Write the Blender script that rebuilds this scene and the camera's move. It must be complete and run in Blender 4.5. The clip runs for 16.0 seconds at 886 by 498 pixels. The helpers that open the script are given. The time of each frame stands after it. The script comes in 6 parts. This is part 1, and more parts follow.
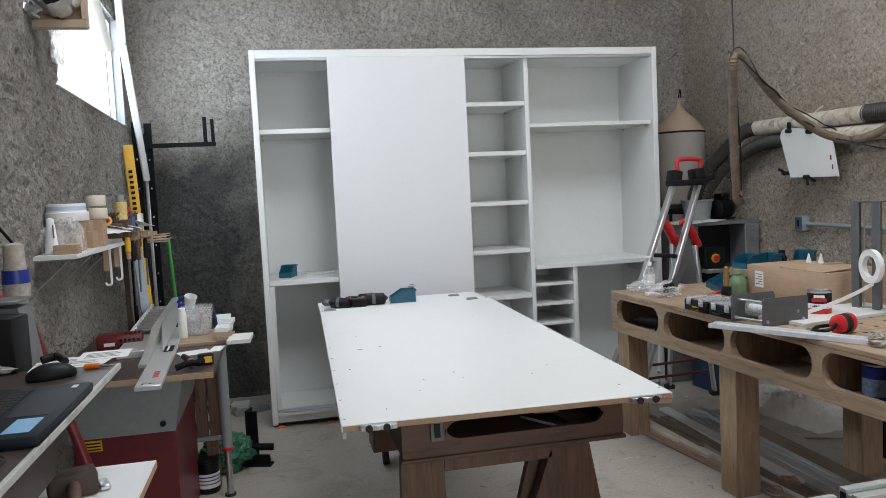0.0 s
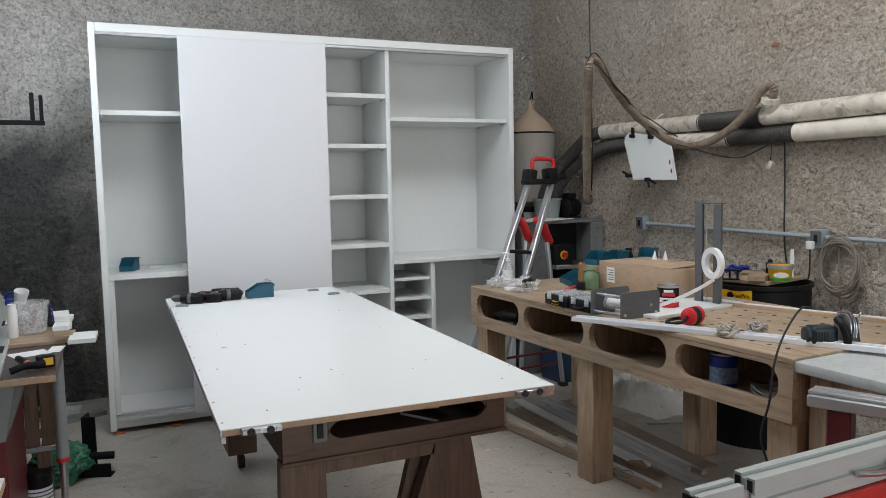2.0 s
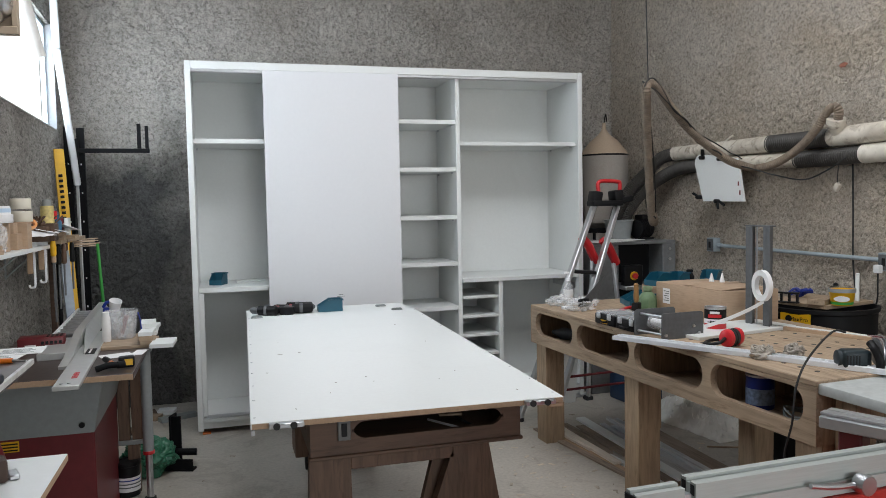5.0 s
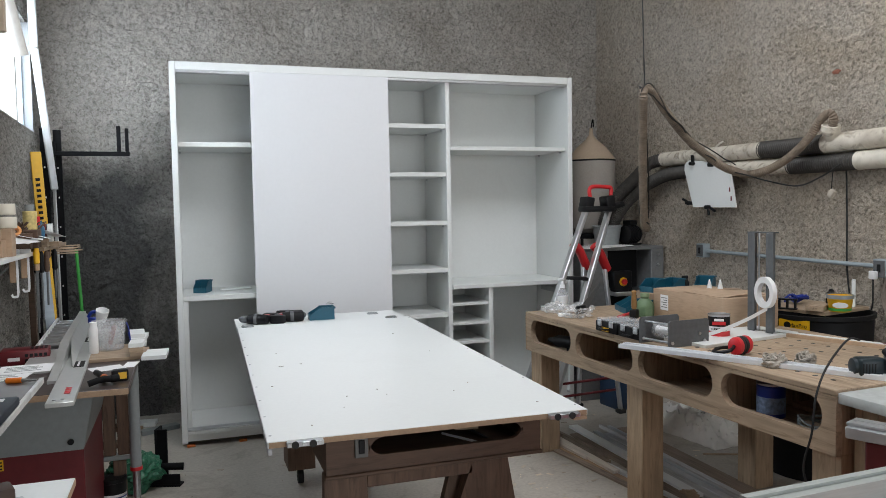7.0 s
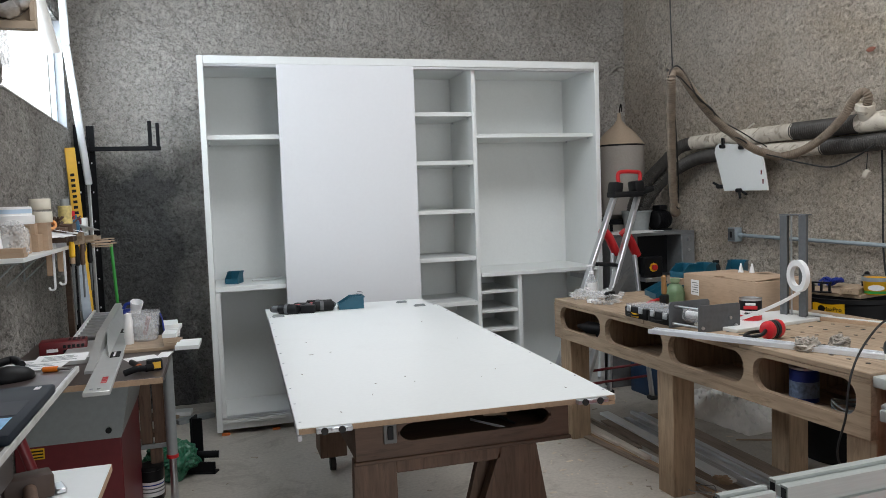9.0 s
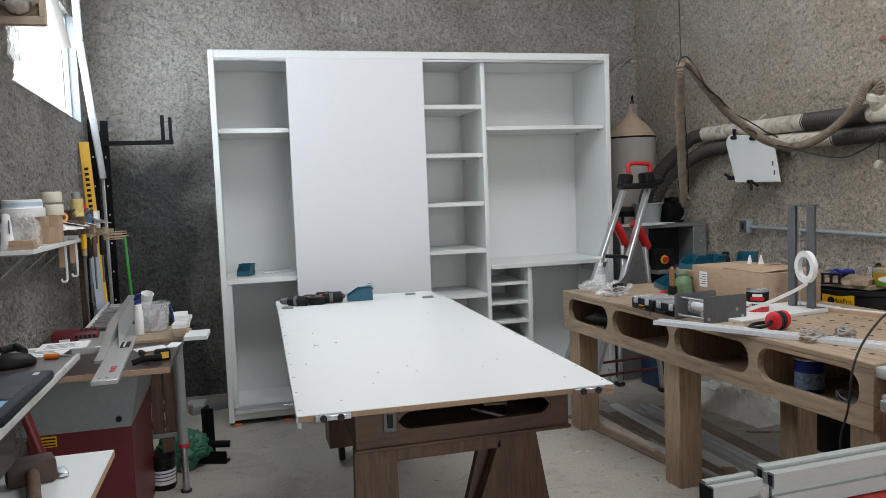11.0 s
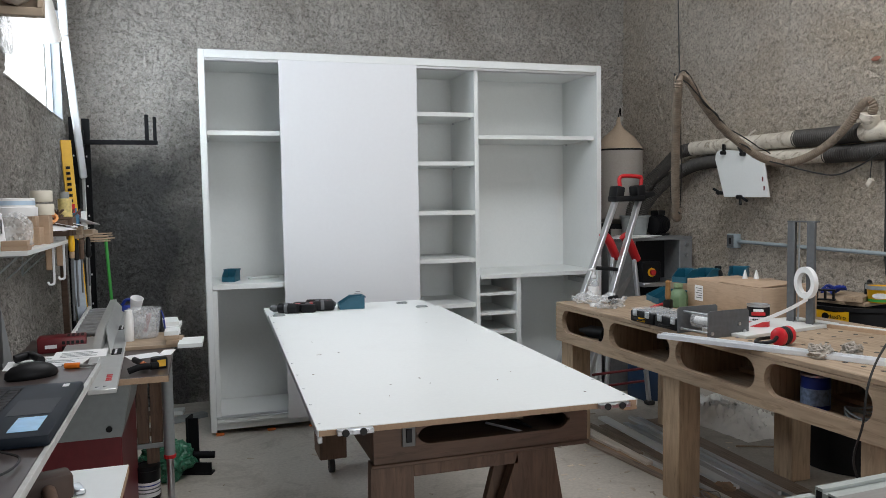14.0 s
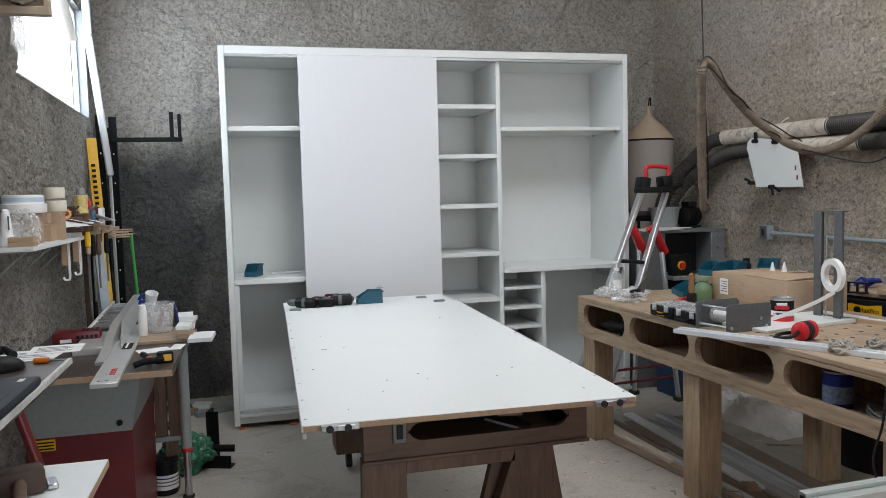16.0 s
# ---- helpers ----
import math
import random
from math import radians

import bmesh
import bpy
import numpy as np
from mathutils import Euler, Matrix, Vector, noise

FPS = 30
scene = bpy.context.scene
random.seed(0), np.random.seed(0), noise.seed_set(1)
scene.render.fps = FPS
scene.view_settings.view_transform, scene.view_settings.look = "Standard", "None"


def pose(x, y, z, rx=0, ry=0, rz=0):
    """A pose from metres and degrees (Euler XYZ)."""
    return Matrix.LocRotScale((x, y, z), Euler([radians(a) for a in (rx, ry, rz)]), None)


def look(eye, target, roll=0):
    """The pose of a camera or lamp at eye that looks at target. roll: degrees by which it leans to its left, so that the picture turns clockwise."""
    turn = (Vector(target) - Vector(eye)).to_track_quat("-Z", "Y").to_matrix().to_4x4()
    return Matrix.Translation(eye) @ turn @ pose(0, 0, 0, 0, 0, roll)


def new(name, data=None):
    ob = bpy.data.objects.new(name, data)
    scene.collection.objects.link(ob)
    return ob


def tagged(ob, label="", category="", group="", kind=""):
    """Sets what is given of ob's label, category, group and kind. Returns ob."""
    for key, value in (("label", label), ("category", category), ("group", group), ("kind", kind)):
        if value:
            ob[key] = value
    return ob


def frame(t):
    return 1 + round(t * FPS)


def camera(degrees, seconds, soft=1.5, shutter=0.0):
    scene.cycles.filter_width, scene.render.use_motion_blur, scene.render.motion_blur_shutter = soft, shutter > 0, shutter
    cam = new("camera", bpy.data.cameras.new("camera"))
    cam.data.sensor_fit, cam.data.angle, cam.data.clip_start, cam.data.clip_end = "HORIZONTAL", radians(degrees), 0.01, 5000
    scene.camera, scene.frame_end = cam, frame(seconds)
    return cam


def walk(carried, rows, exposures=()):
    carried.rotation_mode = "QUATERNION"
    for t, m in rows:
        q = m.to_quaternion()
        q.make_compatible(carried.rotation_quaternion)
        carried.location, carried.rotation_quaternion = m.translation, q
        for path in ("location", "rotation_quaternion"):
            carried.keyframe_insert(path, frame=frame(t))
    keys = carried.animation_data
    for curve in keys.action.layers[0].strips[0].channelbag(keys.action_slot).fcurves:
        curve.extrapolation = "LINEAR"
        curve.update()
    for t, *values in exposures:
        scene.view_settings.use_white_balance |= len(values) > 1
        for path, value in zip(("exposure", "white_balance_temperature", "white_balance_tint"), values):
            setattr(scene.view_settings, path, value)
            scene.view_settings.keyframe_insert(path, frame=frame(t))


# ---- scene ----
FOV = 60.4
cam = camera(FOV, 16.0, soft=0.8)
PATH = [
    (0, (0.12, -4.975, 1.484), (0.537, -3.024, 1.334), -2.8),
    (0.5, (0.108, -4.966, 1.474), (0.607, -3.04, 1.278), -2.3),
    (1, (0.054, -4.915, 1.459), (0.712, -3.039, 1.239), -1.5),
    (1.5, (0.026, -4.86, 1.47), (0.811, -3.032, 1.273), -1.4),
    (2, (0.003, -4.867, 1.474), (0.822, -3.051, 1.299), -1.1),
    (2.5, (-0.007, -4.915, 1.476), (0.79, -3.088, 1.315), -1.0),
    (3, (0.041, -4.996, 1.489), (0.757, -3.134, 1.343), -1.2),
    (3.5, (0.128, -5.075, 1.499), (0.748, -3.178, 1.367), -1.3),
    (3.7, (0.144, -5.114, 1.508), (0.735, -3.208, 1.375), -1.2),
    (5.8, (0.193, -5.156, 1.473), (0.749, -3.239, 1.359), -1.1),
    (6, (0.183, -5.145, 1.486), (0.751, -3.231, 1.368), -1.1),
    (6.5, (0.132, -5.091, 1.495), (0.736, -3.187, 1.382), -0.9),
    (7, (0.057, -5.021, 1.494), (0.699, -3.13, 1.385), -1.0),
    (7.5, (0.006, -4.988, 1.489), (0.66, -3.1, 1.394), -1.2),
    (8, (-0.012, -4.993, 1.49), (0.623, -3.098, 1.401), -1.4),
    (8.5, (0.006, -5.001, 1.488), (0.611, -3.098, 1.379), -1.7),
    (9, (0.069, -5.032, 1.487), (0.634, -3.119, 1.352), -2.0),
    (9.5, (0.127, -5.072, 1.483), (0.638, -3.144, 1.331), -2.4),
    (11.8, (0.101, -5.052, 1.475), (0.631, -3.128, 1.332), -1.9),
    (12, (0.07, -5.034, 1.481), (0.602, -3.111, 1.346), -1.8),
    (12.5, (-0.007, -5.002, 1.484), (0.521, -3.075, 1.377), -1.5),
    (13, (-0.046, -4.981, 1.481), (0.501, -3.06, 1.378), -1.2),
    (13.5, (-0.047, -4.965, 1.48), (0.538, -3.056, 1.362), -0.9),
    (14, (-0.034, -4.956, 1.479), (0.576, -3.056, 1.349), -0.9),
    (14.5, (-0.034, -4.956, 1.479), (0.582, -3.058, 1.353), -1.0),
    (15, (-0.03, -4.962, 1.478), (0.586, -3.064, 1.353), -1.2),
    (15.5, (0.016, -4.961, 1.469), (0.59, -3.05, 1.329), -1.4),
    (16, (0.135, -4.954, 1.468), (0.629, -3.021, 1.326), -1.5),
]
walk(cam, [(t, look(eye, target, roll)) for t, eye, target, roll in PATH], exposures=[(0.0, 0.0), (16.0, 0.0)])

# ---- light ----
RZ = 2.1  # the room's own turn, degrees
CORNER = (-0.86, 0.905)  # back left corner of the room
WIDE, LONG, HIGH = 4.47, 9.0, 4.0
ROOM = pose(CORNER[0], CORNER[1], 0, 0, 0, RZ)

world = bpy.data.worlds.new("sky")
scene.world = world
world.use_nodes = True
wn = world.node_tree.nodes
sky = wn.new("ShaderNodeTexSky")
sky.sky_type, sky.sun_disc, sky.sun_elevation, sky.sun_rotation = "NISHITA", False, radians(50), radians(120)
wn["Background"].inputs["Strength"].default_value = 0.15
world.node_tree.links.new(sky.outputs["Color"], wn["Background"].inputs["Color"])


def area_light(name, m, sx, sy, watts, color):
    li = bpy.data.lights.new(name, "AREA")
    li.shape, li.size, li.size_y, li.energy, li.color = "RECTANGLE", sx, sy, watts, color
    ob = new(name, li)
    ob.matrix_world = m
    return ob


# daylight through the window and the gateway behind; the roof opening is added, unseen
ADDED_SKYLIGHT = (0.9, -4.3, 2.7, 1.6)  # x, y of its corner, width and length
HIGH_WATTS, GATE_WATTS, WINDOW_WATTS = 88, 80, 34
area_light("added_roof_light", ROOM @ pose(ADDED_SKYLIGHT[0] + ADDED_SKYLIGHT[2] / 2, ADDED_SKYLIGHT[1] + ADDED_SKYLIGHT[3] / 2, HIGH + 0.02), ADDED_SKYLIGHT[2], ADDED_SKYLIGHT[3], HIGH_WATTS, (0.985, 0.99, 1.0))
area_light("window_light", ROOM @ pose(-0.09, -1.35, 2.375, 0, -90, 0), 0.62, 1.80, WINDOW_WATTS, (0.78, 0.89, 1.0))
area_light("gate_light", ROOM @ pose(2.6, -8.95, 1.7, 90, 0, 0), 2.7, 3.0, GATE_WATTS, (0.985, 0.99, 1.0))

# ---- materials ----
def mat(name, color, rough=0.5, metal=0.0, vary=0.12, grain=40.0, bump=0.0, big=3.0, color2=None, stretch=(1, 1, 1), spec=0.5, alpha=None, trans=0.0, object_random=0.0, coat=0.0, blotch=0.0):
    """A surface with grain at two scales: fine noise and slow stains, in metres."""
    m = bpy.data.materials.new(name)
    m.use_nodes = True
    nt = m.node_tree
    n, li = nt.nodes, nt.links
    bs = n["Principled BSDF"]
    tc = n.new("ShaderNodeTexCoord")
    mp = n.new("ShaderNodeMapping")
    mp.inputs["Scale"].default_value = stretch
    li.new(tc.outputs["Object"], mp.inputs["Vector"])
    fine, slow = n.new("ShaderNodeTexNoise"), n.new("ShaderNodeTexNoise")
    fine.inputs["Scale"].default_value, fine.inputs["Detail"].default_value = grain, 6
    slow.inputs["Scale"].default_value, slow.inputs["Detail"].default_value = big, 4
    li.new(mp.outputs["Vector"], fine.inputs["Vector"])
    li.new(tc.outputs["Object"], slow.inputs["Vector"])
    both = n.new("ShaderNodeMath")
    both.operation = "ADD"
    li.new(fine.outputs["Fac"], both.inputs[0])
    li.new(slow.outputs["Fac"], both.inputs[1])
    ramp = n.new("ShaderNodeValToRGB")
    half = n.new("ShaderNodeMath")
    half.operation = "MULTIPLY"
    half.inputs[1].default_value = 0.5
    li.new(both.outputs[0], half.inputs[0])
    li.new(half.outputs[0], ramp.inputs["Fac"])
    lo = [c * (1 - vary) for c in color]
    hi = list(color2) if color2 else [min(1, c * (1 + vary)) for c in color]
    ramp.color_ramp.elements[0].position, ramp.color_ramp.elements[1].position = 0.36, 0.64
    ramp.color_ramp.elements[0].color, ramp.color_ramp.elements[1].color = (*lo, 1), (*hi, 1)
    out = ramp.outputs["Color"]
    if object_random:
        oi = n.new("ShaderNodeObjectInfo")
        hsv = n.new("ShaderNodeHueSaturation")
        mr = n.new("ShaderNodeMapRange")
        mr.inputs["To Min"].default_value, mr.inputs["To Max"].default_value = 1 - object_random, 1 + object_random
        li.new(oi.outputs["Random"], mr.inputs["Value"])
        li.new(mr.outputs["Result"], hsv.inputs["Value"])
        li.new(out, hsv.inputs["Color"])
        out = hsv.outputs["Color"]
    if blotch:
        smear, cover, dirty = n.new("ShaderNodeTexNoise"), n.new("ShaderNodeMapRange"), n.new("ShaderNodeMix")
        smear.inputs["Scale"].default_value, smear.inputs["Detail"].default_value, smear.inputs["Distortion"].default_value = big * 3, 9, 1.2
        smear.inputs["Roughness"].default_value = 0.65
        cover.inputs["From Min"].default_value, cover.inputs["From Max"].default_value, cover.inputs["To Max"].default_value = 0.52, 0.66, blotch
        dirty.data_type, dirty.blend_type = "RGBA", "MULTIPLY"
        dirty.inputs["B"].default_value = (0.36, 0.31, 0.26, 1)
        li.new(mp.outputs["Vector"], smear.inputs["Vector"])
        li.new(smear.outputs["Fac"], cover.inputs["Value"])
        li.new(cover.outputs["Result"], dirty.inputs["Factor"])
        li.new(out, dirty.inputs["A"])
        out = dirty.outputs["Result"]
    li.new(out, bs.inputs["Base Color"])
    rr = n.new("ShaderNodeMapRange")
    rr.inputs["To Min"].default_value, rr.inputs["To Max"].default_value = max(0.02, rough - 0.04), min(1, rough + 0.04)
    li.new(slow.outputs["Fac"], rr.inputs["Value"])
    li.new(rr.outputs["Result"], bs.inputs["Roughness"])
    bs.inputs["Metallic"].default_value = metal
    bs.inputs["Specular IOR Level"].default_value = spec
    bs.inputs["Coat Weight"].default_value = coat
    if trans:
        bs.inputs["Transmission Weight"].default_value = trans
    if alpha is not None:
        bs.inputs["Alpha"].default_value = alpha
    if bump:
        b = n.new("ShaderNodeBump")
        b.inputs["Strength"].default_value, b.inputs["Distance"].default_value = min(1, bump), 0.004
        li.new(fine.outputs["Fac"], b.inputs["Height"])
        li.new(b.outputs["Normal"], bs.inputs["Normal"])
    return m


def plaster_mat(name, low, high, stain, shade_patch=None):
    """Thrown cement render: crusty relief, slow stains, hollows coloured with their shade; optionally a cast shade
    painted in (x, z, colour).
    """
    m = bpy.data.materials.new(name)
    m.use_nodes = True
    nt = m.node_tree
    n, li = nt.nodes, nt.links
    bs = n["Principled BSDF"]
    tc = n.new("ShaderNodeTexCoord")

    def noise_node(scale, detail, rough, warp):
        nd = n.new("ShaderNodeTexNoise")
        nd.inputs["Scale"].default_value, nd.inputs["Detail"].default_value = scale, detail
        nd.inputs["Roughness"].default_value, nd.inputs["Distortion"].default_value = rough, warp
        li.new(tc.outputs["Object"], nd.inputs["Vector"])
        return nd.outputs["Fac"]

    def math_node(op, a, b):
        nd = n.new("ShaderNodeMath")
        nd.operation = op
        for k, v in enumerate((a, b)):
            if isinstance(v, (int, float)):
                nd.inputs[k].default_value = v
            else:
                li.new(v, nd.inputs[k])
        return nd.outputs[0]

    def ramp_node(fac, stops):
        nd = n.new("ShaderNodeValToRGB")
        e = nd.color_ramp.elements
        for k, (pos, col) in enumerate(stops):
            el = e[k] if k < 2 else e.new(pos)
            el.position, el.color = pos, (*col, 1)
        li.new(fac, nd.inputs["Fac"])
        return nd.outputs["Color"]

    def mix_node(blend, fac, a, b):
        nd = n.new("ShaderNodeMix")
        nd.data_type, nd.blend_type = "RGBA", blend
        for key, v in (("Factor", fac), ("A", a), ("B", b)):
            if isinstance(v, (int, float)):
                nd.inputs[key].default_value = v
            elif isinstance(v, tuple):
                nd.inputs[key].default_value = (*v, 1)
            else:
                li.new(v, nd.inputs[key])
        return nd.outputs["Result"]

    slow, crust, mid, fine = noise_node(1.0, 4, 0.6, 0.6), noise_node(17, 5, 0.55, 1.1), noise_node(48, 8, 0.66, 0.7), noise_node(170, 5, 0.75, 0.0)
    plates = ramp_node(crust, ((0.42, (0, 0, 0)), (0.56, (1, 1, 1))))
    tone = math_node("ADD", math_node("MULTIPLY", mid, 0.55), math_node("MULTIPLY", fine, 0.45))
    tone = math_node("ADD", math_node("MULTIPLY", tone, 0.8), math_node("MULTIPLY", crust, 0.2))
    color = ramp_node(tone, ((0.38, low), (0.60, high)))
    color = mix_node("MULTIPLY", 1.0, color, ramp_node(slow, ((0.36, stain), (0.64, (1, 1, 1)))))
    # relief shade of the small hollows, multiplied into the colour
    pit_shade = ramp_node(mid, ((0.37, (0.30, 0.29, 0.28)), (0.47, (1, 1, 1))))
    color = mix_node("MULTIPLY", 0.38, color, pit_shade)
    # the wardrobe's shade on the wall, painted as a darker area
    if shade_patch:
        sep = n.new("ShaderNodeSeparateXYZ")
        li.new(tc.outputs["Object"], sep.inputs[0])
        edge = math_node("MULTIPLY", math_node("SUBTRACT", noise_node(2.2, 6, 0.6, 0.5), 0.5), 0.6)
        zz = math_node("MULTIPLY", math_node("SUBTRACT", math_node("ADD", shade_patch[1], edge), sep.outputs["Z"]), 4.0)
        xx = math_node("MULTIPLY", math_node("SUBTRACT", math_node("ADD", shade_patch[0], edge), sep.outputs["X"]), 3.0)
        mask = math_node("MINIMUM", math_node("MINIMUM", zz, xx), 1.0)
        color = mix_node("MULTIPLY", math_node("MAXIMUM", mask, 0.0), color, shade_patch[2])
    li.new(color, bs.inputs["Base Color"])
    bs.inputs["Roughness"].default_value = 0.85
    bs.inputs["Specular IOR Level"].default_value = 0.3
    b = n.new("ShaderNodeBump")
    b.inputs["Strength"].default_value, b.inputs["Distance"].default_value = 1.0, 0.02
    high_low = math_node("ADD", math_node("MULTIPLY", plates, 0.45), math_node("ADD", math_node("MULTIPLY", mid, 1.0), math_node("MULTIPLY", fine, 0.45)))
    li.new(high_low, b.inputs["Height"])
    li.new(b.outputs["Normal"], bs.inputs["Normal"])
    return m


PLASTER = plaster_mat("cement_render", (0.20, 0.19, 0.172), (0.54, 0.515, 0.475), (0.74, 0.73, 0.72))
# its lower left carries the wardrobe's shade in the colour
PLASTER_BACK = plaster_mat("shaded_cement_render", (0.285, 0.268, 0.243), (0.69, 0.655, 0.605), (0.78, 0.76, 0.74), (1.05, 1.95, (0.25, 0.265, 0.285)))
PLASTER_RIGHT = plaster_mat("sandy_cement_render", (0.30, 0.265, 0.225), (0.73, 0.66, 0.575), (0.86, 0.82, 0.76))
FLOOR = mat("worn_concrete", (0.45, 0.415, 0.365), 0.42, vary=0.16, grain=55, bump=0.08, big=1.3, blotch=0.35)
WHITE = mat("white_melamine", (0.755, 0.775, 0.765), 0.34, vary=0.02, grain=60, big=1.0, blotch=0.03)
WHITE_EDGE = mat("white_edge_band", (0.82, 0.83, 0.85), 0.3, vary=0.02)
DOORWHITE = mat("satin_white_door", (0.75, 0.76, 0.78), 0.5, vary=0.012, big=1.0)
MDF = mat("raw_mdf", (0.42, 0.29, 0.19), 0.8, vary=0.12, grain=120)
PLY = mat("plywood_bench", (0.385, 0.285, 0.195), 0.6, vary=0.24, grain=9, stretch=(0.6, 6, 6), bump=0.12, big=2.2, blotch=0.55)
PLY_END = mat("plywood_worn", (0.38, 0.275, 0.18), 0.62, vary=0.26, grain=10, stretch=(6, 6, 0.7), bump=0.12, big=2.0, blotch=0.5)
DARKWOOD = mat("dark_brown_wood", (0.10, 0.058, 0.037), 0.6, vary=0.3, grain=10, stretch=(0.7, 6, 6), bump=0.12, blotch=0.5)
LEGWOOD = mat("brown_leg_wood", (0.128, 0.076, 0.049), 0.6, vary=0.3, grain=10, stretch=(6, 6, 0.7), bump=0.12, blotch=0.5)
ALU = mat("aluminium", (0.62, 0.63, 0.65), 0.36, 0.85, vary=0.06, grain=30, stretch=(1, 12, 1))
STEEL = mat("zinc_steel", (0.55, 0.56, 0.58), 0.3, 1.0, vary=0.1)
GREYMETAL = mat("grey_painted_steel", (0.12, 0.125, 0.13), 0.5, 0.2, vary=0.15, grain=50)
BLACKMETAL = mat("black_painted_steel", (0.006, 0.006, 0.007), 0.65, vary=0.2, spec=0.14)
BLACK = mat("black_plastic", (0.007, 0.007, 0.008), 0.5, vary=0.2, spec=0.25)
RUBBER = mat("black_rubber", (0.02, 0.02, 0.02), 0.7, vary=0.2)
TEAL = mat("teal_plastic", (0.010, 0.095, 0.15), 0.4, vary=0.1)
TEALDARK = mat("dark_teal_plastic", (0.010, 0.022, 0.028), 0.45, vary=0.15)
RED = mat("red_plastic", (0.55, 0.02, 0.025), 0.35, vary=0.08)
MAROON = mat("maroon_enamel", (0.13, 0.014, 0.018), 0.4, vary=0.12)
CABGREY = mat("grey_enamel", (0.27, 0.29, 0.29), 0.42, 0.1, vary=0.08)
YELLOW = mat("yellow_plastic", (0.75, 0.42, 0.01), 0.4, vary=0.06)
GREEN = mat("green_plastic", (0.05, 0.35, 0.06), 0.4, vary=0.06)
BLUE = mat("blue_plastic", (0.01, 0.03, 0.25), 0.4, vary=0.1)
CARD = mat("cardboard", (0.42, 0.30, 0.205), 0.8, vary=0.09, grain=18, stretch=(1, 1, 6), blotch=0.25)
PAPER = mat("white_paper", (0.8, 0.8, 0.8), 0.7, vary=0.04)
PVC = mat("dusty_white_pipe", (0.50, 0.44, 0.36), 0.55, vary=0.12, grain=14, big=4, color2=(0.72, 0.67, 0.58), blotch=0.8)
HOSE = mat("dusty_tan_hose", (0.205, 0.16, 0.12), 0.75, vary=0.3, grain=30, blotch=0.4)
HOSE_DARK = mat("dusty_black_hose", (0.045, 0.041, 0.037), 0.6, vary=0.35, grain=30)
FABRIC = mat("grey_filter_cloth", (0.35, 0.32, 0.29), 0.95, vary=0.08, grain=90, bump=0.1)
TANCLOTH = mat("tan_filter_cloth", (0.43, 0.335, 0.25), 0.95, vary=0.08, grain=90, bump=0.1)
CLEARBAG = mat("clear_plastic_bag", (0.85, 0.86, 0.86), 0.2, vary=0.03, alpha=0.3)
CLEAR = mat("translucent_plastic", (0.8, 0.82, 0.84), 0.22, vary=0.03, alpha=0.28)

# ---- geometry helpers ----
def moved(bm, m):
    bmesh.ops.transform(bm, matrix=m, verts=bm.verts)
    return bm


def box(lo, hi, bev=0.002, seg=1):
    bm = bmesh.new()
    bmesh.ops.create_cube(bm, size=1)
    for v in bm.verts:
        for k in range(3):
            v.co[k] = lo[k] if v.co[k] < 0 else hi[k]
    if bev:
        b = min(bev, 0.45 * min(hi[k] - lo[k] for k in range(3)))
        bmesh.ops.bevel(bm, geom=bm.edges[:], offset=b, segments=seg, affect="EDGES", profile=0.5)
    return bm


def joined(*bms):
    me = bpy.data.meshes.new("scratch")
    out = bmesh.new()
    for b in bms:
        me.clear_geometry()
        b.to_mesh(me)
        out.from_mesh(me)
        b.free()
    bpy.data.meshes.remove(me)
    return out


def lathe(profile, seg=24, close=True):
    """Turned about z: profile is (radius, height) from the bottom up."""
    bm = bmesh.new()
    rings = []
    for r, z in profile:
        rings.append([bm.verts.new((r * math.cos(2 * math.pi * k / seg), r * math.sin(2 * math.pi * k / seg), z)) for k in range(seg)])
    for a, b in zip(rings, rings[1:]):
        for k in range(seg):
            bm.faces.new((a[k], a[(k + 1) % seg], b[(k + 1) % seg], b[k]))
    if close:
        bm.faces.new(rings[0][::-1])
        bm.faces.new(rings[-1])
    return bm


def cyl(r, h, seg=20, r2=None, bev=0.0):
    r2 = r if r2 is None else r2
    b = bev or min(r, h) * 0.06
    return lathe([(r - b, 0), (r, b), (r2, h - b), (r2 - b, h)], seg)


def rod(a, b, r, seg=10, r2=None):
    a, b = Vector(a), Vector(b)
    bm = cyl(r, (b - a).length, seg, r2)
    return moved(bm, Matrix.Translation(a) @ (b - a).to_track_quat("Z", "Y").to_matrix().to_4x4())


def beam(a, b, w, t, bev=0.002, up=(0, 0, 1)):
    """A bar from a to b, w wide and t thick."""
    a, b = Vector(a), Vector(b)
    d = (b - a).normalized()
    side = d.cross(Vector(up))
    side = side.normalized() if side.length > 1e-4 else Vector((1, 0, 0))
    top = side.cross(d).normalized()
    m = Matrix((side, top, d)).transposed().to_4x4()
    return moved(box((-w / 2, -t / 2, 0), (w / 2, t / 2, (b - a).length), bev), Matrix.Translation(a) @ m)


def curve_points(pts, steps=10):
    """Points on a smooth line through pts."""
    p = [Vector(q) for q in pts]
    p = [2 * p[0] - p[1], *p, 2 * p[-1] - p[-2]]
    out = []
    for i in range(1, len(p) - 2):
        for k in range(steps):
            t = k / steps
            a, b, c, d = p[i - 1:i + 3]
            out.append(0.5 * (2 * b + (c - a) * t + (2 * a - 5 * b + 4 * c - d) * t * t + (3 * b - a - 3 * c + d) * t ** 3))
    out.append(p[-2])
    return out


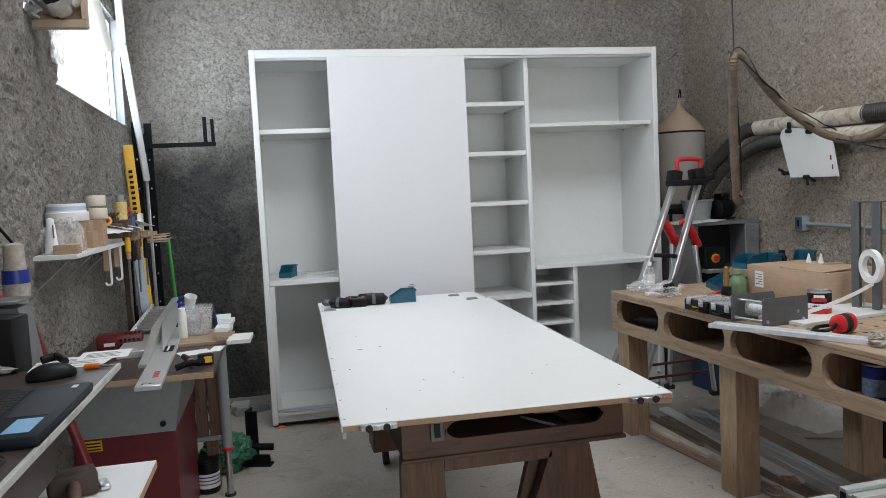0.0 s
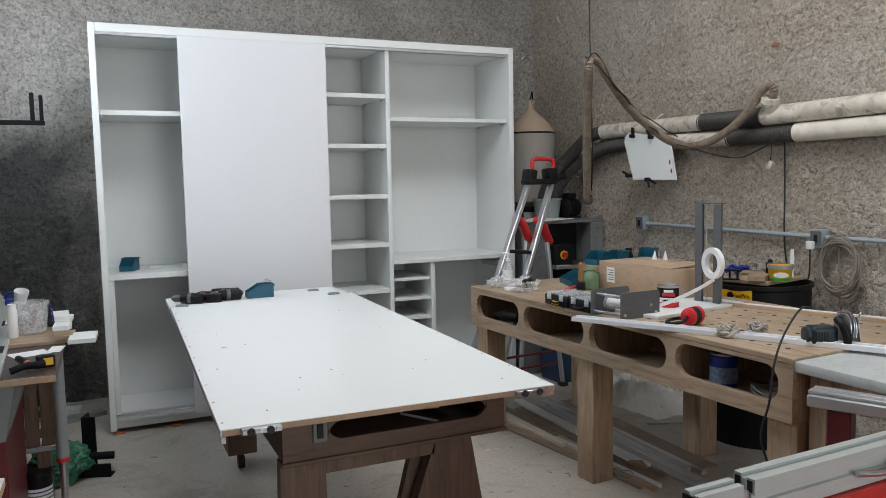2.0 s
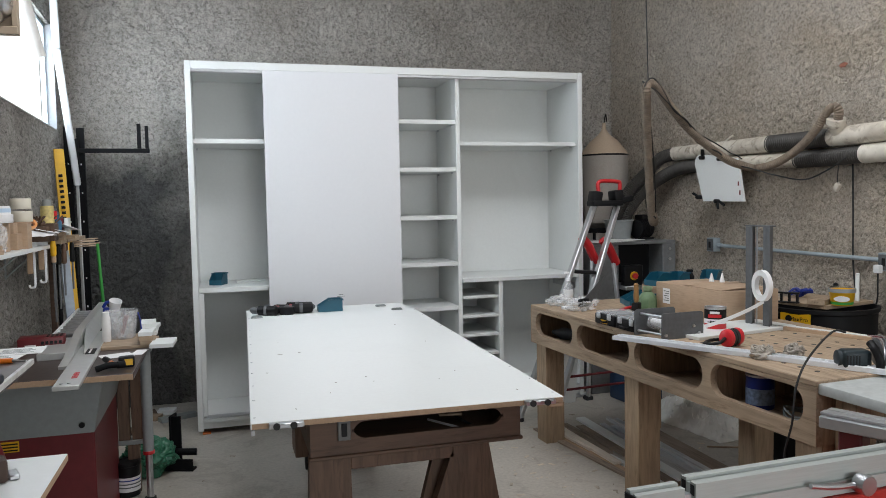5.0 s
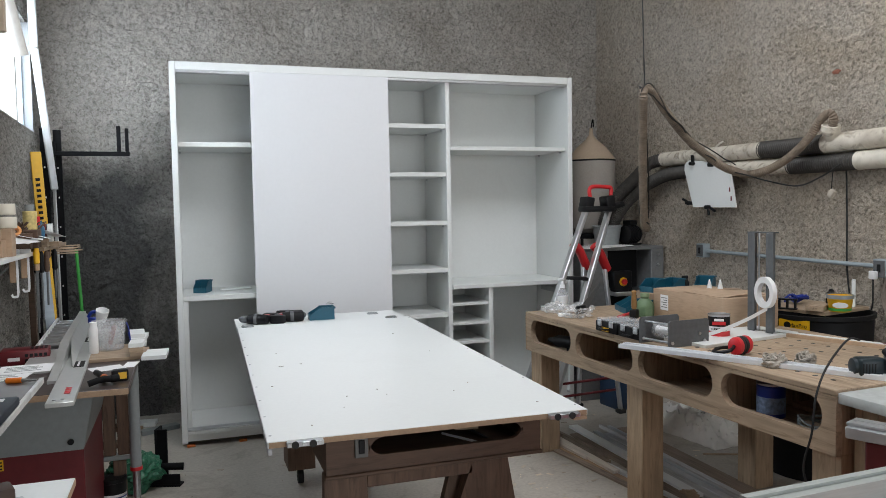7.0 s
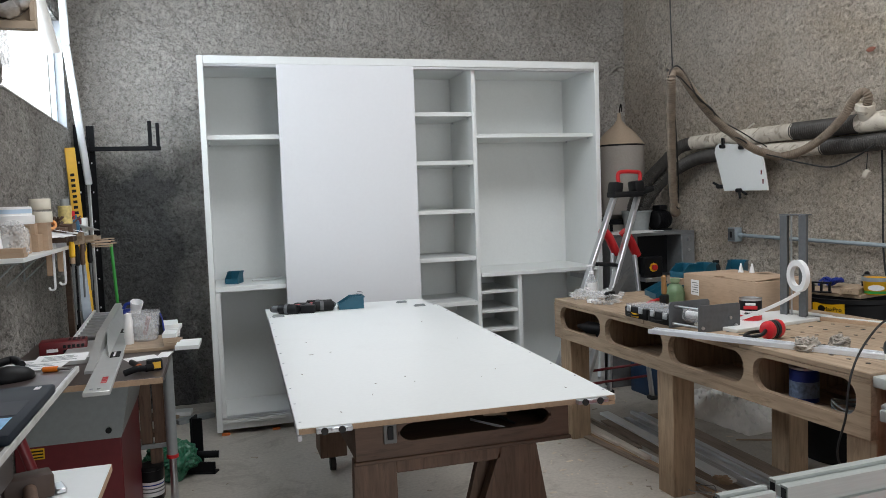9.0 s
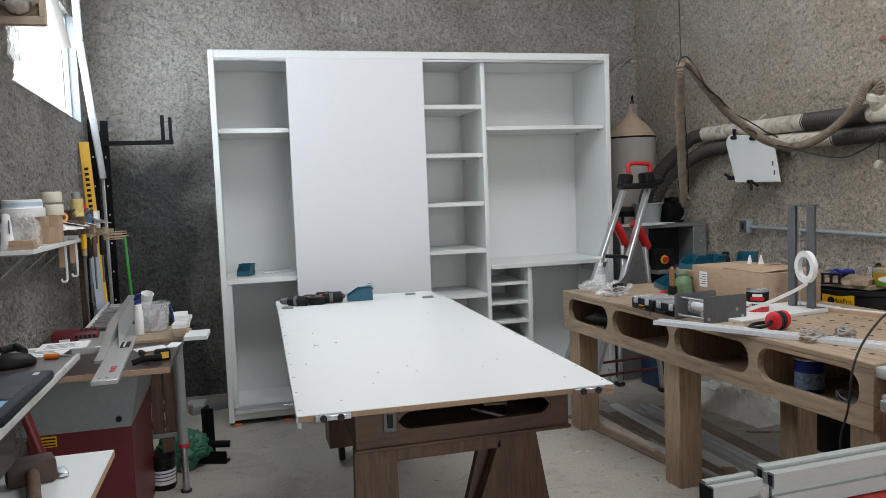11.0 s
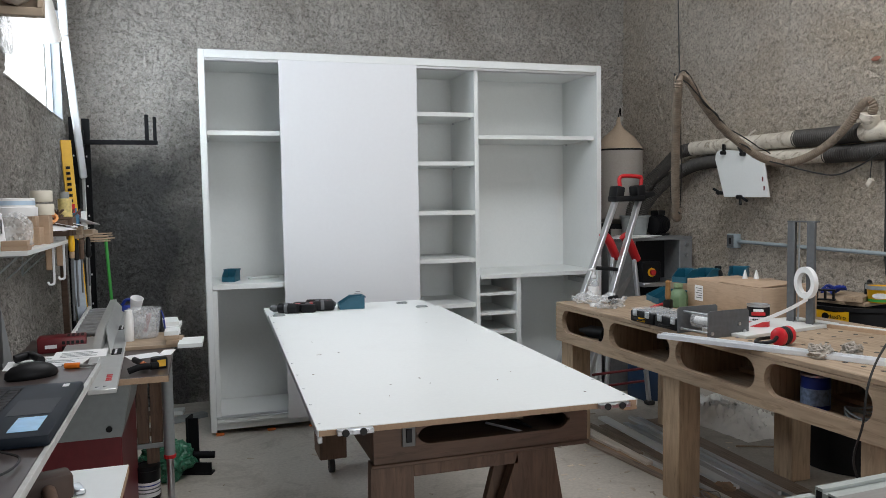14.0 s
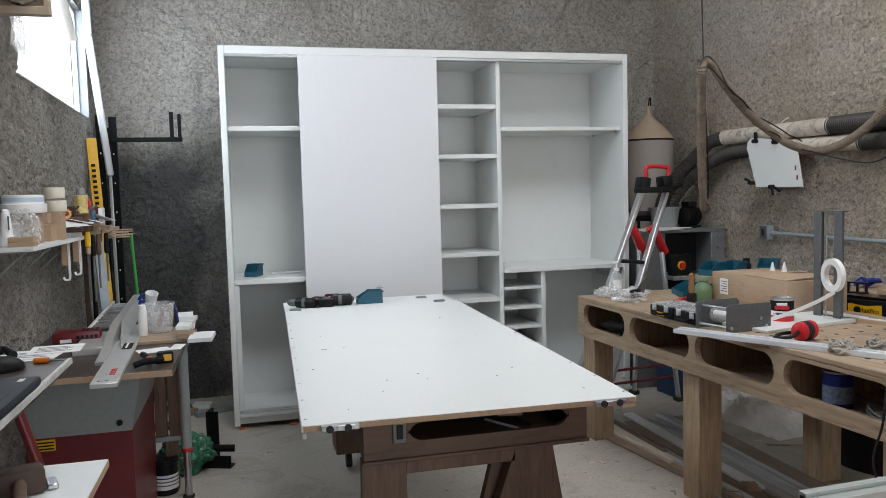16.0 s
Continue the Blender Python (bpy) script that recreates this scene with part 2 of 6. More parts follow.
def tube(pts, r, seg=10, steps=8, ribs=0.0, pitch=0.0):
    """A hose along a smooth line through pts; ribs: depth of its rings, pitch: their spacing."""
    line = curve_points(pts, steps)
    if pitch:
        dist = [0.0]
        for a, b in zip(line, line[1:]):
            dist.append(dist[-1] + (b - a).length)
        n = max(2, int(dist[-1] / pitch) * 2)
        res, j = [], 0
        for k in range(n + 1):
            s = dist[-1] * k / n
            while j < len(dist) - 2 and dist[j + 1] < s:
                j += 1
            f = (s - dist[j]) / max(1e-6, dist[j + 1] - dist[j])
            res.append(line[j].lerp(line[j + 1], f))
        line = res
    bm = bmesh.new()
    rings, side = [], None
    for i, p in enumerate(line):
        d = (line[min(i + 1, len(line) - 1)] - line[max(i - 1, 0)]).normalized()
        if side is None:
            side = d.orthogonal().normalized()
        side = (side - d * side.dot(d)).normalized()
        up = d.cross(side)
        rr = r - (ribs if i % 2 else 0)
        rings.append([bm.verts.new(p + rr * (math.cos(2 * math.pi * k / seg) * side + math.sin(2 * math.pi * k / seg) * up)) for k in range(seg)])
    for a, b in zip(rings, rings[1:]):
        for k in range(seg):
            bm.faces.new((a[k], a[(k + 1) % seg], b[(k + 1) % seg], b[k]))
    bm.faces.new(rings[0][::-1])
    bm.faces.new(rings[-1])
    return bm


def plate(outline, t, holes=()):
    """A flat plate in xz, t thick along +y, with holes cut through."""
    bm = bmesh.new()
    edges = []
    for loop in (outline, *holes):
        vs = [bm.verts.new((x, 0, z)) for x, z in loop]
        edges += [bm.edges.new((a, b)) for a, b in zip(vs, vs[1:] + vs[:1])]
    bmesh.ops.triangle_fill(bm, edges=edges, use_beauty=True, use_dissolve=False)
    ret = bmesh.ops.extrude_face_region(bm, geom=bm.faces[:])
    for g in ret["geom"]:
        if isinstance(g, bmesh.types.BMVert):
            g.co.y += t
    bmesh.ops.recalc_face_normals(bm, faces=bm.faces)
    return bm


def slot_loop(x0, x1, z0, z1, r=None, seg=6):
    """An oblong hole's outline with round ends."""
    r = r or (z1 - z0) / 2 * 0.98
    out = []
    for cx, cz, a0 in ((x1 - r, z1 - r, 0), (x0 + r, z1 - r, 90), (x0 + r, z0 + r, 180), (x1 - r, z0 + r, 270)):
        for k in range(seg + 1):
            a = radians(a0 + 90 * k / seg)
            out.append((cx + r * math.cos(a), cz + r * math.sin(a)))
    return out


def crumple(size, seed, sub=3, rough=0.35):
    """A crumpled soft heap of about that size, standing on z = 0."""
    bm = bmesh.new()
    bmesh.ops.create_icosphere(bm, subdivisions=sub, radius=0.5)
    off = Vector((seed * 3.7, seed * 1.3, seed * 7.1))
    for v in bm.verts:
        n1 = noise.noise(v.co * 3.1 + off)
        n2 = abs(noise.noise(v.co * 7.7 + off)) * 1.2
        n3 = noise.noise(v.co * 15 + off)
        k = 1 + rough * (n1 * 1.1 + n2 * 0.7 + 0.45 * n3 - 0.3)
        v.co = Vector((v.co.x * k * size[0], v.co.y * k * size[1], max(-0.42, v.co.z * k) * size[2]))
    low = min(v.co.z for v in bm.verts)
    for v in bm.verts:
        v.co.z -= low
    return bm


def finish(ob, smooth):
    if smooth:
        for p in ob.data.polygons:
            p.use_smooth = True
        ob.data.set_sharp_from_angle(angle=radians(38))


def mesh_of(name, bm, material):
    me = bpy.data.meshes.new(name)
    bmesh.ops.recalc_face_normals(bm, faces=bm.faces)
    bm.to_mesh(me)
    bm.free()
    me.materials.append(material)
    return me


def part(name, bm, material, parent, label="", smooth=True):
    ob = new(name, mesh_of(name, bm, material))
    ob.parent = parent
    finish(ob, smooth)
    return tagged(ob, label)


def thing(name, m, label, category, group="", kind=""):
    """An Empty at the thing's base, for its parts."""
    ob = new(name)
    ob.empty_display_size = 0.05
    ob.matrix_basis = m
    return tagged(ob, label, category, group, kind)


def solo(name, bm, material, m, label, category, group="", kind="", smooth=True):
    """A thing that is one mesh."""
    ob = new(name, mesh_of(name, bm, material))
    ob.matrix_basis = m
    finish(ob, smooth)
    return tagged(ob, label, category, group, kind)

# ---- the room ----
def rough_wall(name, length, height, m, label, hole=None, fine=(0, 99), pitch=0.0115, seed=0.0, thick=0.16, material=None, relief=1.0):
    """A wall of thrown cement render: real crusts on its face (towards -y), with thickness behind; hole: x0, x1, z0, z1."""
    def steps(total, lo, hi):
        """Fine steps from lo to hi, coarse ones beyond."""
        cuts = [0.0]
        while cuts[-1] < total - 1e-6:
            cuts.append(min(total, cuts[-1] + (pitch if lo <= cuts[-1] <= hi else 0.06)))
        return cuts
    xs, zs = steps(length, *fine), steps(height, 0, 3.15)
    if hole:
        for lst, vals in ((xs, hole[:2]), (zs, hole[2:])):
            for v in vals:
                k = min(range(len(lst)), key=lambda q: abs(lst[q] - v))
                lst[k] = v
    verts, faces = [], []
    for z in zs:
        for x in xs:
            p = Vector((x, seed, z))
            w3 = noise.noise_vector(p * 4.5)
            amp = 0.6 + 0.9 * abs(noise.noise(p * 2.3 + w3))
            q = Vector((p.x * 9 + p.z * 3, p.y, p.z * 13 - p.x * 2)) + w3 * 2.6
            flake = math.tanh(6 * noise.noise(q)) + 0.7 * math.tanh(5 * noise.noise(p * 24 + w3 * 4))
            ridge = 0.5 - abs(noise.noise(p * 19 + w3 * 3)) * 2
            d = amp * (relief * (0.0062 * flake + 0.006 * ridge) + 0.010 * noise.noise(p * 44 + w3 * 5)) + 0.008 * noise.noise(p * 4)
            verts.append((x, -d, z))
    w = len(xs)
    for j in range(len(zs) - 1):
        for i in range(w - 1):
            cx, cz = (xs[i] + xs[i + 1]) / 2, (zs[j] + zs[j + 1]) / 2
            if hole and hole[0] < cx < hole[1] and hole[2] < cz < hole[3]:
                continue
            a = j * w + i
            faces.append((a, a + 1, a + w + 1, a + w))
    me = bpy.data.meshes.new(name)
    me.from_pydata(verts, [], faces)
    bm = bmesh.new()
    bm.from_mesh(me)
    # the body of the wall behind the crust
    if hole:
        blocks = [((0, 0.012, 0), (hole[0], thick, height)), ((hole[1], 0.012, 0), (length, thick, height)),
                  ((hole[0], 0.012, 0), (hole[1], thick, hole[2])), ((hole[0], 0.012, hole[3]), (hole[1], thick, height))]
    else:
        blocks = [((0, 0.012, 0), (length, thick, height))]
    out = joined(bm, *[box(lo, hi, 0) for lo, hi in blocks])
    out.to_mesh(me)
    out.free()
    me.materials.append(material or PLASTER)
    ob = new(name, me)
    ob.matrix_basis = m
    finish(ob, True)
    return tagged(ob, label, "wall", "", "structure")


WIN = (0.41, 2.29, 2.022, 2.72)  # window along the left wall from the back corner, and its heights
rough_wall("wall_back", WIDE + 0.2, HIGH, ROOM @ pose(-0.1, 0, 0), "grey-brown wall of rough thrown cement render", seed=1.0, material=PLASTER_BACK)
rough_wall("wall_right", LONG + 0.1, HIGH, ROOM @ pose(WIDE, 0.1, 0, 0, 0, -90), "grey-brown rough cement wall carrying extraction pipes", fine=(0, 4.2), seed=5.0, material=PLASTER_RIGHT, relief=0.6)
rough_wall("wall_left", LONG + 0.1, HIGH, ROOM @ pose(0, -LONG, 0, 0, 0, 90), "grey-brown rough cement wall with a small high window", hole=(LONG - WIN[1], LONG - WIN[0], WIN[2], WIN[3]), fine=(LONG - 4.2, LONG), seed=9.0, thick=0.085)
wf = thing("wall_front", ROOM @ pose(0, -LONG, 0), "plain rendered wall with a wide gateway", "wall", "", "structure")
part("pier", box((-0.16, -0.16, 0), (1.2, 0, HIGH), 0), PLASTER, wf)
part("pier", box((4.0, -0.16, 0), (WIDE + 0.16, 0, HIGH), 0), PLASTER, wf)
part("lintel", box((1.2, -0.16, 3.2), (4.0, 0, HIGH), 0), PLASTER, wf)
tagged(solo("floor", box((-0.2, -LONG - 0.2, -0.15), (WIDE + 0.2, 0.2, 0), 0), FLOOR, ROOM, "dusty worn grey-beige concrete floor", "floor", "", "structure"))
CEIL = mat("roof_sheet", (0.52, 0.52, 0.51), 0.6, vary=0.06)
# edges of the added opening for soft light from above
x0, y0, x1, y1 = ADDED_SKYLIGHT[0], ADDED_SKYLIGHT[1], ADDED_SKYLIGHT[0] + ADDED_SKYLIGHT[2], ADDED_SKYLIGHT[1] + ADDED_SKYLIGHT[3]
solo("ceiling", joined(box((-0.2, -LONG - 0.2, HIGH), (WIDE + 0.2, y0, HIGH + 0.08), 0), box((-0.2, y1, HIGH), (WIDE + 0.2, 0.2, HIGH + 0.08), 0), box((-0.2, y0, HIGH), (x0, y1, HIGH + 0.08), 0), box((x1, y0, HIGH), (WIDE + 0.2, y1, HIGH + 0.08), 0)), CEIL, ROOM, "plain pale grey roof sheeting with an added skylight opening", "ceiling", "", "structure")
solo("ground", box((-40, -40, -0.30), (40, 40, -0.16), 0), FLOOR, Matrix(), "pale concrete yard outside", "ground", "", "structure")

# ---- the wardrobe ----
def wardrobe():
    w, h, d, t, z0 = 2.78, 2.425, 0.55, 0.018, 0.025
    th = 0.036
    wd = thing("wardrobe", pose(0, 0, 0), "large white unfinished sliding-door wardrobe with open shelves", "wardrobe")
    part("side_panel", box((0, 0, z0), (th, d, h), 0.002), WHITE, wd)
    part("side_panel", box((w - th, 0, z0), (w, d, h), 0.002), WHITE, wd)
    part("top_panel", box((th, 0.0, h - 0.05), (w - th, d, h), 0.003), WHITE, wd)
    part("top_track", joined(box((th, 0.006, h - 0.066), (w - th, 0.012, h - 0.0505), 0.001), box((th, 0.045, h - 0.066), (w - th, 0.05, h - 0.0505), 0.001)), ALU, wd, "aluminium sliding track")
    part("plinth", box((th, 0.022, z0 + 0.008), (w - th, 0.04, 0.078), 0.002), WHITE, wd)
    part("bottom_panel", box((th, 0.002, 0.08), (w - th, d - 0.01, 0.102), 0.002), WHITE, wd)
    part("bottom_track", box((th, 0.002, 0.103), (w - th, 0.07, 0.112), 0.002), ALU, wd, "aluminium bottom sliding track")
    part("back_panel", box((th, d - 0.006, 0.08), (w - th, d, h - 0.05), 0), WHITE, wd)
    v1, v2 = 0.93, 1.81
    part("divider", box((v1, 0.075, 0.103), (v1 + th, d - 0.008, h - 0.05), 0.002), WHITE, wd)
    part("divider", box((v2, 0.035, 0.103), (v2 + 0.03, d - 0.008, h - 0.05), 0.002), WHITE, wd)
    v0 = 1.372
    part("divider", box((v0, 0.075, 0.103), (v0 + t, d - 0.008, h - 0.05), 0.002), WHITE, wd)
    part("filler_strip", box((th, 0.03, 0.113), (th + 0.03, 0.05, 0.925), 0.002), WHITE, wd)

    def shelf(x0, x1, z, front=0.04, tt=0.03):
        s = part("shelf", box((x0 + 0.001, front, z - tt), (x1 - 0.001, d - 0.008, z), 0.002), WHITE, wd)
        for px in (x0 + 0.012, x1 - 0.012):
            for py in (front + 0.06, d - 0.09):
                part("shelf_pin", box((px - 0.006, py - 0.008, z - tt - 0.014), (px + 0.006, py + 0.008, z - tt - 0.0005), 0.002), STEEL, s)

    shelf(th, v1, 1.932, tt=0.03)
    shelf(th, v1, 0.962, 0.03, tt=0.034)
    for z in (2.074, 1.740, 1.400, 1.068, 0.750, 0.43):
        shelf(v0 + t, v2, z)
    shelf(v2 + 0.03, w - th, 1.92, tt=0.026)
    shelf(v2 + 0.03, w - th, 0.945, 0.02, tt=0.03)
    v3 = 2.12
    part("divider", box((v3, 0.04, 0.103), (v3 + t + 0.014, d - 0.008, 0.914), 0.002), WHITE, wd)
    for z in (0.812, 0.672, 0.534, 0.396, 0.26):
        shelf(v2 + 0.03, v3, z, 0.05, tt=0.02)
    for x, y0 in ((w - th - 0.012, 0.06), (v3 + 0.0325, 0.06)):
        for z in (0.85, 0.55, 0.28):
            part("drawer_slide", box((x, y0, z - 0.02), (x + 0.011, 0.45, z + 0.02), 0.003), STEEL, wd, "zinc-plated drawer slide")
    for z in (0.76, 0.46, 0.26):
        part("hinge_plate", box((th + 0.002, 0.06, z - 0.025), (th + 0.016, 0.1, z + 0.025), 0.003), STEEL, wd)
    # the hung sliding door
    door = part("sliding_door", box((0.482, -0.022, 0.075), (1.385, -0.004, 2.372), 0.0015), DOORWHITE, wd, "satin white sliding door with a small pencil mark")
    for k, (dx, dz, l) in enumerate(((0, 0, 0.05), (0.01, 0.011, 0.03), (-0.012, -0.01, 0.04))):
        part("pencil_mark", box((0.93 + dx, -0.0232, 0.868 + dz), (0.93 + dx + l, -0.0225, 0.871 + dz), 0), GREYMETAL, door)
    return wd


wardrobe()


# ---- the door panel being fitted, on a mobile assembly table ----
def roller_set(parent, x, y, z):
    r = part("roller_bracket", box((x - 0.05, y - 0.022, z - 0.008), (x + 0.05, y, z + 0.006), 0.002), STEEL, parent, "zinc door roller bracket")
    for dx in (-0.028, 0.02):
        part("wheel", moved(cyl(0.010, 0.006, 16), pose(x + dx, y - 0.0225, z, 90)), RUBBER, r)
    part("screw", moved(cyl(0.005, 0.006, 10), pose(x - 0.004, y - 0.021, z, 90)), STEEL, r)
    part("screw", moved(cyl(0.006, 0.006, 10), pose(x + 0.04, y - 0.021, z, 90)), STEEL, r)


TOPZ = 0.868
door = thing("door_panel", pose(0.25, -2.948, TOPZ, 0, 0, -1.6), "white sliding door panel lying flat with zinc rollers", "door panel")
PW, PL = 0.962, 2.18
part("board", box((0, 0, -0.018), (PW, PL, 0), 0.0012), WHITE, door)
part("edge_profile", box((-0.0015, 0.002, -0.018), (-0.0002, PL - 0.002, 0.0012), 0), ALU, door)
part("edge_strip", box((0.004, -0.0022, -0.017), (PW - 0.004, -0.0002, -0.002), 0), MDF, door, "raw brown board edge")
roller_set(door, 0.10, -0.002, -0.007)
roller_set(door, PW - 0.085, -0.002, -0.007)
part("end_block", box((0.0, -0.008, -0.034), (0.012, 0.02, -0.0185), 0.001), STEEL, door)
part("end_block", box((PW - 0.05, -0.004, -0.03), (PW - 0.004, 0.03, -0.0185), 0.001), MDF, door)
for x in (0.012, PW - 0.012):
    for k in range(11):
        part("screw_head", moved(cyl(0.004, 0.0012, 8), pose(x, 0.06 + k * (PL - 0.12) / 10, 0)), STEEL, door)
rnd = random.Random(4)
CRUMB = mat("sawdust_crumb", (0.36, 0.33, 0.29), 0.8)
for k in range(14):
    x, y = rnd.uniform(0.06, PW - 0.06), rnd.uniform(0.08, PL - 0.1)
    a, l = rnd.uniform(0, 180), rnd.choice((0.004, 0.006, 0.009, 0.02))
    part("wood_splinter", moved(box((-l / 2, -0.0012, 0), (l / 2, 0.0012, 0.0014), 0), pose(x, y, 0.0002, 0, 0, a)), CRUMB, door)
lower = solo("board_under", box((0, 0, -0.018), (0.972, 1.7, 0), 0.001), WHITE, pose(0.285, -2.04, TOPZ - 0.019, 0, 0, -1.2), "white melamine board lying beneath the door panel", "board")


def assembly_table():
    t = thing("assembly_table", pose(0.43, -2.82, 0), "brown plywood assembly table with slotted aprons and splayed legs", "workbench")
    W, L, zt, zb = 0.695, 2.15, TOPZ - 0.038, 0.708
    top = part("tabletop", box((0, 0, zt - 0.018), (W, L, zt), 0.002), DARKWOOD, t)
    front = plate([(0, zb), (W, zb), (W, zt - 0.0185), (0, zt - 0.0185)], 0.018, [slot_loop(0.13, W - 0.06, zb + 0.045, zt - 0.0225, 0.045)])
    part("front_apron", front, DARKWOOD, t)
    part("back_apron", box((0, L - 0.018, zb), (W, L, zt - 0.019), 0.002), DARKWOOD, t)
    for x in (0, W - 0.018):
        part("side_apron", moved(plate([(0.019, zb), (L - 0.019, zb), (L - 0.019, zt - 0.019), (0.019, zt - 0.019)], 0.018, [slot_loop(0.12 + k * 0.68, 0.68 + k * 0.68, zb + 0.05, zt - 0.04) for k in range(3)]), pose(x + 0.018, 0, 0, 0, 0, 90)), DARKWOOD, t)
    part("bottom_board", box((0.02, 0.02, zb), (W - 0.02, L - 0.02, zb + 0.012), 0), DARKWOOD, t)
    part("lip", box((-0.006, -0.008, zb - 0.012), (W + 0.006, 0.03, zb - 0.0005), 0.002), DARKWOOD, t)
    y = 0.04
    part("leg", moved(plate([(0.0, zb - 0.013), (0.13, zb - 0.013), (0.14, 0.0), (-0.015, 0.0)], 0.045), pose(0, y, 0)), LEGWOOD, t)
    part("leg", moved(plate([(0.48, zb - 0.013), (0.595, zb - 0.013), (0.715, 0.0), (0.225, 0.0)], 0.045), pose(0, y, 0)), LEGWOOD, t)
    part("leg_brace", moved(plate([(0.425, zb - 0.05), (0.4795, zb - 0.05), (0.355, 0.25), (0.315, 0.25)], 0.03), pose(0, y + 0.06, 0)), LEGWOOD, t)
    part("crossbar", box((0.131, y, zb - 0.065), (0.475, y + 0.04, zb - 0.014), 0.002), LEGWOOD, t)
    for x in (0.11, W - 0.25):
        part("end_box", box((x, L - 0.30, 0.10), (x + 0.145, L - 0.10, zb - 0.013), 0.004), LEGWOOD, t)
        part("caster", joined(box((x + 0.03, L - 0.25, 0.085), (x + 0.11, L - 0.16, 0.0995), 0.003), moved(cyl(0.04, 0.03, 18), pose(x + 0.09, L - 0.21, 0.04, 0, -90, 0))), RUBBER, t, "black swivel caster")
    sw = part("switch_plate", box((0.085, -0.008, zb + 0.045), (0.125, 0.0, zb + 0.115), 0.002), mat("dusty_switch_grey", (0.13, 0.13, 0.125), 0.5), t, "grey electric switch plate")
    part("rocker", box((0.096, -0.012, zb + 0.058), (0.114, -0.0085, zb + 0.10), 0.002), BLACK, sw)
    for k, (x, a, mt) in enumerate(((0.50, 24, WHITE), (0.53, 32, BLACK), (0.46, 18, PLY))):
        part("stored_scrap", moved(box((0, 0, 0), (0.10 - 0.01 * k, 0.14, 0.008), 0.002), pose(x, 0.10 + 0.03 * k, zb + 0.016 + 0.013 * k, 0, a if k < 2 else 0, 30 - 20 * k)), mt, t)
    return t


assembly_table()


# ---- the long plywood bench ----
BENCH = pose(2.0196, -0.79, 0, 0, 0, -86.85)  # along it, x runs towards the camera; y to the right wall


def bench():
    b = thing("long_bench", BENCH, "long plywood torsion-box workbench with oblong slots and square legs", "workbench")
    L, W, zt, zb = 2.235, 0.90, 0.848, 0.616
    for x0, x1 in ((0, 0.93), (0.933, 1.60), (1.603, L)):
        part("benchtop", box((x0, 0, zt - 0.022), (x1, W, zt), 0.003), PLY, b, "worn plywood top board")
    slots = [slot_loop(a, b, zb + 0.06, zt - 0.038, 0.062) for a, b in ((0.07, 0.522), (0.572, 1.085), (1.128, 1.632), (1.684, 2.178))]
    part("front_rail", plate([(0, zb), (L, zb), (L, zt - 0.0225), (0, zt - 0.0225)], 0.03, slots), PLY, b)
    part("rear_rail", moved(plate([(0, zb), (L, zb), (L, zt - 0.0225), (0, zt - 0.0225)], 0.03, slots), pose(0, W - 0.03, 0)), PLY, b)
    for x in (0.0, 0.532, 1.092, 1.643, L - 0.03):
        part("cross_rib", box((x + 0.001, 0.031, zb), (x + 0.029, W - 0.031, zt - 0.0225), 0.001), PLY_END, b)
    part("bottom_board", box((0.03, 0.031, zb + 0.001), (L - 0.03, W - 0.031, zb + 0.012), 0.001), PLY, b)
    for x in (0.004, 0.988, 2.105):
        for y in (0.035, W - 0.16):
            part("leg", box((x, y, 0.0), (x + 0.125, y + 0.125, zb - 0.0005), 0.003), PLY_END, b)
    # dog holes in the top
    for i in range(15):
        for j in range(6):
            part("dog_hole", moved(cyl(0.010, 0.0015, 12), pose(1.0 + 0.08 * i, 0.12 + 0.13 * j, zt - 0.0008)), BLACK, b)
    return b


bench()

# ---- things on and under the long bench ----
BZ = 0.848


def text_on(name, body, size, material, parent, m):
    cu = bpy.data.curves.new(name, "FONT")
    cu.body, cu.size, cu.extrude, cu.align_x = body, size, 0.0003, "CENTER"
    tmp = bpy.data.objects.new(name, cu)
    me = bpy.data.meshes.new_from_object(tmp)
    bpy.data.objects.remove(tmp)
    bpy.data.curves.remove(cu)
    me.materials.clear()
    me.materials.append(material)
    ob = new(name, me)
    ob.parent = parent
    ob.matrix_basis = m
    return ob


def carton():
    c = thing("cardboard_box", pose(2.60, -1.885, BZ, 0, 0, 1), "closed brown cardboard carton with a white label", "box")
    w, l, h = 0.345, 0.59, 0.165
    body = part("carton_body", box((0, 0, 0), (w, l, h), 0.004, 2), CARD, c)
    part("flap", moved(box((0, 0, 0), (w * 0.5, l * 0.52, 0.004), 0.001), pose(0.004, 0.02, h + 0.001, 0, -3, 0)), CARD, c)
    part("flap", moved(box((0, 0, 0), (w * 0.48, l * 0.44, 0.004), 0.001), pose(0.19, 0.05, h + 0.003, 0, 2, 0)), CARD, c)
    lab = part("label", box((-0.0012, l - 0.14, 0.05), (-0.0004, l - 0.07, 0.135), 0), PAPER, c, "white shipping label")
    for k in range(5):
        part("print_bar", box((-0.0019, l - 0.132, 0.065 + k * 0.013), (-0.0013, l - 0.08 - (k % 2) * 0.015, 0.069 + k * 0.013), 0), GREYMETAL, lab)
    part("tape", box((0.001, l * 0.5 - 0.024, h + 0.0075), (w - 0.001, l * 0.5 + 0.024, h + 0.0082), 0), CARD, c)


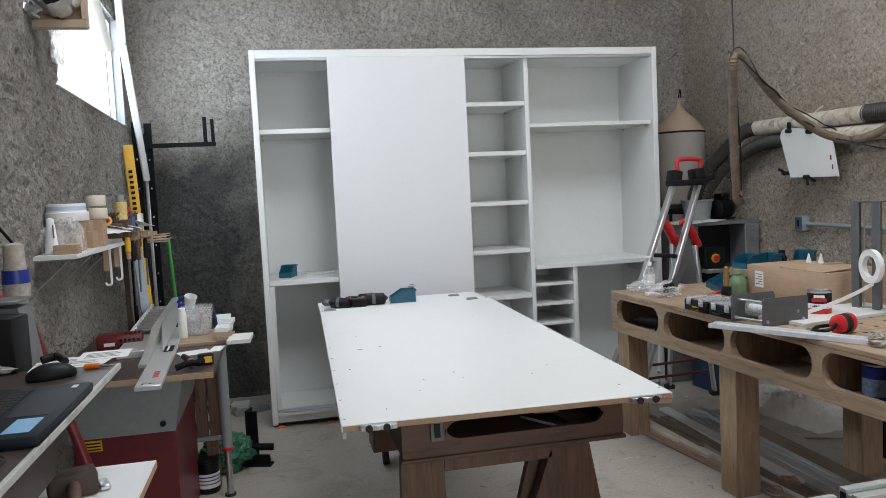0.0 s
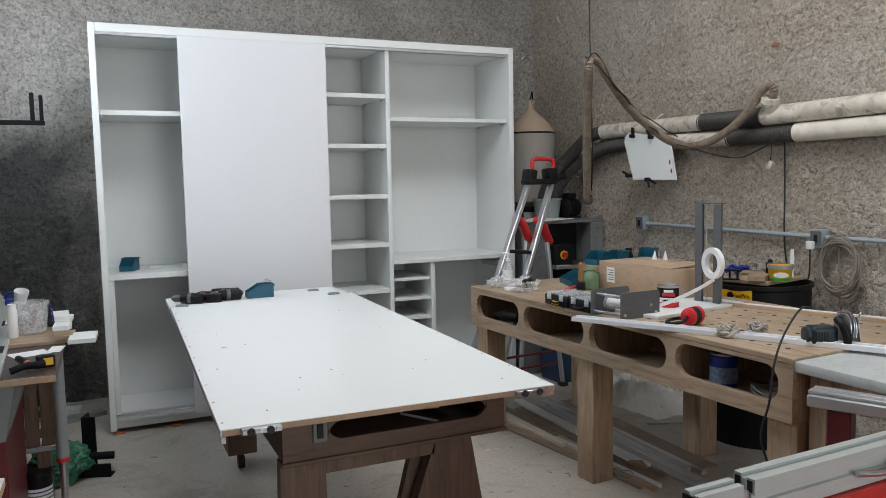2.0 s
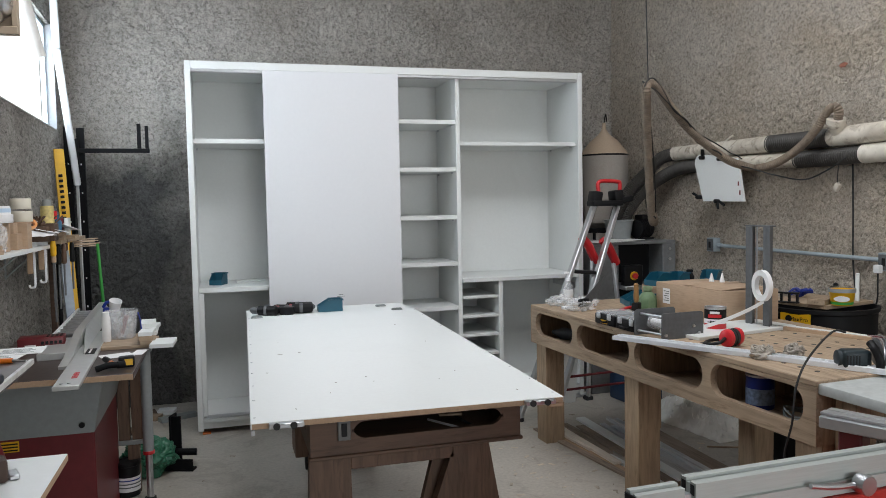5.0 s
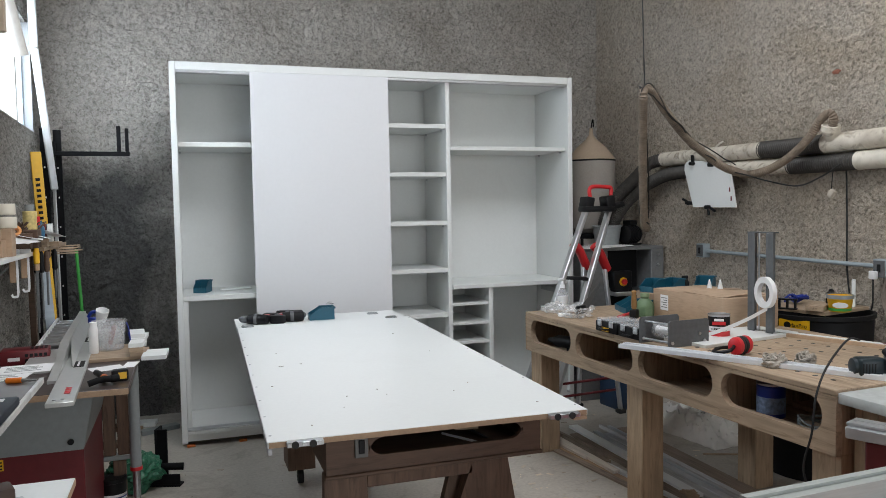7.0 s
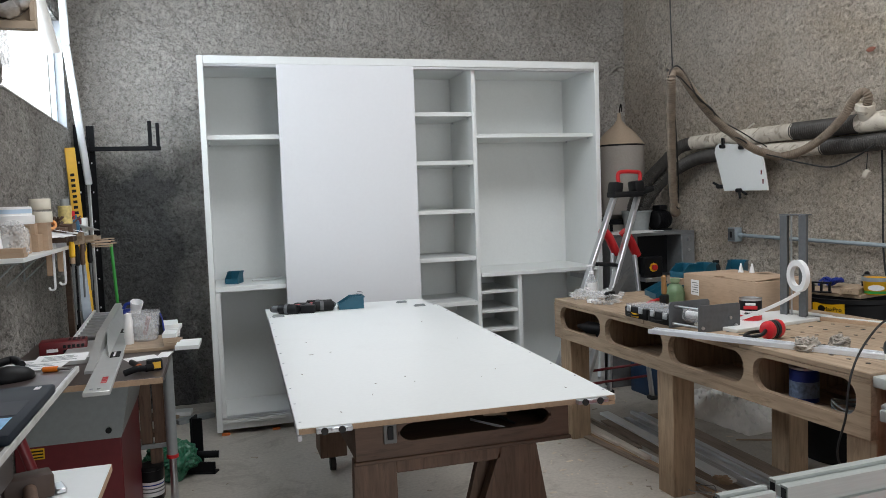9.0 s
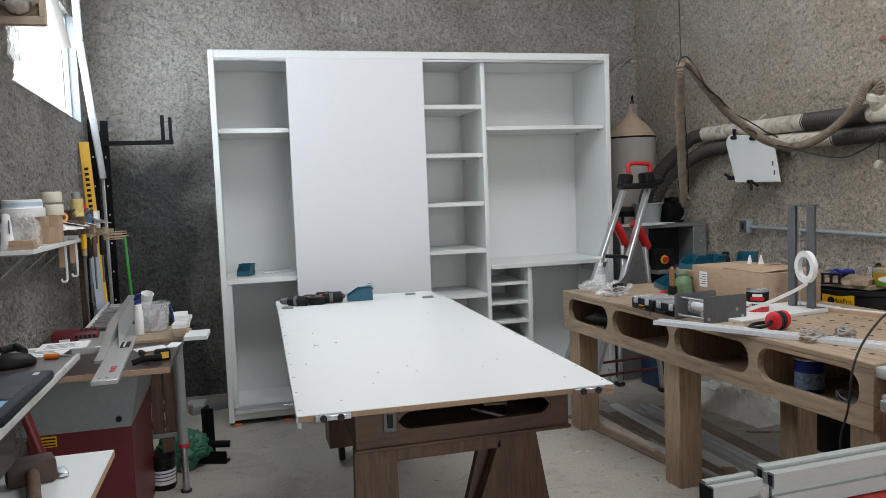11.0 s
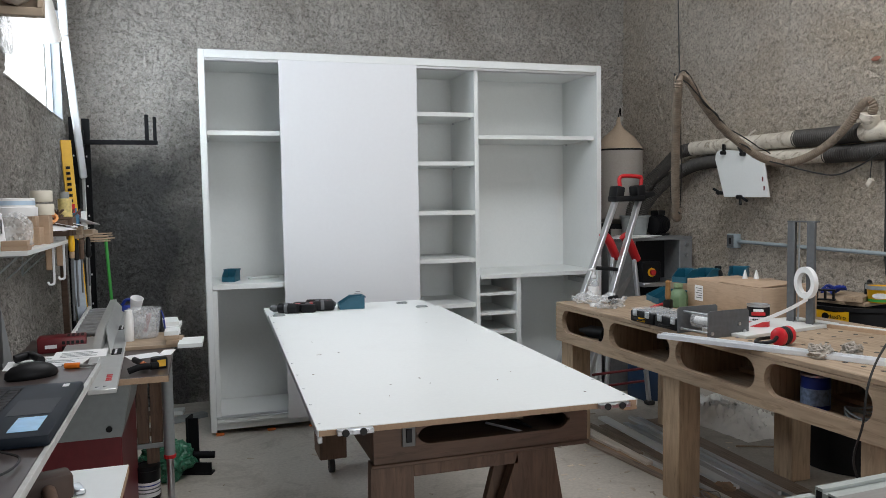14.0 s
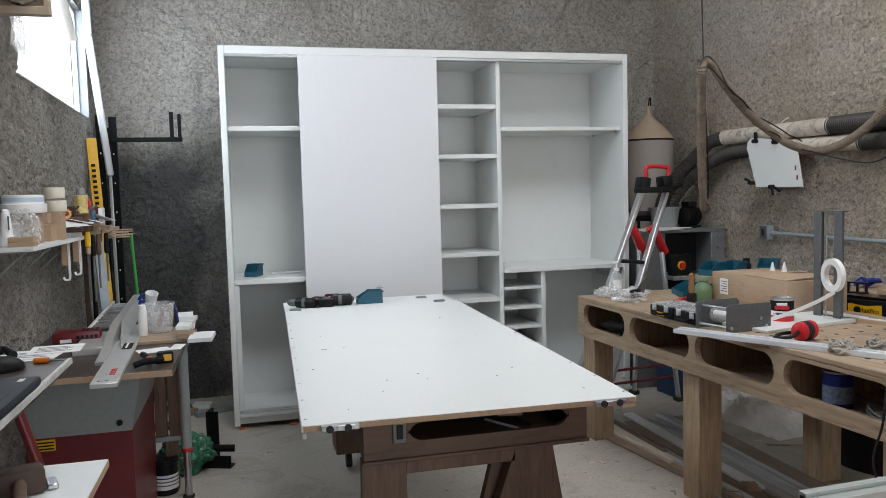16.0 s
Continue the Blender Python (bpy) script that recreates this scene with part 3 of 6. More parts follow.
def glue_can():
    c = thing("glue_can", pose(2.455, -2.03, BZ), "red and black round tin of contact glue", "can")
    r, h = 0.05, 0.118
    part("tin", lathe([(r - 0.002, 0), (r, 0.003), (r, h - 0.004), (r + 0.0015, h - 0.002), (r + 0.0015, h), (r - 0.006, h), (r - 0.008, h - 0.005), (0.002, h - 0.005)], 32), STEEL, c)
    part("label_red", lathe([(r + 0.0006, 0.004), (r + 0.0006, 0.04)], 32, False), RED, c, "red lower band")
    part("label_white", lathe([(r + 0.0006, 0.0405), (r + 0.0006, 0.062)], 32, False), PAPER, c)
    part("label_black", lathe([(r + 0.0006, 0.0625), (r + 0.0006, 0.108)], 32, False), BLACK, c)
    # plain shapes for the maker's mark
    a = math.atan2(-4.95 + 2.03, 0.1 - 2.455)
    part("logo_band", moved(box((-0.003, -0.030, 0.07), (0.0, 0.030, 0.086), 0.002), pose((r + 0.002) * math.cos(a), (r + 0.002) * math.sin(a), 0, 0, 0, math.degrees(a))), RED, c)
    part("logo_roof", moved(box((-0.003, -0.022, 0.088), (0.0, 0.022, 0.1), 0.004), pose((r + 0.0015) * math.cos(a), (r + 0.0015) * math.sin(a), 0, 0, 0, math.degrees(a))), PAPER, c)
    for k in range(6):
        b = a + (k - 2.5) * 0.16
        part("print_bar", moved(box((-0.001, -0.003, 0.046), (0.0012, 0.003, 0.055), 0), pose(r * math.cos(b), r * math.sin(b), 0, 0, 0, math.degrees(b))), BLACK, c)
    text_on("lettering", "TRADICIONAL", 0.011, BLACK, c, pose((r + 0.003) * math.cos(a), (r + 0.003) * math.sin(a), 0.0465, 90, 0, math.degrees(a) + 90))


def steel_jig():
    j = thing("steel_jig", pose(2.705, -2.04, BZ, 0, 0, 10), "grey steel clamping jig with two uprights and rods", "jig")
    part("base_board", box((-0.50, -0.10, 0), (0.13, 0.16, 0.016), 0.002), WHITE, j, "white board under the jig")
    for y in (-0.05, 0.055):
        u = part("upright", joined(box((-0.02, y - 0.003, 0.017), (0.02, y + 0.003, 0.495), 0.001), box((-0.02, y - 0.02, 0.017), (-0.014, y + 0.02, 0.495), 0.001)), GREYMETAL, j)
    part("head_plate", box((-0.02, -0.072, 0.4955), (0.02, 0.078, 0.502), 0.001), GREYMETAL, j)
    for y in (-0.022, 0.024):
        part("threaded_rod", moved(cyl(0.0045, 0.478, 10), pose(0, y, 0.017)), STEEL, j)


def edging_roll():
    e = thing("edge_band_roll", pose(2.665, -2.10, BZ + 0.215, 0, 0, 12), "roll of white edge banding hung on the jig", "edge banding")
    ring = lathe([(0.048, -0.011), (0.075, -0.011), (0.075, 0.011), (0.048, 0.011), (0.048, -0.011)], 40, False)
    part("roll", moved(ring, pose(0, 0, 0, 90, 0, 70)), PAPER, e)
    pts = curve_points([(0.0, -0.01, -0.075), (-0.10, 0.02, -0.12), (-0.24, 0.06, -0.165), (-0.38, 0.10, -0.195)], 10)
    bm = bmesh.new()
    prev = None
    for p in pts:
        a, b = bm.verts.new(p + Vector((0, 0, 0.009))), bm.verts.new(p - Vector((0, 0, 0.009)))
        if prev:
            bm.faces.new((prev[0], a, b, prev[1]))
        prev = (a, b)
    ret = bmesh.ops.extrude_face_region(bm, geom=bm.faces[:])
    for g in ret["geom"]:
        if isinstance(g, bmesh.types.BMVert):
            g.co.y -= 0.0015
    part("loose_end", bm, PAPER, e)


def roller_jig():
    r = thing("feed_jig", pose(2.088, -2.15, BZ, 0, 0, 3), "small jig of two grey steel plates and rods", "jig")
    for x0, y in ((0.0, 0.0), (-0.03, 0.17)):
        p = part("side_plate", moved(plate([(0, 0), (0.225, 0), (0.225, 0.11), (0.215, 0.12), (0.01, 0.12), (0, 0.11)], 0.006), pose(x0, y, 0)), GREYMETAL, r)
        for x, z in ((0.02, 0.02), (0.17, 0.055), (0.2, 0.02)):
            part("bolt", moved(cyl(0.008, 0.006, 6), pose(x0 + x, y, z, 90)), STEEL, p)
    for x, z, q in ((0.02, 0.02, 0.006), (0.17, 0.055, 0.012), (0.2, 0.02, 0.006), (0.03, 0.1, 0.006)):
        part("rod", rod((x, 0.0065, z), (x - 0.028, 0.1695, z), q), STEEL, r)
    part("spool", rod((0.075, 0.02, 0.06), (0.055, 0.155, 0.06), 0.035, 20), CLEAR, r, "clear plastic spool")
    part("spool_core", rod((0.075, 0.025, 0.06), (0.055, 0.15, 0.06), 0.018, 16), PAPER, r)


SILVERPLASTIC = mat("pale_grey_plastic", (0.50, 0.52, 0.54), 0.4)


def organizer(x, y, rz, w=0.20):
    o = thing("parts_organizer", pose(x, y, BZ, 0, 0, rz), "black plastic small-parts organizer with a clear lid", "organizer", "organizers on the bench")
    part("tray", box((0, 0, 0), (w, 0.17, 0.055), 0.008, 2), BLACK, o)
    part("lid", box((0.004, 0.004, 0.0555), (w - 0.004, 0.166, 0.066), 0.006, 2), CLEAR, o, "clear lid")
    for k in (0.03, w - 0.06):
        part("latch", joined(box((k, -0.008, 0.03), (k + 0.032, 0.0, 0.062), 0.003), box((k + 0.008, -0.012, 0.036), (k + 0.024, -0.0082, 0.048), 0.001)), SILVERPLASTIC, o, "pale grey latch")
    part("handle", tube([(w * 0.35, -0.002, 0.02), (w * 0.37, -0.022, 0.02), (w * 0.63, -0.022, 0.02), (w * 0.65, -0.002, 0.02)], 0.005, 8), BLACK, o)
    return o


def ear_muffs():
    m = thing("ear_muffs", pose(2.225, -2.41, BZ, 0, 0, 18) @ Matrix.Scale(0.86, 4), "red ear defenders with black cushions", "ear muffs")
    for s, x in ((0, 0.0), (1, 0.12)):
        cup = lathe([(0.0, 0.0), (0.03, 0.0), (0.043, 0.008), (0.046, 0.022), (0.044, 0.036)], 24)
        part("cup", moved(cup, pose(x, 0, 0.047, 0, 90 if s == 0 else -90, 0) @ Matrix.Diagonal((1, 0.85, 1, 1))), mat("bright_red_plastic", (0.62, 0.02, 0.03), 0.35), m)
        part("cushion", moved(lathe([(0.02, 0.037), (0.043, 0.037), (0.046, 0.046), (0.042, 0.056), (0.02, 0.056)], 24), pose(x, 0, 0.047, 0, 90 if s == 0 else -90, 0) @ Matrix.Diagonal((1, 0.85, 1, 1))), RUBBER, m)
    part("headband", tube([(0.01, 0, 0.05), (-0.055, -0.01, 0.035), (-0.075, 0.06, 0.02), (0.06, 0.12, 0.016), (0.17, 0.07, 0.02), (0.115, 0.02, 0.05)], 0.009, 8), BLACK, m)


def rag(x, y, s, seed):
    bm = bmesh.new()
    r = random.Random(seed)
    strands = []
    for k in range(26):
        pts = []
        a = r.uniform(0, 6.28)
        for q in range(5):
            pts.append((0.45 * s[0] * math.cos(a) * r.uniform(0.2, 1), 0.45 * s[1] * math.sin(a) * r.uniform(0.2, 1), r.uniform(0.012, s[2])))
            a += r.uniform(0.3, 1.2)
        strands.append(tube(pts, 0.0045, 5, 4))
    heap = crumple((s[0] * 0.9, s[1] * 0.9, s[2] * 0.75), seed, 3)
    bm.free()
    return solo("cotton_waste", joined(heap, *strands), RAG, pose(x, y, BZ - 0.004, 0, 0, 20 * seed), "tangled dirty white cotton waste rag", "rag")


RAG = mat("dirty_cotton", (0.42, 0.38, 0.33), 0.95, vary=0.3, grain=60, bump=0.3)


def hand_router():
    r = thing("trim_saw", pose(2.372, -2.895, BZ, 0, 0, -22) @ Matrix.Scale(0.74, 4), "worn dark teal power saw lying on its side with a cable", "power tool")
    part("motor_housing", joined(box((-0.01, -0.05, 0.008), (0.125, 0.045, 0.098), 0.018, 3), moved(lathe([(0.02, 0), (0.04, 0.004), (0.043, 0.02)], 20), pose(-0.03, 0, 0.053, 0, 90, 0))), TEALDARK, r)
    for k in range(5):
        part("vent", box((0.004 + 0.014 * k, -0.0515, 0.03), (0.010 + 0.014 * k, -0.0495, 0.075), 0), BLACK, r)
    gd = part("guard", moved(lathe([(0.02, 0), (0.066, 0.0), (0.074, 0.006), (0.074, 0.03), (0.066, 0.036), (0.02, 0.036)], 28), pose(0.165, 0.01, 0.082, 0, 90, 0)), GREYMETAL, r, "scuffed metal blade guard")
    for k, rr in enumerate((0.079, 0.083, 0.077)):
        part("guard_rib", moved(lathe([(rr - 0.012, 0), (rr, 0.001), (rr, 0.006), (rr - 0.012, 0.007)], 28), pose(0.168 + 0.014 * k, 0.01, 0.0865, 0, 90, 0)), STEEL, gd)
    part("base_shoe", moved(box((-0.003, -0.05, -0.07), (0.003, 0.10, 0.06), 0.002), pose(0.222, 0.0, 0.085, 0, -8, 0)), STEEL, r)
    part("handle", tube([(0.145, -0.085, 0.021), (0.14, -0.088, 0.06), (0.125, -0.07, 0.11), (0.12, -0.03, 0.135)], 0.02, 12), BLACK, r, "black rubber handle")
    part("depth_rod", moved(box((0, 0, 0), (0.005, 0.012, 0.14), 0.001), pose(0.20, -0.055, 0.03, 0, 10, 0)), STEEL, r)
    part("rust_plate", moved(box((0, 0, 0), (0.09, 0.03, 0.003), 0.001), pose(0.12, -0.02, 0.166, 0, 8, 0)), MAROON, r)
    run = [(2.42, -2.86, 0.975), (2.36, -2.87, 0.985), (2.25, -2.92, 0.955), (2.13, -2.98, 0.90), (2.075, -3.0, 0.82), (2.07, -2.99, 0.70), (2.06, -2.965, 0.57), (2.08, -2.985, 0.46), (2.12, -3.0, 0.25), (2.2, -2.95, 0.02)]
    part("cable", moved(tube(run, 0.004, 8, 8), r.matrix_basis.inverted()), RUBBER, r)


def rail_profile():
    a, b = Vector((1.885, -2.06, BZ)), Vector((2.52, -3.22, BZ))
    d = (b - a).normalized()
    rz = math.degrees(math.atan2(d.y, d.x))
    t = thing("track_profiles", pose(a.x, a.y, BZ, 0, 0, rz), "bundle of long white aluminium sliding-track profiles", "profile")
    for k in range(4):
        y = 0.002 + k * 0.021
        L = 2.3 - 0.02 * k
        h = 0.020 - 0.003 * (k % 2)
        part("profile", joined(box((0, y, 0.001), (L, y + 0.017, 0.005), 0.0008), box((0, y, 0.005), (L, y + 0.003, h), 0.0006), box((0, y + 0.007, 0.005), (L, y + 0.010, h - 0.006), 0.0006), box((0, y + 0.014, 0.005), (L, y + 0.017, h), 0.0006)), ALUWHITE, t)


ALUWHITE = mat("white_lacquered_aluminium", (0.78, 0.80, 0.83), 0.3, 0.15, vary=0.03)


def parts_bin(x, y, z, rz, label="open teal plastic stacking bin", w=0.10, l=0.16, h=0.075, name="parts_bin"):
    b = thing(name, pose(x, y, z, 0, 0, rz), label, "bin", "teal stacking bins")
    t = 0.003
    part("base", box((0.004, 0.004, 0), (w - 0.004, l - 0.004, t), 0.001), TEAL, b)
    side = [(0, 0), (l, 0), (l, h), (l * 0.45, h), (0.0, h * 0.45)]
    for xx in (0, w - t):
        part("side_wall", moved(plate(side, t), pose(xx + t, 0, 0, 0, 0, 90)), TEAL, b)
    part("back_wall", box((t, l - t, 0), (w - t, l, h), 0.001), TEAL, b)
    part("front_lip", box((t, 0, 0), (w - t, t, h * 0.45), 0.001), TEAL, b)
    part("rim", joined(box((-0.005, l * 0.45, h - 0.004), (0.0, l + 0.004, h + 0.003), 0.001), box((w, l * 0.45, h - 0.004), (w + 0.005, l + 0.004, h + 0.003), 0.001), box((-0.005, l + 0.0005, h - 0.006), (w + 0.005, l + 0.006, h + 0.003), 0.001)), TEAL, b)
    return b


def spray_bottle():
    s = thing("pump_bottle", pose(2.27, -0.80, BZ), "clear pump bottle with a white dispenser head", "bottle")
    part("bottle", lathe([(0.028, 0), (0.033, 0.004), (0.033, 0.09), (0.027, 0.115), (0.014, 0.128), (0.014, 0.135)], 24), CLEAR, s)
    part("label", lathe([(0.0336, 0.025), (0.0336, 0.085)], 24, False), PAPER, s)
    part("pump", joined(moved(cyl(0.016, 0.018, 16), pose(0, 0, 0.1355)), moved(cyl(0.006, 0.03, 10), pose(0, 0, 0.153)), box((-0.035, -0.008, 0.18), (0.012, 0.008, 0.194), 0.004)), WHITE_EDGE, s)


def olive_bottle():
    s = thing("glue_bottle", pose(2.55, -1.27, BZ, 0, 0, 15), "squat olive green plastic jug with a round cap", "bottle")
    part("jug", lathe([(0.046, 0), (0.054, 0.006), (0.056, 0.055), (0.05, 0.075), (0.03, 0.10), (0.023, 0.104), (0.023, 0.112)], 8), mat("sage_green_plastic", (0.12, 0.19, 0.10), 0.5, vary=0.15), s)
    part("cap", moved(cyl(0.027, 0.022, 18), pose(0, 0, 0.1125)), mat("pale_green_cap", (0.22, 0.30, 0.17), 0.5), s)


carton()
glue_can()
steel_jig()
edging_roll()
roller_jig()
organizer(2.05, -1.575, -87, 0.19)
organizer(2.06, -1.775, -87, 0.19)
part("sticker", box((0.06, -0.0015, 0.006), (0.125, -0.0004, 0.026), 0), YELLOW, bpy.data.objects["parts_organizer"], "yellow label")
ear_muffs()
rag(2.24, -2.63, (0.14, 0.10, 0.05), 1)
rag(2.36, -2.66, (0.13, 0.09, 0.05), 2)
hand_router()
rail_profile()
parts_bin(2.56, -0.93, BZ, -105, w=0.11, l=0.19)
parts_bin(2.52, -1.05, BZ, -100, w=0.10, l=0.17)
solo("bin_stand", box((-0.24, -0.09, 0), (0.24, 0.09, 0.115), 0.003), CARD, pose(2.90, -1.12, BZ, 0, 0, -14), "low brown carton carrying parts bins", "box")
parts_bin(2.66, -1.05, BZ + 0.1155, -75, l=0.115)
parts_bin(2.785, -1.08, BZ + 0.1155, -78, l=0.105)
parts_bin(3.01, -1.11, BZ + 0.1155, -50, l=0.13)
sbk = thing("spray_bottle", pose(2.935, -1.13, BZ + 0.1155), "small black spray bottle between the bins", "bottle")
part("bottle", lathe([(0.018, 0), (0.02, 0.003), (0.02, 0.05), (0.009, 0.07)], 16), BLACK, sbk)
part("nozzle", box((-0.03, -0.008, 0.0705), (0.012, 0.008, 0.092), 0.004), BLACK, sbk)
spray_bottle()
olive_bottle()
for k, (x, y, s) in enumerate(((2.16, -0.93, (0.17, 0.14, 0.07)), (2.30, -0.98, (0.14, 0.12, 0.06)), (2.18, -1.16, (0.15, 0.13, 0.07)))):
    solo("plastic_bag", crumple(s, 5 + k, 4, 0.6), CLEARBAG, pose(x, y, BZ), "crumpled clear plastic bag with screws inside", "bag", "plastic bags on the bench", smooth=False)
solo("cap_lid", cyl(0.035, 0.014, 20), PAPER, pose(2.14, -1.06, BZ), "small round white lid", "lid")
# hand saw, driver and pliers in the clutter
hs = thing("hand_saw", pose(2.24, -1.13, BZ, 0, 0, 0), "small hand saw with a dark blade, propped up", "saw")
part("blade", moved(plate([(0, 0), (0.24, 0.0), (0.26, 0.015), (0.0, 0.075)], 0.002), pose(0.0, 0.0, 0.004, 0, -42, 30)), GREYMETAL, hs)
part("grip", moved(box((-0.09, -0.012, 0), (0.0, 0.014, 0.05), 0.01, 2), pose(0, 0, 0.02, 0, 0, 30)), BLACK, hs)
sd = thing("screwdriver", pose(2.44, -1.33, BZ, 0, 0, 40), "screwdriver with a varnished wooden handle standing up", "screwdriver")
part("handle", lathe([(0.008, 0.055), (0.014, 0.06), (0.016, 0.09), (0.013, 0.14), (0.015, 0.155), (0.006, 0.165)], 14), mat("varnished_handle", (0.26, 0.14, 0.05), 0.35), sd)
part("holder", box((-0.03, -0.02, 0), (0.035, 0.02, 0.054), 0.008, 2), BLACK, sd)
solo("pliers", joined(tube([(0, 0, 0.012), (0.07, 0.01, 0.02), (0.15, -0.01, 0.014)], 0.008, 8), tube([(0, 0.02, 0.012), (0.07, 0.012, 0.02), (0.15, 0.04, 0.014)], 0.008, 8)), RED, pose(2.36, -1.32, BZ, 0, 0, 25), "pliers with red handles lying on the bench", "pliers")
solo("open_carton", joined(box((0, 0, 0), (0.17, 0.12, 0.07), 0.002), moved(box((0, 0, 0), (0.17, 0.06, 0.003), 0), pose(0, 0, 0.07, 40)), moved(box((0, -0.06, 0), (0.17, 0, 0.003), 0), pose(0, 0.12, 0.07, 0, 0, 0))), CARD, pose(2.78, -0.93, BZ, 0, 0, -25), "small open cardboard box", "box")
for k, (x, y) in enumerate(((2.80, -1.52), (2.84, -1.56))):
    n = thing("glue_nozzle", pose(x, y, BZ + 0.173), "white conical glue nozzle standing on the carton", "nozzle", "glue nozzles")
    part("cone", lathe([(0.014, 0), (0.014, 0.006), (0.003, 0.05)], 14), PAPER, n)
# white edging strip along the back of the bench
st = thing("edging_strips", pose(2.72, -1.95, BZ, 0, 0, -70), "long white-edged board strips lying along the bench", "strip")
part("strip", box((0.0, 0, 0), (1.3, 0.028, 0.018), 0.001), WHITE, st)
part("strip", box((0.02, -0.024, 0), (1.25, -0.002, 0.016), 0.001), MDF, st)
# inside the bench slots
bc = thing("paint_tin", BENCH @ pose(1.79, 0.16, 0.6285), "blue paint tin with white label inside the bench", "can")
part("tin", cyl(0.055, 0.13, 24), BLUE, bc)
part("lid", moved(lathe([(0.05, 0), (0.057, 0.002), (0.057, 0.009), (0.05, 0.01)], 24), pose(0, 0, 0.1302)), STEEL, bc)
part("label", lathe([(0.0556, 0.02), (0.0556, 0.085)], 24, False), mat("blue_white_label", (0.25, 0.33, 0.5), 0.5, vary=0.5, grain=70), bc)
bt = thing("power_drill", BENCH @ pose(0.28, 0.10, 0.6285, 0, 0, 20), "black power drill stored in the bench slot", "drill")
part("body", moved(lathe([(0.02, 0), (0.035, 0.01), (0.036, 0.12), (0.02, 0.15), (0.012, 0.19)], 16), pose(0.08, 0, 0.07, 0, -90, 0)), BLACK, bt)
part("grip", moved(box((-0.02, -0.018, -0.06), (0.03, 0.018, 0.02), 0.012, 2), pose(0.05, 0, 0.064)), BLACK, bt)
for k in range(3):
    solo("stored_board", box((0, 0, 0), (0.42 - 0.03 * k, 0.3, 0.018), 0.001), MDF if k else DARKWOOD, BENCH @ pose(0.60 + 0.56 * k, 0.35, 0.6285, 0, 0, 3 - 3 * k), "offcut board stored inside the bench", "board", "offcuts in the bench")
wc = thing("cable_coil", BENCH @ pose(2.05, 0.16, 0.6285), "loosely coiled grey cable inside the bench", "cable")
part("coil", joined(*[moved(tube([(0.1 * math.cos(a * 0.7 + k), 0.08 * math.sin(a * 0.7 + k), 0.01 + 0.012 * k + 0.02 * abs(math.sin(a + k))) for a in range(10)], 0.004, 6, 5), pose(0, 0, 0)) for k in range(3)]), CABGREY, wc)

# under the bench: strips of board on the floor
def floor_strip(a, b, w, z, t, mt, label):
    """A flat board on the floor from a to b, w wide, its underside at z."""
    a, b = Vector((*a, 0)), Vector((*b, 0))
    rz = math.degrees(math.atan2((b - a).y, (b - a).x))
    solo("board_strip", box((0, -w / 2, 0), ((b - a).length, w / 2, t), 0.0015), mt, pose(a.x, a.y, z, 0, 0, rz), label, "offcut", "strips under the bench")


GREYBOARD = mat("weathered_grey_board", (0.46, 0.46, 0.46), 0.5, vary=0.2, grain=12, stretch=(0.5, 8, 8), blotch=0.4)
BROWNBOARD = mat("old_brown_board", (0.27, 0.21, 0.165), 0.7, vary=0.3, grain=12, stretch=(0.5, 8, 8), blotch=0.5)
PALEBOARD = mat("dusty_pale_board", (0.74, 0.68, 0.60), 0.6, vary=0.15, grain=14, stretch=(0.5, 8, 8), blotch=0.3)
floor_strip((2.12, -0.62), (2.30, -2.05), 0.045, 0.0, 0.012, BROWNBOARD, "long brown board strip on the concrete")
floor_strip((2.165, -0.60), (2.335, -2.10), 0.035, 0.0, 0.014, MDF, "long tan fibreboard strip on the floor")
floor_strip((2.19, -0.55), (2.245, -1.16), 0.045, 0.0145, 0.016, PALEBOARD, "short pale board strip lying on others")
floor_strip((2.245, -0.70), (2.268, -1.42), 0.045, 0.012, 0.020, PALEBOARD, "short pale board strip lying on others")
floor_strip((2.275, -1.0), (2.37, -2.08), 0.030, 0.0, 0.020, WHITE, "white melamine strip on the floor")
floor_strip((2.33, -0.62), (2.365, -1.17), 0.022, 0.0, 0.022, BROWNBOARD, "thin dark batten on the floor")
floor_strip((2.295, -0.72), (2.315, -1.26), 0.030, 0.012, 0.016, BROWNBOARD, "thin dark batten on the floor")
floor_strip((2.44, -0.66), (2.43, -2.0), 0.11, 0.0, 0.010, BROWNBOARD, "wide old brown board on the floor")
floor_strip((2.475, -0.54), (2.468, -1.86), 0.065, 0.0105, 0.016, WHITE, "long white melamine board strip on the pile")
floor_strip((2.545, -0.80), (2.56, -2.15), 0.085, 0.0, 0.008, GREYBOARD, "weathered grey board on the floor")
floor_strip((2.615, -0.74), (2.60, -2.10), 0.045, 0.0, 0.012, ALU, "dull aluminium profile on the floor")
floor_strip((2.66, -0.58), (2.64, -1.98), 0.022, 0.0, 0.024, GREYBOARD, "narrow grey batten on the floor")
floor_strip((2.70, -0.62), (2.675, -2.05), 0.030, 0.0, 0.020, ALU, "aluminium rail lying on the floor")
floor_strip((2.79, -0.66), (2.755, -2.0), 0.12, 0.0, 0.010, BROWNBOARD, "wide dark board on the floor")
floor_strip((2.56, -0.69), (2.53, -1.30), 0.035, 0.0085, 0.012, ALU, "short aluminium strip on a grey board")
solo("torn_cardboard", crumple((0.07, 0.11, 0.03), 51, 4, 0.6), CARD, pose(2.44, -1.83, 0.0105), "torn brown cardboard scrap on the boards", "scrap")
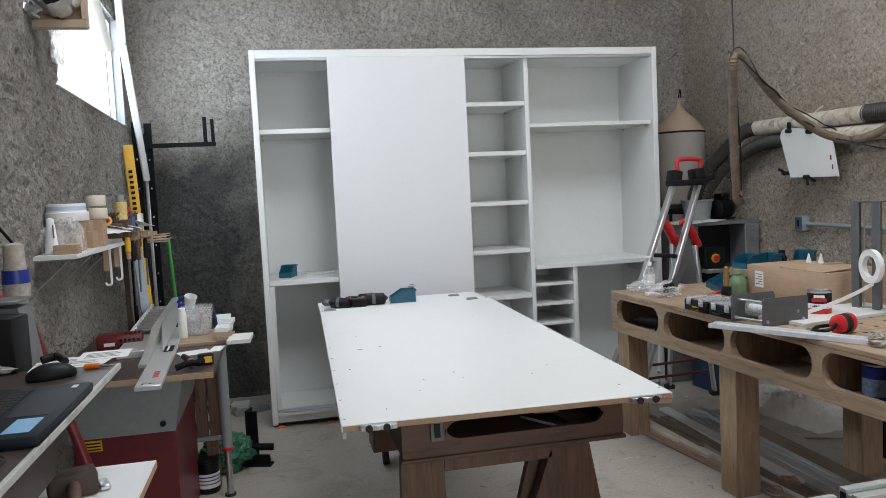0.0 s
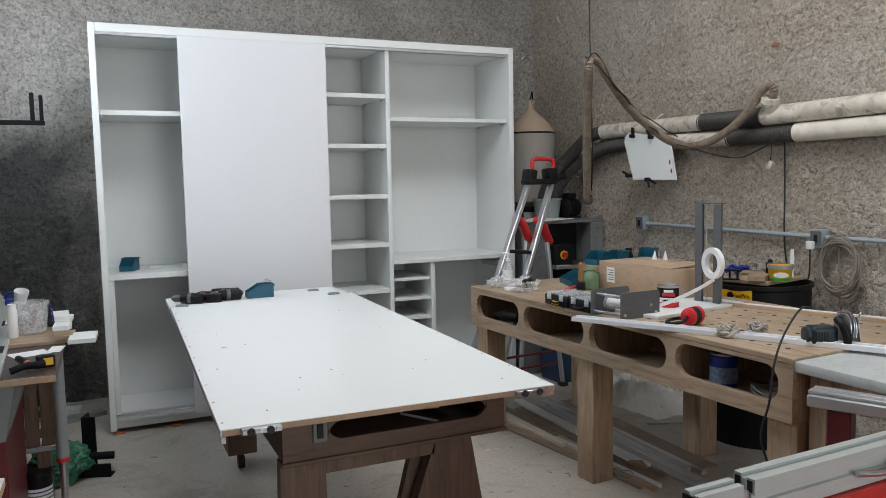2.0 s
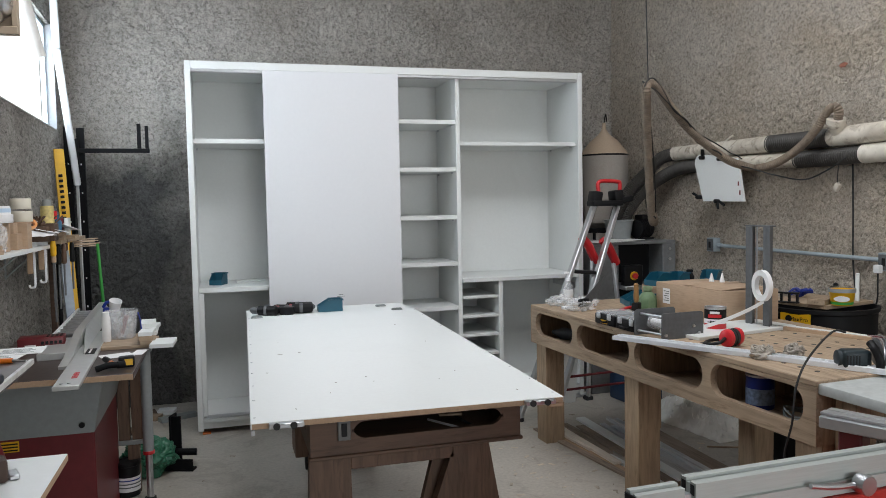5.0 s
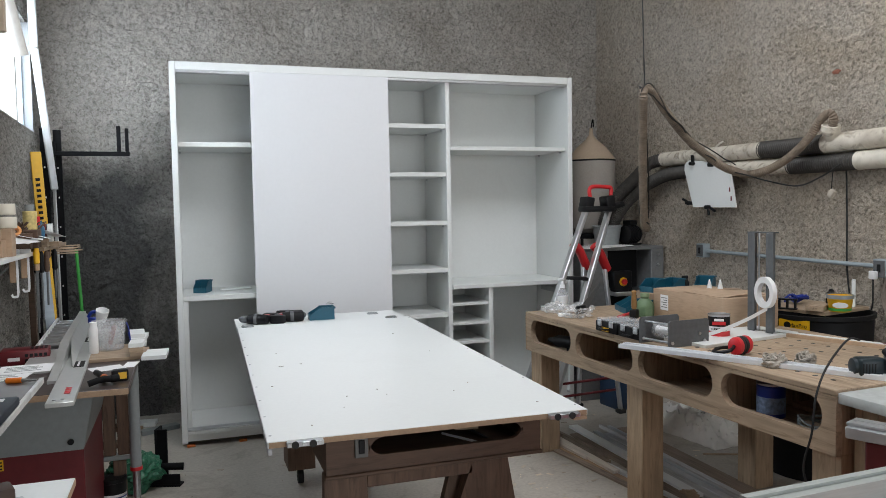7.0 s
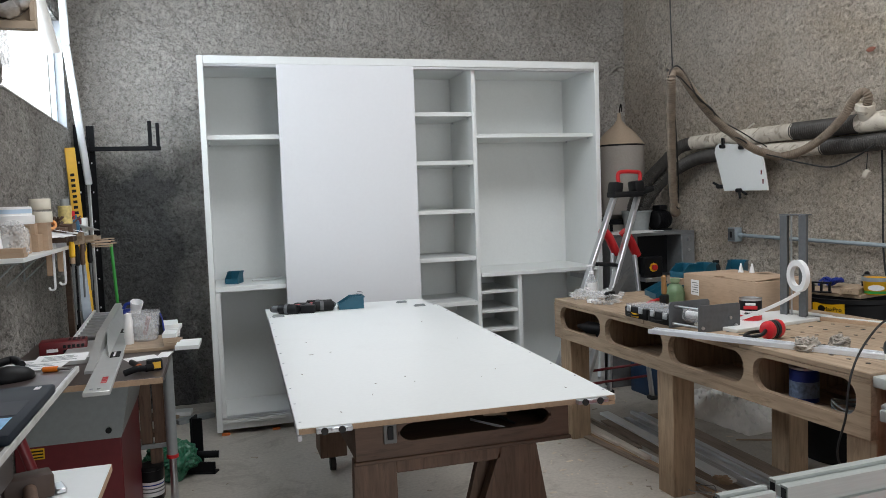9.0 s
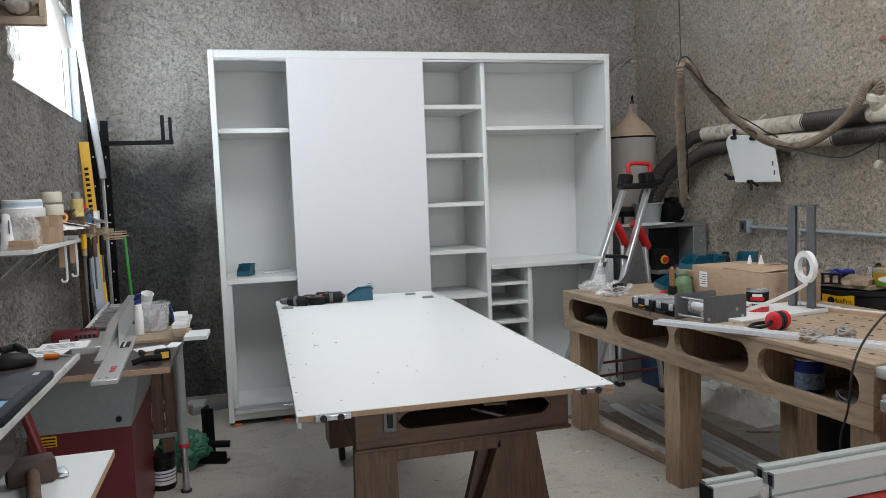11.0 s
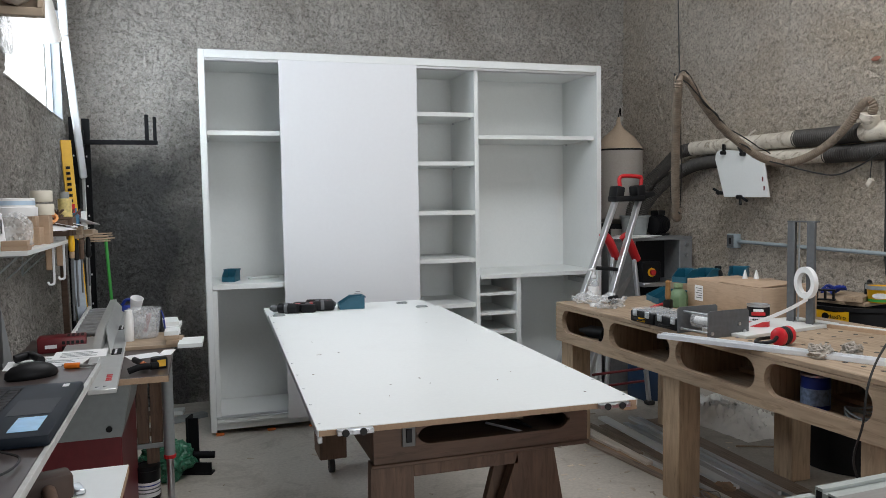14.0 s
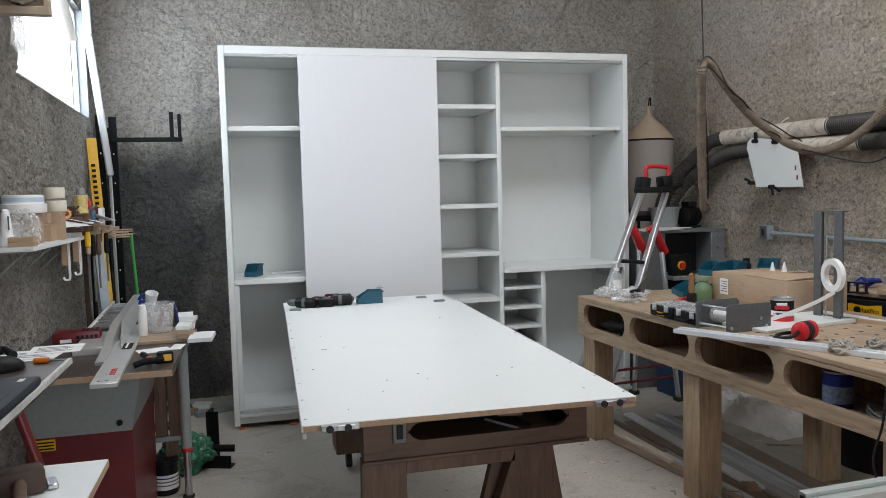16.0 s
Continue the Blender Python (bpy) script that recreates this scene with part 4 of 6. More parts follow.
wl2 = [(2.22 + 0.05 * math.cos(0.8 * k) + 0.006 * k, -1.93 + 0.06 * math.sin(0.8 * k), 0.03 + 0.006 * (k % 3)) for k in range(14)]
solo("wire_scrap", tube(wl2, 0.0022, 5, 5), CABGREY, pose(0, 0, 0), "thin pale wire curled on the floor", "wire")
rs = random.Random(11)
chips = []
for k in range(170):
    x, y = rs.uniform(1.35, 2.15), rs.uniform(-2.5, -0.3)
    if k % 3 == 0:
        x, y = rs.uniform(-0.2, 3.2), rs.uniform(-2.2, -0.1)
    l = rs.choice((0.004, 0.006, 0.008, 0.012, 0.02))
    chips.append(moved(box((-l, -l * 0.4, 0), (l, l * 0.4, 0.002), 0), pose(x, y, 0.0003, 0, 0, rs.uniform(0, 180))))
solo("wood_chips", joined(*chips), mat("scattered_chips", (0.5, 0.44, 0.36), 0.9, vary=0.4, grain=3), pose(0, 0, 0), "scattered wood chips and sawdust crumbs on the floor", "wood chips", "", "stuff")
BAGMAT = mat("milky_plastic_sheet", (0.80, 0.78, 0.73), 0.32, vary=0.1, grain=9, bump=0.3, big=6)
def draped_sheet(size, seed):
    """A loose plastic sheet dropped on the floor: folds and a ragged hem."""
    bm = bmesh.new()
    bmesh.ops.create_grid(bm, x_segments=46, y_segments=60, size=0.5)
    off = Vector((seed, 2.7 * seed, 0))
    for v in bm.verts:
        p = Vector((v.co.x * 2, v.co.y * 2, 0))
        rim = max(0.0, 1 - max(abs(p.x), abs(p.y)) ** 4)
        warp = noise.noise_vector(p * 1.4 + off)
        fold = 1 - abs(noise.noise(p * 2.6 + warp * 1.5 + off)) * 2.2
        small = 1 - abs(noise.noise(p * 8.5 + warp * 3 + off)) * 2.6
        v.co.z = size[2] * (0.06 + rim * max(0.0, 0.22 + 0.36 * fold + 0.34 * small + 0.25 * noise.noise(p * 1.1 + off)))
        v.co.x = (v.co.x + 0.09 * warp.x + 0.03 * small) * size[0]
        v.co.y = (v.co.y + 0.07 * warp.y) * size[1]
    low = min(v.co.z for v in bm.verts)
    for v in bm.verts:
        v.co.z -= low
    bmesh.ops.solidify(bm, geom=bm.faces[:], thickness=0.003)
    return bm


solo("plastic_sheet", draped_sheet((0.44, 0.80, 0.15), 3.0), BAGMAT, pose(3.22, -0.86, 0.003, 0, 0, 4), "crumpled milky plastic sheeting dropped on the floor", "plastic sheet")
solo("thin_stick", rod((0, 0, 0.006), (0.5, 0.05, 0.006), 0.005), PLY, pose(2.93, -1.30, 0, 0, 0, -30), "thin wooden stick on the floor", "stick")

# ---- black tub behind the bench ----
tub = thing("black_tub", pose(3.35, -1.72, 0), "large round black plastic tub used as a stand", "tub")
part("wall", lathe([(0.25, 0.0), (0.262, 0.004), (0.285, 0.86), (0.295, 0.87), (0.295, 0.89), (0.28, 0.892), (0.277, 0.87), (0.255, 0.02), (0.0, 0.02)], 40), BLACK, tub)
a0 = math.radians(204)
stk = part("sticker", moved(box((0, -0.08, -0.03), (0.0015, 0.08, 0.03), 0), pose(0.2865 * math.cos(a0), 0.2865 * math.sin(a0), 0.84, 0, 1.3, 204)), YELLOW, tub, "yellow label")
part("logo_disc", moved(cyl(0.018, 0.0012, 20), pose(0.2885 * math.cos(a0) - 0.035 * -math.sin(a0), 0.2885 * math.sin(a0) - 0.035 * math.cos(a0), 0.84, 0, 91.3, 204)), BLACK, tub)
text_on("lettering", "MaxPro", 0.03, BLACK, tub, pose(0.290 * math.cos(a0) - 0.02 * math.sin(a0), 0.290 * math.sin(a0) + 0.02 * math.cos(a0), 0.83, 90, 0, 204 + 90))
solo("tub_lid_board", box((-0.2, -0.19, 0), (0.2, 0.19, 0.02), 0.002), PLY, pose(3.36, -1.70, 0.893, 0, 0, 12), "plywood board laid over the tub", "board")
rack = thing("slotted_rack", pose(3.14, -1.80, 0.9135, 0, 0, 35), "black slotted plastic rack on the tub", "rack")
part("top_rail", box((0, 0, 0.05), (0.03, 0.26, 0.058), 0.002), BLACK, rack)
part("bottom_rail", box((0, 0, 0.0), (0.03, 0.26, 0.008), 0.002), BLACK, rack)
for k in range(7):
    part("slat", box((0.002, 0.005 + 0.04 * k, 0.0085), (0.028, 0.015 + 0.04 * k, 0.0495), 0.001), BLACK, rack)
tb = thing("margarine_tub", pose(3.30, -1.93, 0.9135), "yellow and green margarine tub with a pale lid rim", "tub")
part("cup", lathe([(0.05, 0), (0.053, 0.003), (0.062, 0.075), (0.065, 0.078), (0.065, 0.085), (0.06, 0.085), (0.05, 0.01), (0.0, 0.01)], 28), YELLOW, tb)
part("rim", lathe([(0.0655, 0.07), (0.067, 0.07), (0.067, 0.09), (0.064, 0.09)], 28, False), CABGREY, tb)
a1 = math.radians(225)
part("logo_oval", moved(cyl(0.025, 0.002, 20), pose(0.057 * math.cos(a1), 0.057 * math.sin(a1), 0.038, 0, 97, 225) @ Matrix.Diagonal((0.6, 1.5, 1, 1))), PAPER, tb)
part("green_band", lathe([(0.0541, 0.006), (0.056, 0.02)], 28, False), GREEN, tb)
solo("tie_bundle", joined(*[tube([(0, 0, 0.01), (0.03 * math.cos(k), 0.03 * math.sin(k), 0.03 + 0.01 * (k % 3)), (0.07 * math.cos(k * 1.3), 0.06 * math.sin(k * 1.3), 0.045 - 0.01 * (k % 4))], 0.007, 6, 5) for k in range(12)]), BLUE, pose(3.33, -1.60, 0.9135), "bundle of blue plastic clips", "clips")
bl = thing("black_clamp_head", pose(3.43, -1.74, 0.9135, 0, 0, 40), "black plastic clamp head standing on the board", "clamp")
part("body", box((-0.03, -0.02, 0), (0.03, 0.02, 0.075), 0.006, 2), BLACK, bl)
part("jaw", tube([(0.03, 0, 0.05), (0.06, 0, 0.075), (0.09, 0.0, 0.06)], 0.014, 10), BLACK, bl)
part("knob", moved(cyl(0.014, 0.02, 14), pose(0.0, -0.021, 0.05, 90)), CABGREY, bl)
solo("white_offcut", box((-0.02, -0.009, 0), (0.02, 0.009, 0.15), 0.001), WHITE, pose(3.50, -1.83, 0.9135, 0, 0, 40), "white board offcut standing upright", "offcut")
solo("wood_block", box((0, 0, 0), (0.14, 0.09, 0.03), 0.002), PLY, pose(3.20, -1.92, 0.9135, 0, 0, 30), "pale wooden block on the tub board", "block")

# ---- machines at the near right ----
wt = thing("white_side_table", pose(2.15, -2.985, 0, 0, 0, RZ - 90), "white-topped side table with a rounded edge", "table")
part("tabletop", box((0, 0, 0.80), (1.1, 0.85, 0.838), 0.006, 2), mat("worn_white_board", (0.47, 0.49, 0.48), 0.5, vary=0.12, big=5), wt)
for x, y in ((0.05, 0.06), (0.95, 0.06), (0.05, 0.7), (0.95, 0.7)):
    part("leg", box((x, y, 0), (x + 0.09, y + 0.09, 0.7995), 0.003), PLY_END, wt)
al = thing("outfeed_rail", pose(1.955, -3.235, 0, 0, 0, -66), "aluminium outfeed rail on a red steel post", "rail")
part("rail", joined(box((0, 0, 0.765), (1.0, 0.10, 0.803), 0.004), box((0.0, 0.012, 0.8035), (1.0, 0.045, 0.814), 0.002), box((0.0, 0.06, 0.8035), (1.0, 0.092, 0.812), 0.002)), ALU, al)
part("post", box((0.05, 0.02, 0), (0.12, 0.09, 0.7645), 0.006), MAROON, al, "red steel post")
sf = thing("panel_saw", pose(0.955, -3.835, 0, 0, 0, 2.5), "panel saw with an aluminium fence on a red base", "saw")
FENCE = mat("satin_grey_aluminium", (0.43, 0.46, 0.44), 0.45, 0.25, vary=0.08, grain=30, stretch=(0.5, 9, 9))


def fence_profile(name, x0, x1, y0, y1, z0, z1):
    """A slotted aluminium extrusion, with grooves along its face and its top."""
    w, h, g = y1 - y0, z1 - z0, 0.007
    out = [(0, 0), (w, 0), (w, h), (w * 0.64, h), (w * 0.62, h - g), (w * 0.40, h - g), (w * 0.38, h - 0.003), (0, h - 0.003), (0, h * 0.58), (g, h * 0.56), (g, h * 0.40), (0, h * 0.38)]
    f = part(name, moved(plate([(y0 + u, z0 + v) for u, v in out], x1 - x0), pose(x1, 0, 0, 0, 0, 90)), FENCE, sf, "", False)
    for v0, v1 in ((0.07, 0.33), (0.62, 0.90)):
        part("hollow", box((x0 - 0.0012, y0 + 0.005, z0 + h * v0), (x0 - 0.0002, y0 + w * 0.34, z0 + h * v1), 0), BLACK, f)
    part("hollow", box((x0 - 0.0012, y0 + w * 0.66, z0 + h * 0.5), (x0 - 0.0002, y1 - 0.004, z1 - 0.006), 0), BLACK, f)
    return f


fence_profile("fence", 0.135, 1.5, -0.02, 0.03, 0.835, 0.912)
fence_profile("fence_end", 0.0, 0.112, -0.015, 0.022, 0.842, 0.905)
part("joining_tongue", box((0.10, -0.008, 0.858), (0.134, 0.012, 0.885), 0.001), ALU, sf)
part("end_cap", box((-0.005, -0.016, 0.843), (-0.0014, 0.022, 0.900), 0.001), BLACK, sf)
part("foot_plate", moved(plate([(-0.11, -0.07), (0.10, -0.09), (0.12, 0.02), (-0.03, 0.02)], 0.004), pose(0, 0, 0.837, -90) @ Matrix.Diagonal((1, 1, -1, 1))), GREYMETAL, sf, "dark sheet-steel foot plate")
part("stop_block", box((-0.02, -0.055, 0.8385), (0.025, -0.028, 0.856), 0.003), BLACK, sf, "black rubber stop")
part("saw_body", joined(box((0.17, -0.03, 0.0), (1.4, 0.022, 0.833), 0.003), box((0.30, -0.60, 0.0), (1.4, -0.0305, 0.60), 0.004)), mat("red_machine_paint", (0.42, 0.028, 0.02), 0.45, vary=0.15, blotch=0.3), sf, "red painted steel base")
part("clamp_knob", moved(cyl(0.022, 0.03, 16), pose(0.55, -0.03, 0.86, 90)), STEEL, sf)
part("clamp_lever", tube([(0.42, -0.028, 0.868), (0.48, -0.035, 0.86), (0.55, -0.04, 0.86)], 0.006, 8), STEEL, sf)
solo("tape_roll", lathe([(0.03, 0), (0.05, 0), (0.05, 0.03), (0.03, 0.03), (0.03, 0)], 24, False), RED, pose(2.47, -2.62, 0), "red roll of tape on the floor", "tape")

# ---- corner behind: ladder, planer, dust collector ----
def ladder():
    l = thing("step_ladder", pose(2.84, -0.36, 0), "aluminium step ladder with red grips and a black head", "ladder")
    tl, tr = Vector((-0.150, 0.0, 1.47)), Vector((0.025, 0.0, 1.45))
    fl, fr = Vector((-0.76, -0.05, 0.0)), Vector((-0.52, -0.10, 0.0))
    for name, a, b in (("front_rail", tl, fl), ("front_rail", tr, fr)):
        part(name, beam(a, b, 0.03, 0.055, 0.006, (0, 1, 0)), ALU, l)
    rl, rr = Vector((-0.06, 0.30, 0.0)), Vector((0.14, 0.04, 0.0))
    hl, hr = Vector((-0.23, 0.03, 1.20)), Vector((-0.07, 0.03, 1.18))
    lean = Vector((0.10, 0.03, -0.12))
    for a, b in ((hl, rl), (hr, rr)):
        part("rear_leg", beam(a + lean * 0.9, b, 0.022, 0.04, 0.005, (0, 1, 0)), ALU, l)
        part("red_grip", tube([a + Vector((-0.012, -0.004, 0.03)), a + lean * 0.25 + Vector((0.012, -0.01, 0.01)), a + lean * 0.7 + Vector((0.008, -0.008, 0)), a + lean * 1.2], 0.031, 12), RED, l, "red plastic grip")
    part("head", joined(box((-0.185, -0.06, 1.445), (0.04, 0.06, 1.485), 0.010, 2), moved(box((-0.03, -0.055, 0), (0.035, 0.055, 0.075), 0.012, 2), pose(-0.155, 0, 1.475, 0, 10, 0)), moved(box((-0.035, -0.055, 0), (0.035, 0.055, 0.08), 0.012, 2), pose(0.02, 0, 1.475, 0, -8, 0)), moved(box((0, -0.04, -0.02), (0.10, 0.04, 0.02), 0.010, 2), pose(0.035, 0, 1.475, 0, -14, 0))), BLACK, l, "black plastic head tray")
    part("handle", tube([(-0.12, 0, 1.54), (-0.125, 0, 1.60), (-0.09, 0, 1.62), (0.02, 0, 1.615), (0.045, 0, 1.60), (0.04, 0, 1.53)], 0.014, 10), RED, l, "red carrying handle")
    for k, f in enumerate((0.32, 0.50, 0.68, 0.86)):
        a, b = tl.lerp(fl, f), tr.lerp(fr, f)
        part("step", beam(a + Vector((0.02, 0.01, 0)), b + Vector((-0.02, 0.01, 0)), 0.09, 0.022, 0.004), BLACK if k == 0 else ALU, l)
    for z in (0.17, 0.26):
        part("brace", rod((-0.42, 0.0, z), (0.10, 0.05, z + 0.0), 0.009), MAROON, l, "dark red cross brace")
    for f in (fl, fr, rl, rr):
        part("rubber_foot", box((f.x - 0.03, f.y - 0.03, 0.0), (f.x + 0.03, f.y + 0.03, 0.03), 0.006), RUBBER, l)


ladder()
PLANERGREY = mat("grey_hammered_paint", (0.20, 0.205, 0.21), 0.45, 0.2, vary=0.15)
pl = thing("thickness_planer", pose(2.88, 0.07, 0), "dark grey thickness planer with an open infeed", "planer")
part("top_plate", box((0, 0, 1.14), (0.735, 0.48, 1.165), 0.004), PLANERGREY, pl)
part("side_cheek", box((0, 0.0, 0), (0.235, 0.48, 1.1395), 0.004), PLANERGREY, pl)
part("side_cheek", box((0.62, 0, 0), (0.735, 0.48, 1.1395), 0.004), PLANERGREY, pl)
part("rear_housing", box((0.236, 0.20, 0.0), (0.6195, 0.48, 1.1395), 0.002), BLACK, pl)
part("table", box((0.24, -0.10, 0.80), (0.6195, 0.1995, 0.83), 0.003), STEEL, pl)
for z in (1.10, 1.02):
    part("bolt", moved(cyl(0.012, 0.008, 6), pose(0.68, 0, z, 90)), STEEL, pl)
sb = part("switch_box", box((0.25, -0.06, 0.83), (0.41, 0.0, 0.985), 0.006), BLACK, pl, "black switch box")
part("switch_ring", moved(cyl(0.035, 0.008, 8), pose(0.33, -0.0605, 0.905, 90)), YELLOW, sb)
part("switch_knob", moved(cyl(0.022, 0.02, 16), pose(0.33, -0.069, 0.905, 90)), RED, sb)
for k, (x, y, a) in enumerate(((0.02, -0.07, 4), (0.14, -0.05, -5), (0.26, -0.03, 10))):
    solo("loose_paper", moved(box((0, 0, 0), (0.21, 0.29, 0.002 + 0.001 * k), 0), pose(0, 0, 0, 0, 0, a)), PAPER, pose(2.88 + x, 0.07 + y, 1.1655 + 0.004 * k), "loose sheets of white paper on the planer", "paper", "papers on the planer")
pb = thing("grey_bucket", pose(3.245, 0.30, 1.1655), "grey plastic bucket under the hose ends", "bucket")
part("bucket", lathe([(0.085, 0), (0.09, 0.004), (0.112, 0.15), (0.12, 0.152), (0.12, 0.165), (0.108, 0.165), (0.085, 0.01), (0.0, 0.01)], 30), CABGREY, pb)
mo = thing("extractor_motor", pose(3.46, 0.30, 1.1655, 0, 0, 20), "dusty black electric motor on the planer", "motor")
part("motor_body", moved(lathe([(0.05, 0), (0.07, 0.01), (0.072, 0.15), (0.05, 0.18), (0.02, 0.185)], 22), pose(-0.09, 0, 0.085, 0, 90, 0)), BLACK, mo)
for k in range(6):
    part("cooling_fin", moved(lathe([(0.0725, 0), (0.078, 0.001), (0.078, 0.005), (0.0725, 0.006)], 22, False), pose(-0.065 + 0.02 * k, 0, 0.085, 0, 90, 0)), BLACK, mo)
part("foot", box((-0.07, -0.06, 0.0), (0.07, 0.06, 0.016), 0.004), BLACK, mo)
part("terminal_box", box((-0.05, -0.04, 0.16), (0.04, 0.04, 0.20), 0.006), BLACK, mo)

dc = thing("dust_collector", pose(3.28, 0.60, 0), "dust collector with a grey filter bag and tan top", "dust collector")
part("filter_bag", lathe([(0.12, 1.26), (0.17, 1.30), (0.192, 1.42), (0.197, 1.62), (0.195, 1.86)], 32, False), FABRIC, dc)
part("bag_top", lathe([(0.1965, 1.862), (0.188, 1.885), (0.12, 1.97), (0.05, 2.03), (0.02, 2.07), (0.012, 2.13)], 32), TANCLOTH, dc, "tan gathered cloth top")
part("seam", moved(lathe([(0.197, 1.852), (0.200, 1.856), (0.200, 1.862), (0.197, 1.866)], 32, False), pose(0, 0, 0)), BLACK, dc)
part("ring", lathe([(0.20, 1.22), (0.205, 1.222), (0.205, 1.258), (0.12, 1.26)], 32), BLACKMETAL, dc)
part("lower_bag", lathe([(0.08, 0.5), (0.17, 0.56), (0.19, 0.8), (0.19, 1.1), (0.2, 1.2195)], 28), FABRIC, dc)
part("stand", joined(*[rod((0.17 * math.cos(a), 0.17 * math.sin(a), 0), (0.2 * math.cos(a), 0.2 * math.sin(a), 1.22), 0.012) for a in (0.6, 2.2, 3.8, 5.4)]), BLACKMETAL, dc)
part("hook", tube([(0, 0, 2.12), (0.01, 0, 2.18), (0.03, 0.02, 2.20), (0.04, 0.03, 2.14)], 0.005, 6), BLACKMETAL, dc)

# ---- extraction pipes on the right wall ----

def wall_x(y):
    return 3.655 - 0.0367 * (y + 0.5)


p1 = thing("extraction_pipe", pose(0, 0, 0), "upper dusty white extraction pipe with black hose sections", "pipe")
U = lambda y: wall_x(y) - 0.075
part("pipe", rod((U(-0.0), -0.0, 1.834), (U(-1.03), -1.03, 1.827), 0.052, 24), PVC, p1)
part("flexible_section", tube([(U(-1.02), -1.02, 1.827), (U(-1.25), -1.25, 1.824), (U(-1.52), -1.52, 1.826)], 0.056, 20, 8, 0.006, 0.016), HOSE_DARK, p1, "black ribbed hose section")
part("pipe", rod((U(-1.51), -1.51, 1.826), (U(-4.2), -4.2, 1.85), 0.055, 24), PVC, p1)
part("branch", joined(rod((U(-1.58), -1.575, 1.835), (3.556, -1.605, 1.905), 0.046, 22), rod((3.558, -1.602, 1.895), (3.550, -1.615, 1.925), 0.051, 22)), PVC, p1)
part("hose_to_machine", tube([(U(-0.01), -0.01, 1.834), (3.50, 0.09, 1.805), (3.42, 0.16, 1.70), (3.29, 0.22, 1.55), (3.21, 0.27, 1.38), (3.205, 0.28, 1.24)], 0.05, 20, 8, 0.006, 0.014), HOSE_DARK, p1, "black ribbed hose")
part("strap", tube([(U(-0.6) - 0.054, -0.6, 1.83), (U(-0.6), -0.6, 1.888), (U(-0.6) + 0.05, -0.6, 1.92)], 0.006, 6), PVC, p1)
p2 = thing("extraction_pipe", pose(0, 0, 0), "lower dusty white extraction pipe with black hose sections", "pipe")
U2 = lambda y: wall_x(y) - 0.07
part("pipe", rod((U2(-0.45), -0.45, 1.725), (U2(-1.26), -1.26, 1.712), 0.048, 24), PVC, p2)
part("flexible_section", tube([(U2(-1.25), -1.25, 1.712), (U2(-1.5), -1.5, 1.712), (U2(-1.74), -1.74, 1.716)], 0.052, 20, 8, 0.006, 0.016), HOSE_DARK, p2, "black ribbed hose section")
part("pipe", rod((U2(-1.73), -1.73, 1.716), (U2(-4.2), -4.2, 1.735), 0.053, 24), mat("cream_pipe", (0.66, 0.62, 0.54), 0.5, vary=0.1, grain=14, blotch=0.25), p2, "cleaner cream pipe length")
part("hose_to_machine", tube([(U2(-0.46), -0.46, 1.725), (U2(-0.1), -0.1, 1.72), (3.53, 0.12, 1.66), (3.40, 0.2, 1.54), (3.30, 0.26, 1.38), (3.288, 0.29, 1.24)], 0.05, 20, 8, 0.006, 0.014), HOSE_DARK, p2, "black ribbed hose")

hz = thing("hanging_hose", pose(0, 0, 0), "dusty tan vacuum hose slung from a wire", "hose")
part("hose", tube([(3.02, -0.58, 1.33), (2.925, -0.70, 1.40), (2.75, -0.95, 1.75), (2.59, -1.2, 2.08), (2.60, -1.2, 2.15), (2.66, -1.19, 2.145), (2.785, -1.15, 2.03), (2.98, -1.1, 1.875), (3.20, -1.1, 1.73), (3.34, -1.09, 1.685), (3.43, -1.10, 1.668), (3.465, -1.24, 1.695), (3.485, -1.40, 1.772), (3.505, -1.515, 1.874), (3.515, -1.575, 1.956), (3.525, -1.625, 1.988), (3.54, -1.645, 1.955), (3.55, -1.62, 1.90)], 0.026, 14, 8, 0.0055, 0.013), HOSE, hz)
wind = [Vector(p) for p in ((2.925, -0.70, 1.40), (2.75, -0.95, 1.75), (2.59, -1.2, 2.08), (2.60, -1.2, 2.17), (2.66, -1.19, 2.145), (2.785, -1.15, 2.03), (2.98, -1.1, 1.875), (3.20, -1.1, 1.73), (3.34, -1.09, 1.685))]
turns = []
for k in range(len(wind) - 1):
    for j in range(5):
        q = wind[k].lerp(wind[k + 1], j / 5)
        w = 1.05 * k + 0.21 * j
        turns.append(q + Vector((0.034 * math.cos(w), -0.034 * abs(math.sin(w)), 0.034 * math.sin(w))))
solo("wound_cable", tube(turns, 0.004, 6), RUBBER, pose(0, 0, 0), "thin black cable wound round the vacuum hose", "cable")
part("cuff", tube([(3.02, -0.58, 1.33), (2.99, -0.615, 1.355), (2.955, -0.665, 1.38)], 0.032, 14), HOSE, hz)
part("wire", rod((2.60, -1.2, 2.165), (2.56, -1.19, 3.99), 0.0035, 6), RUBBER, hz)
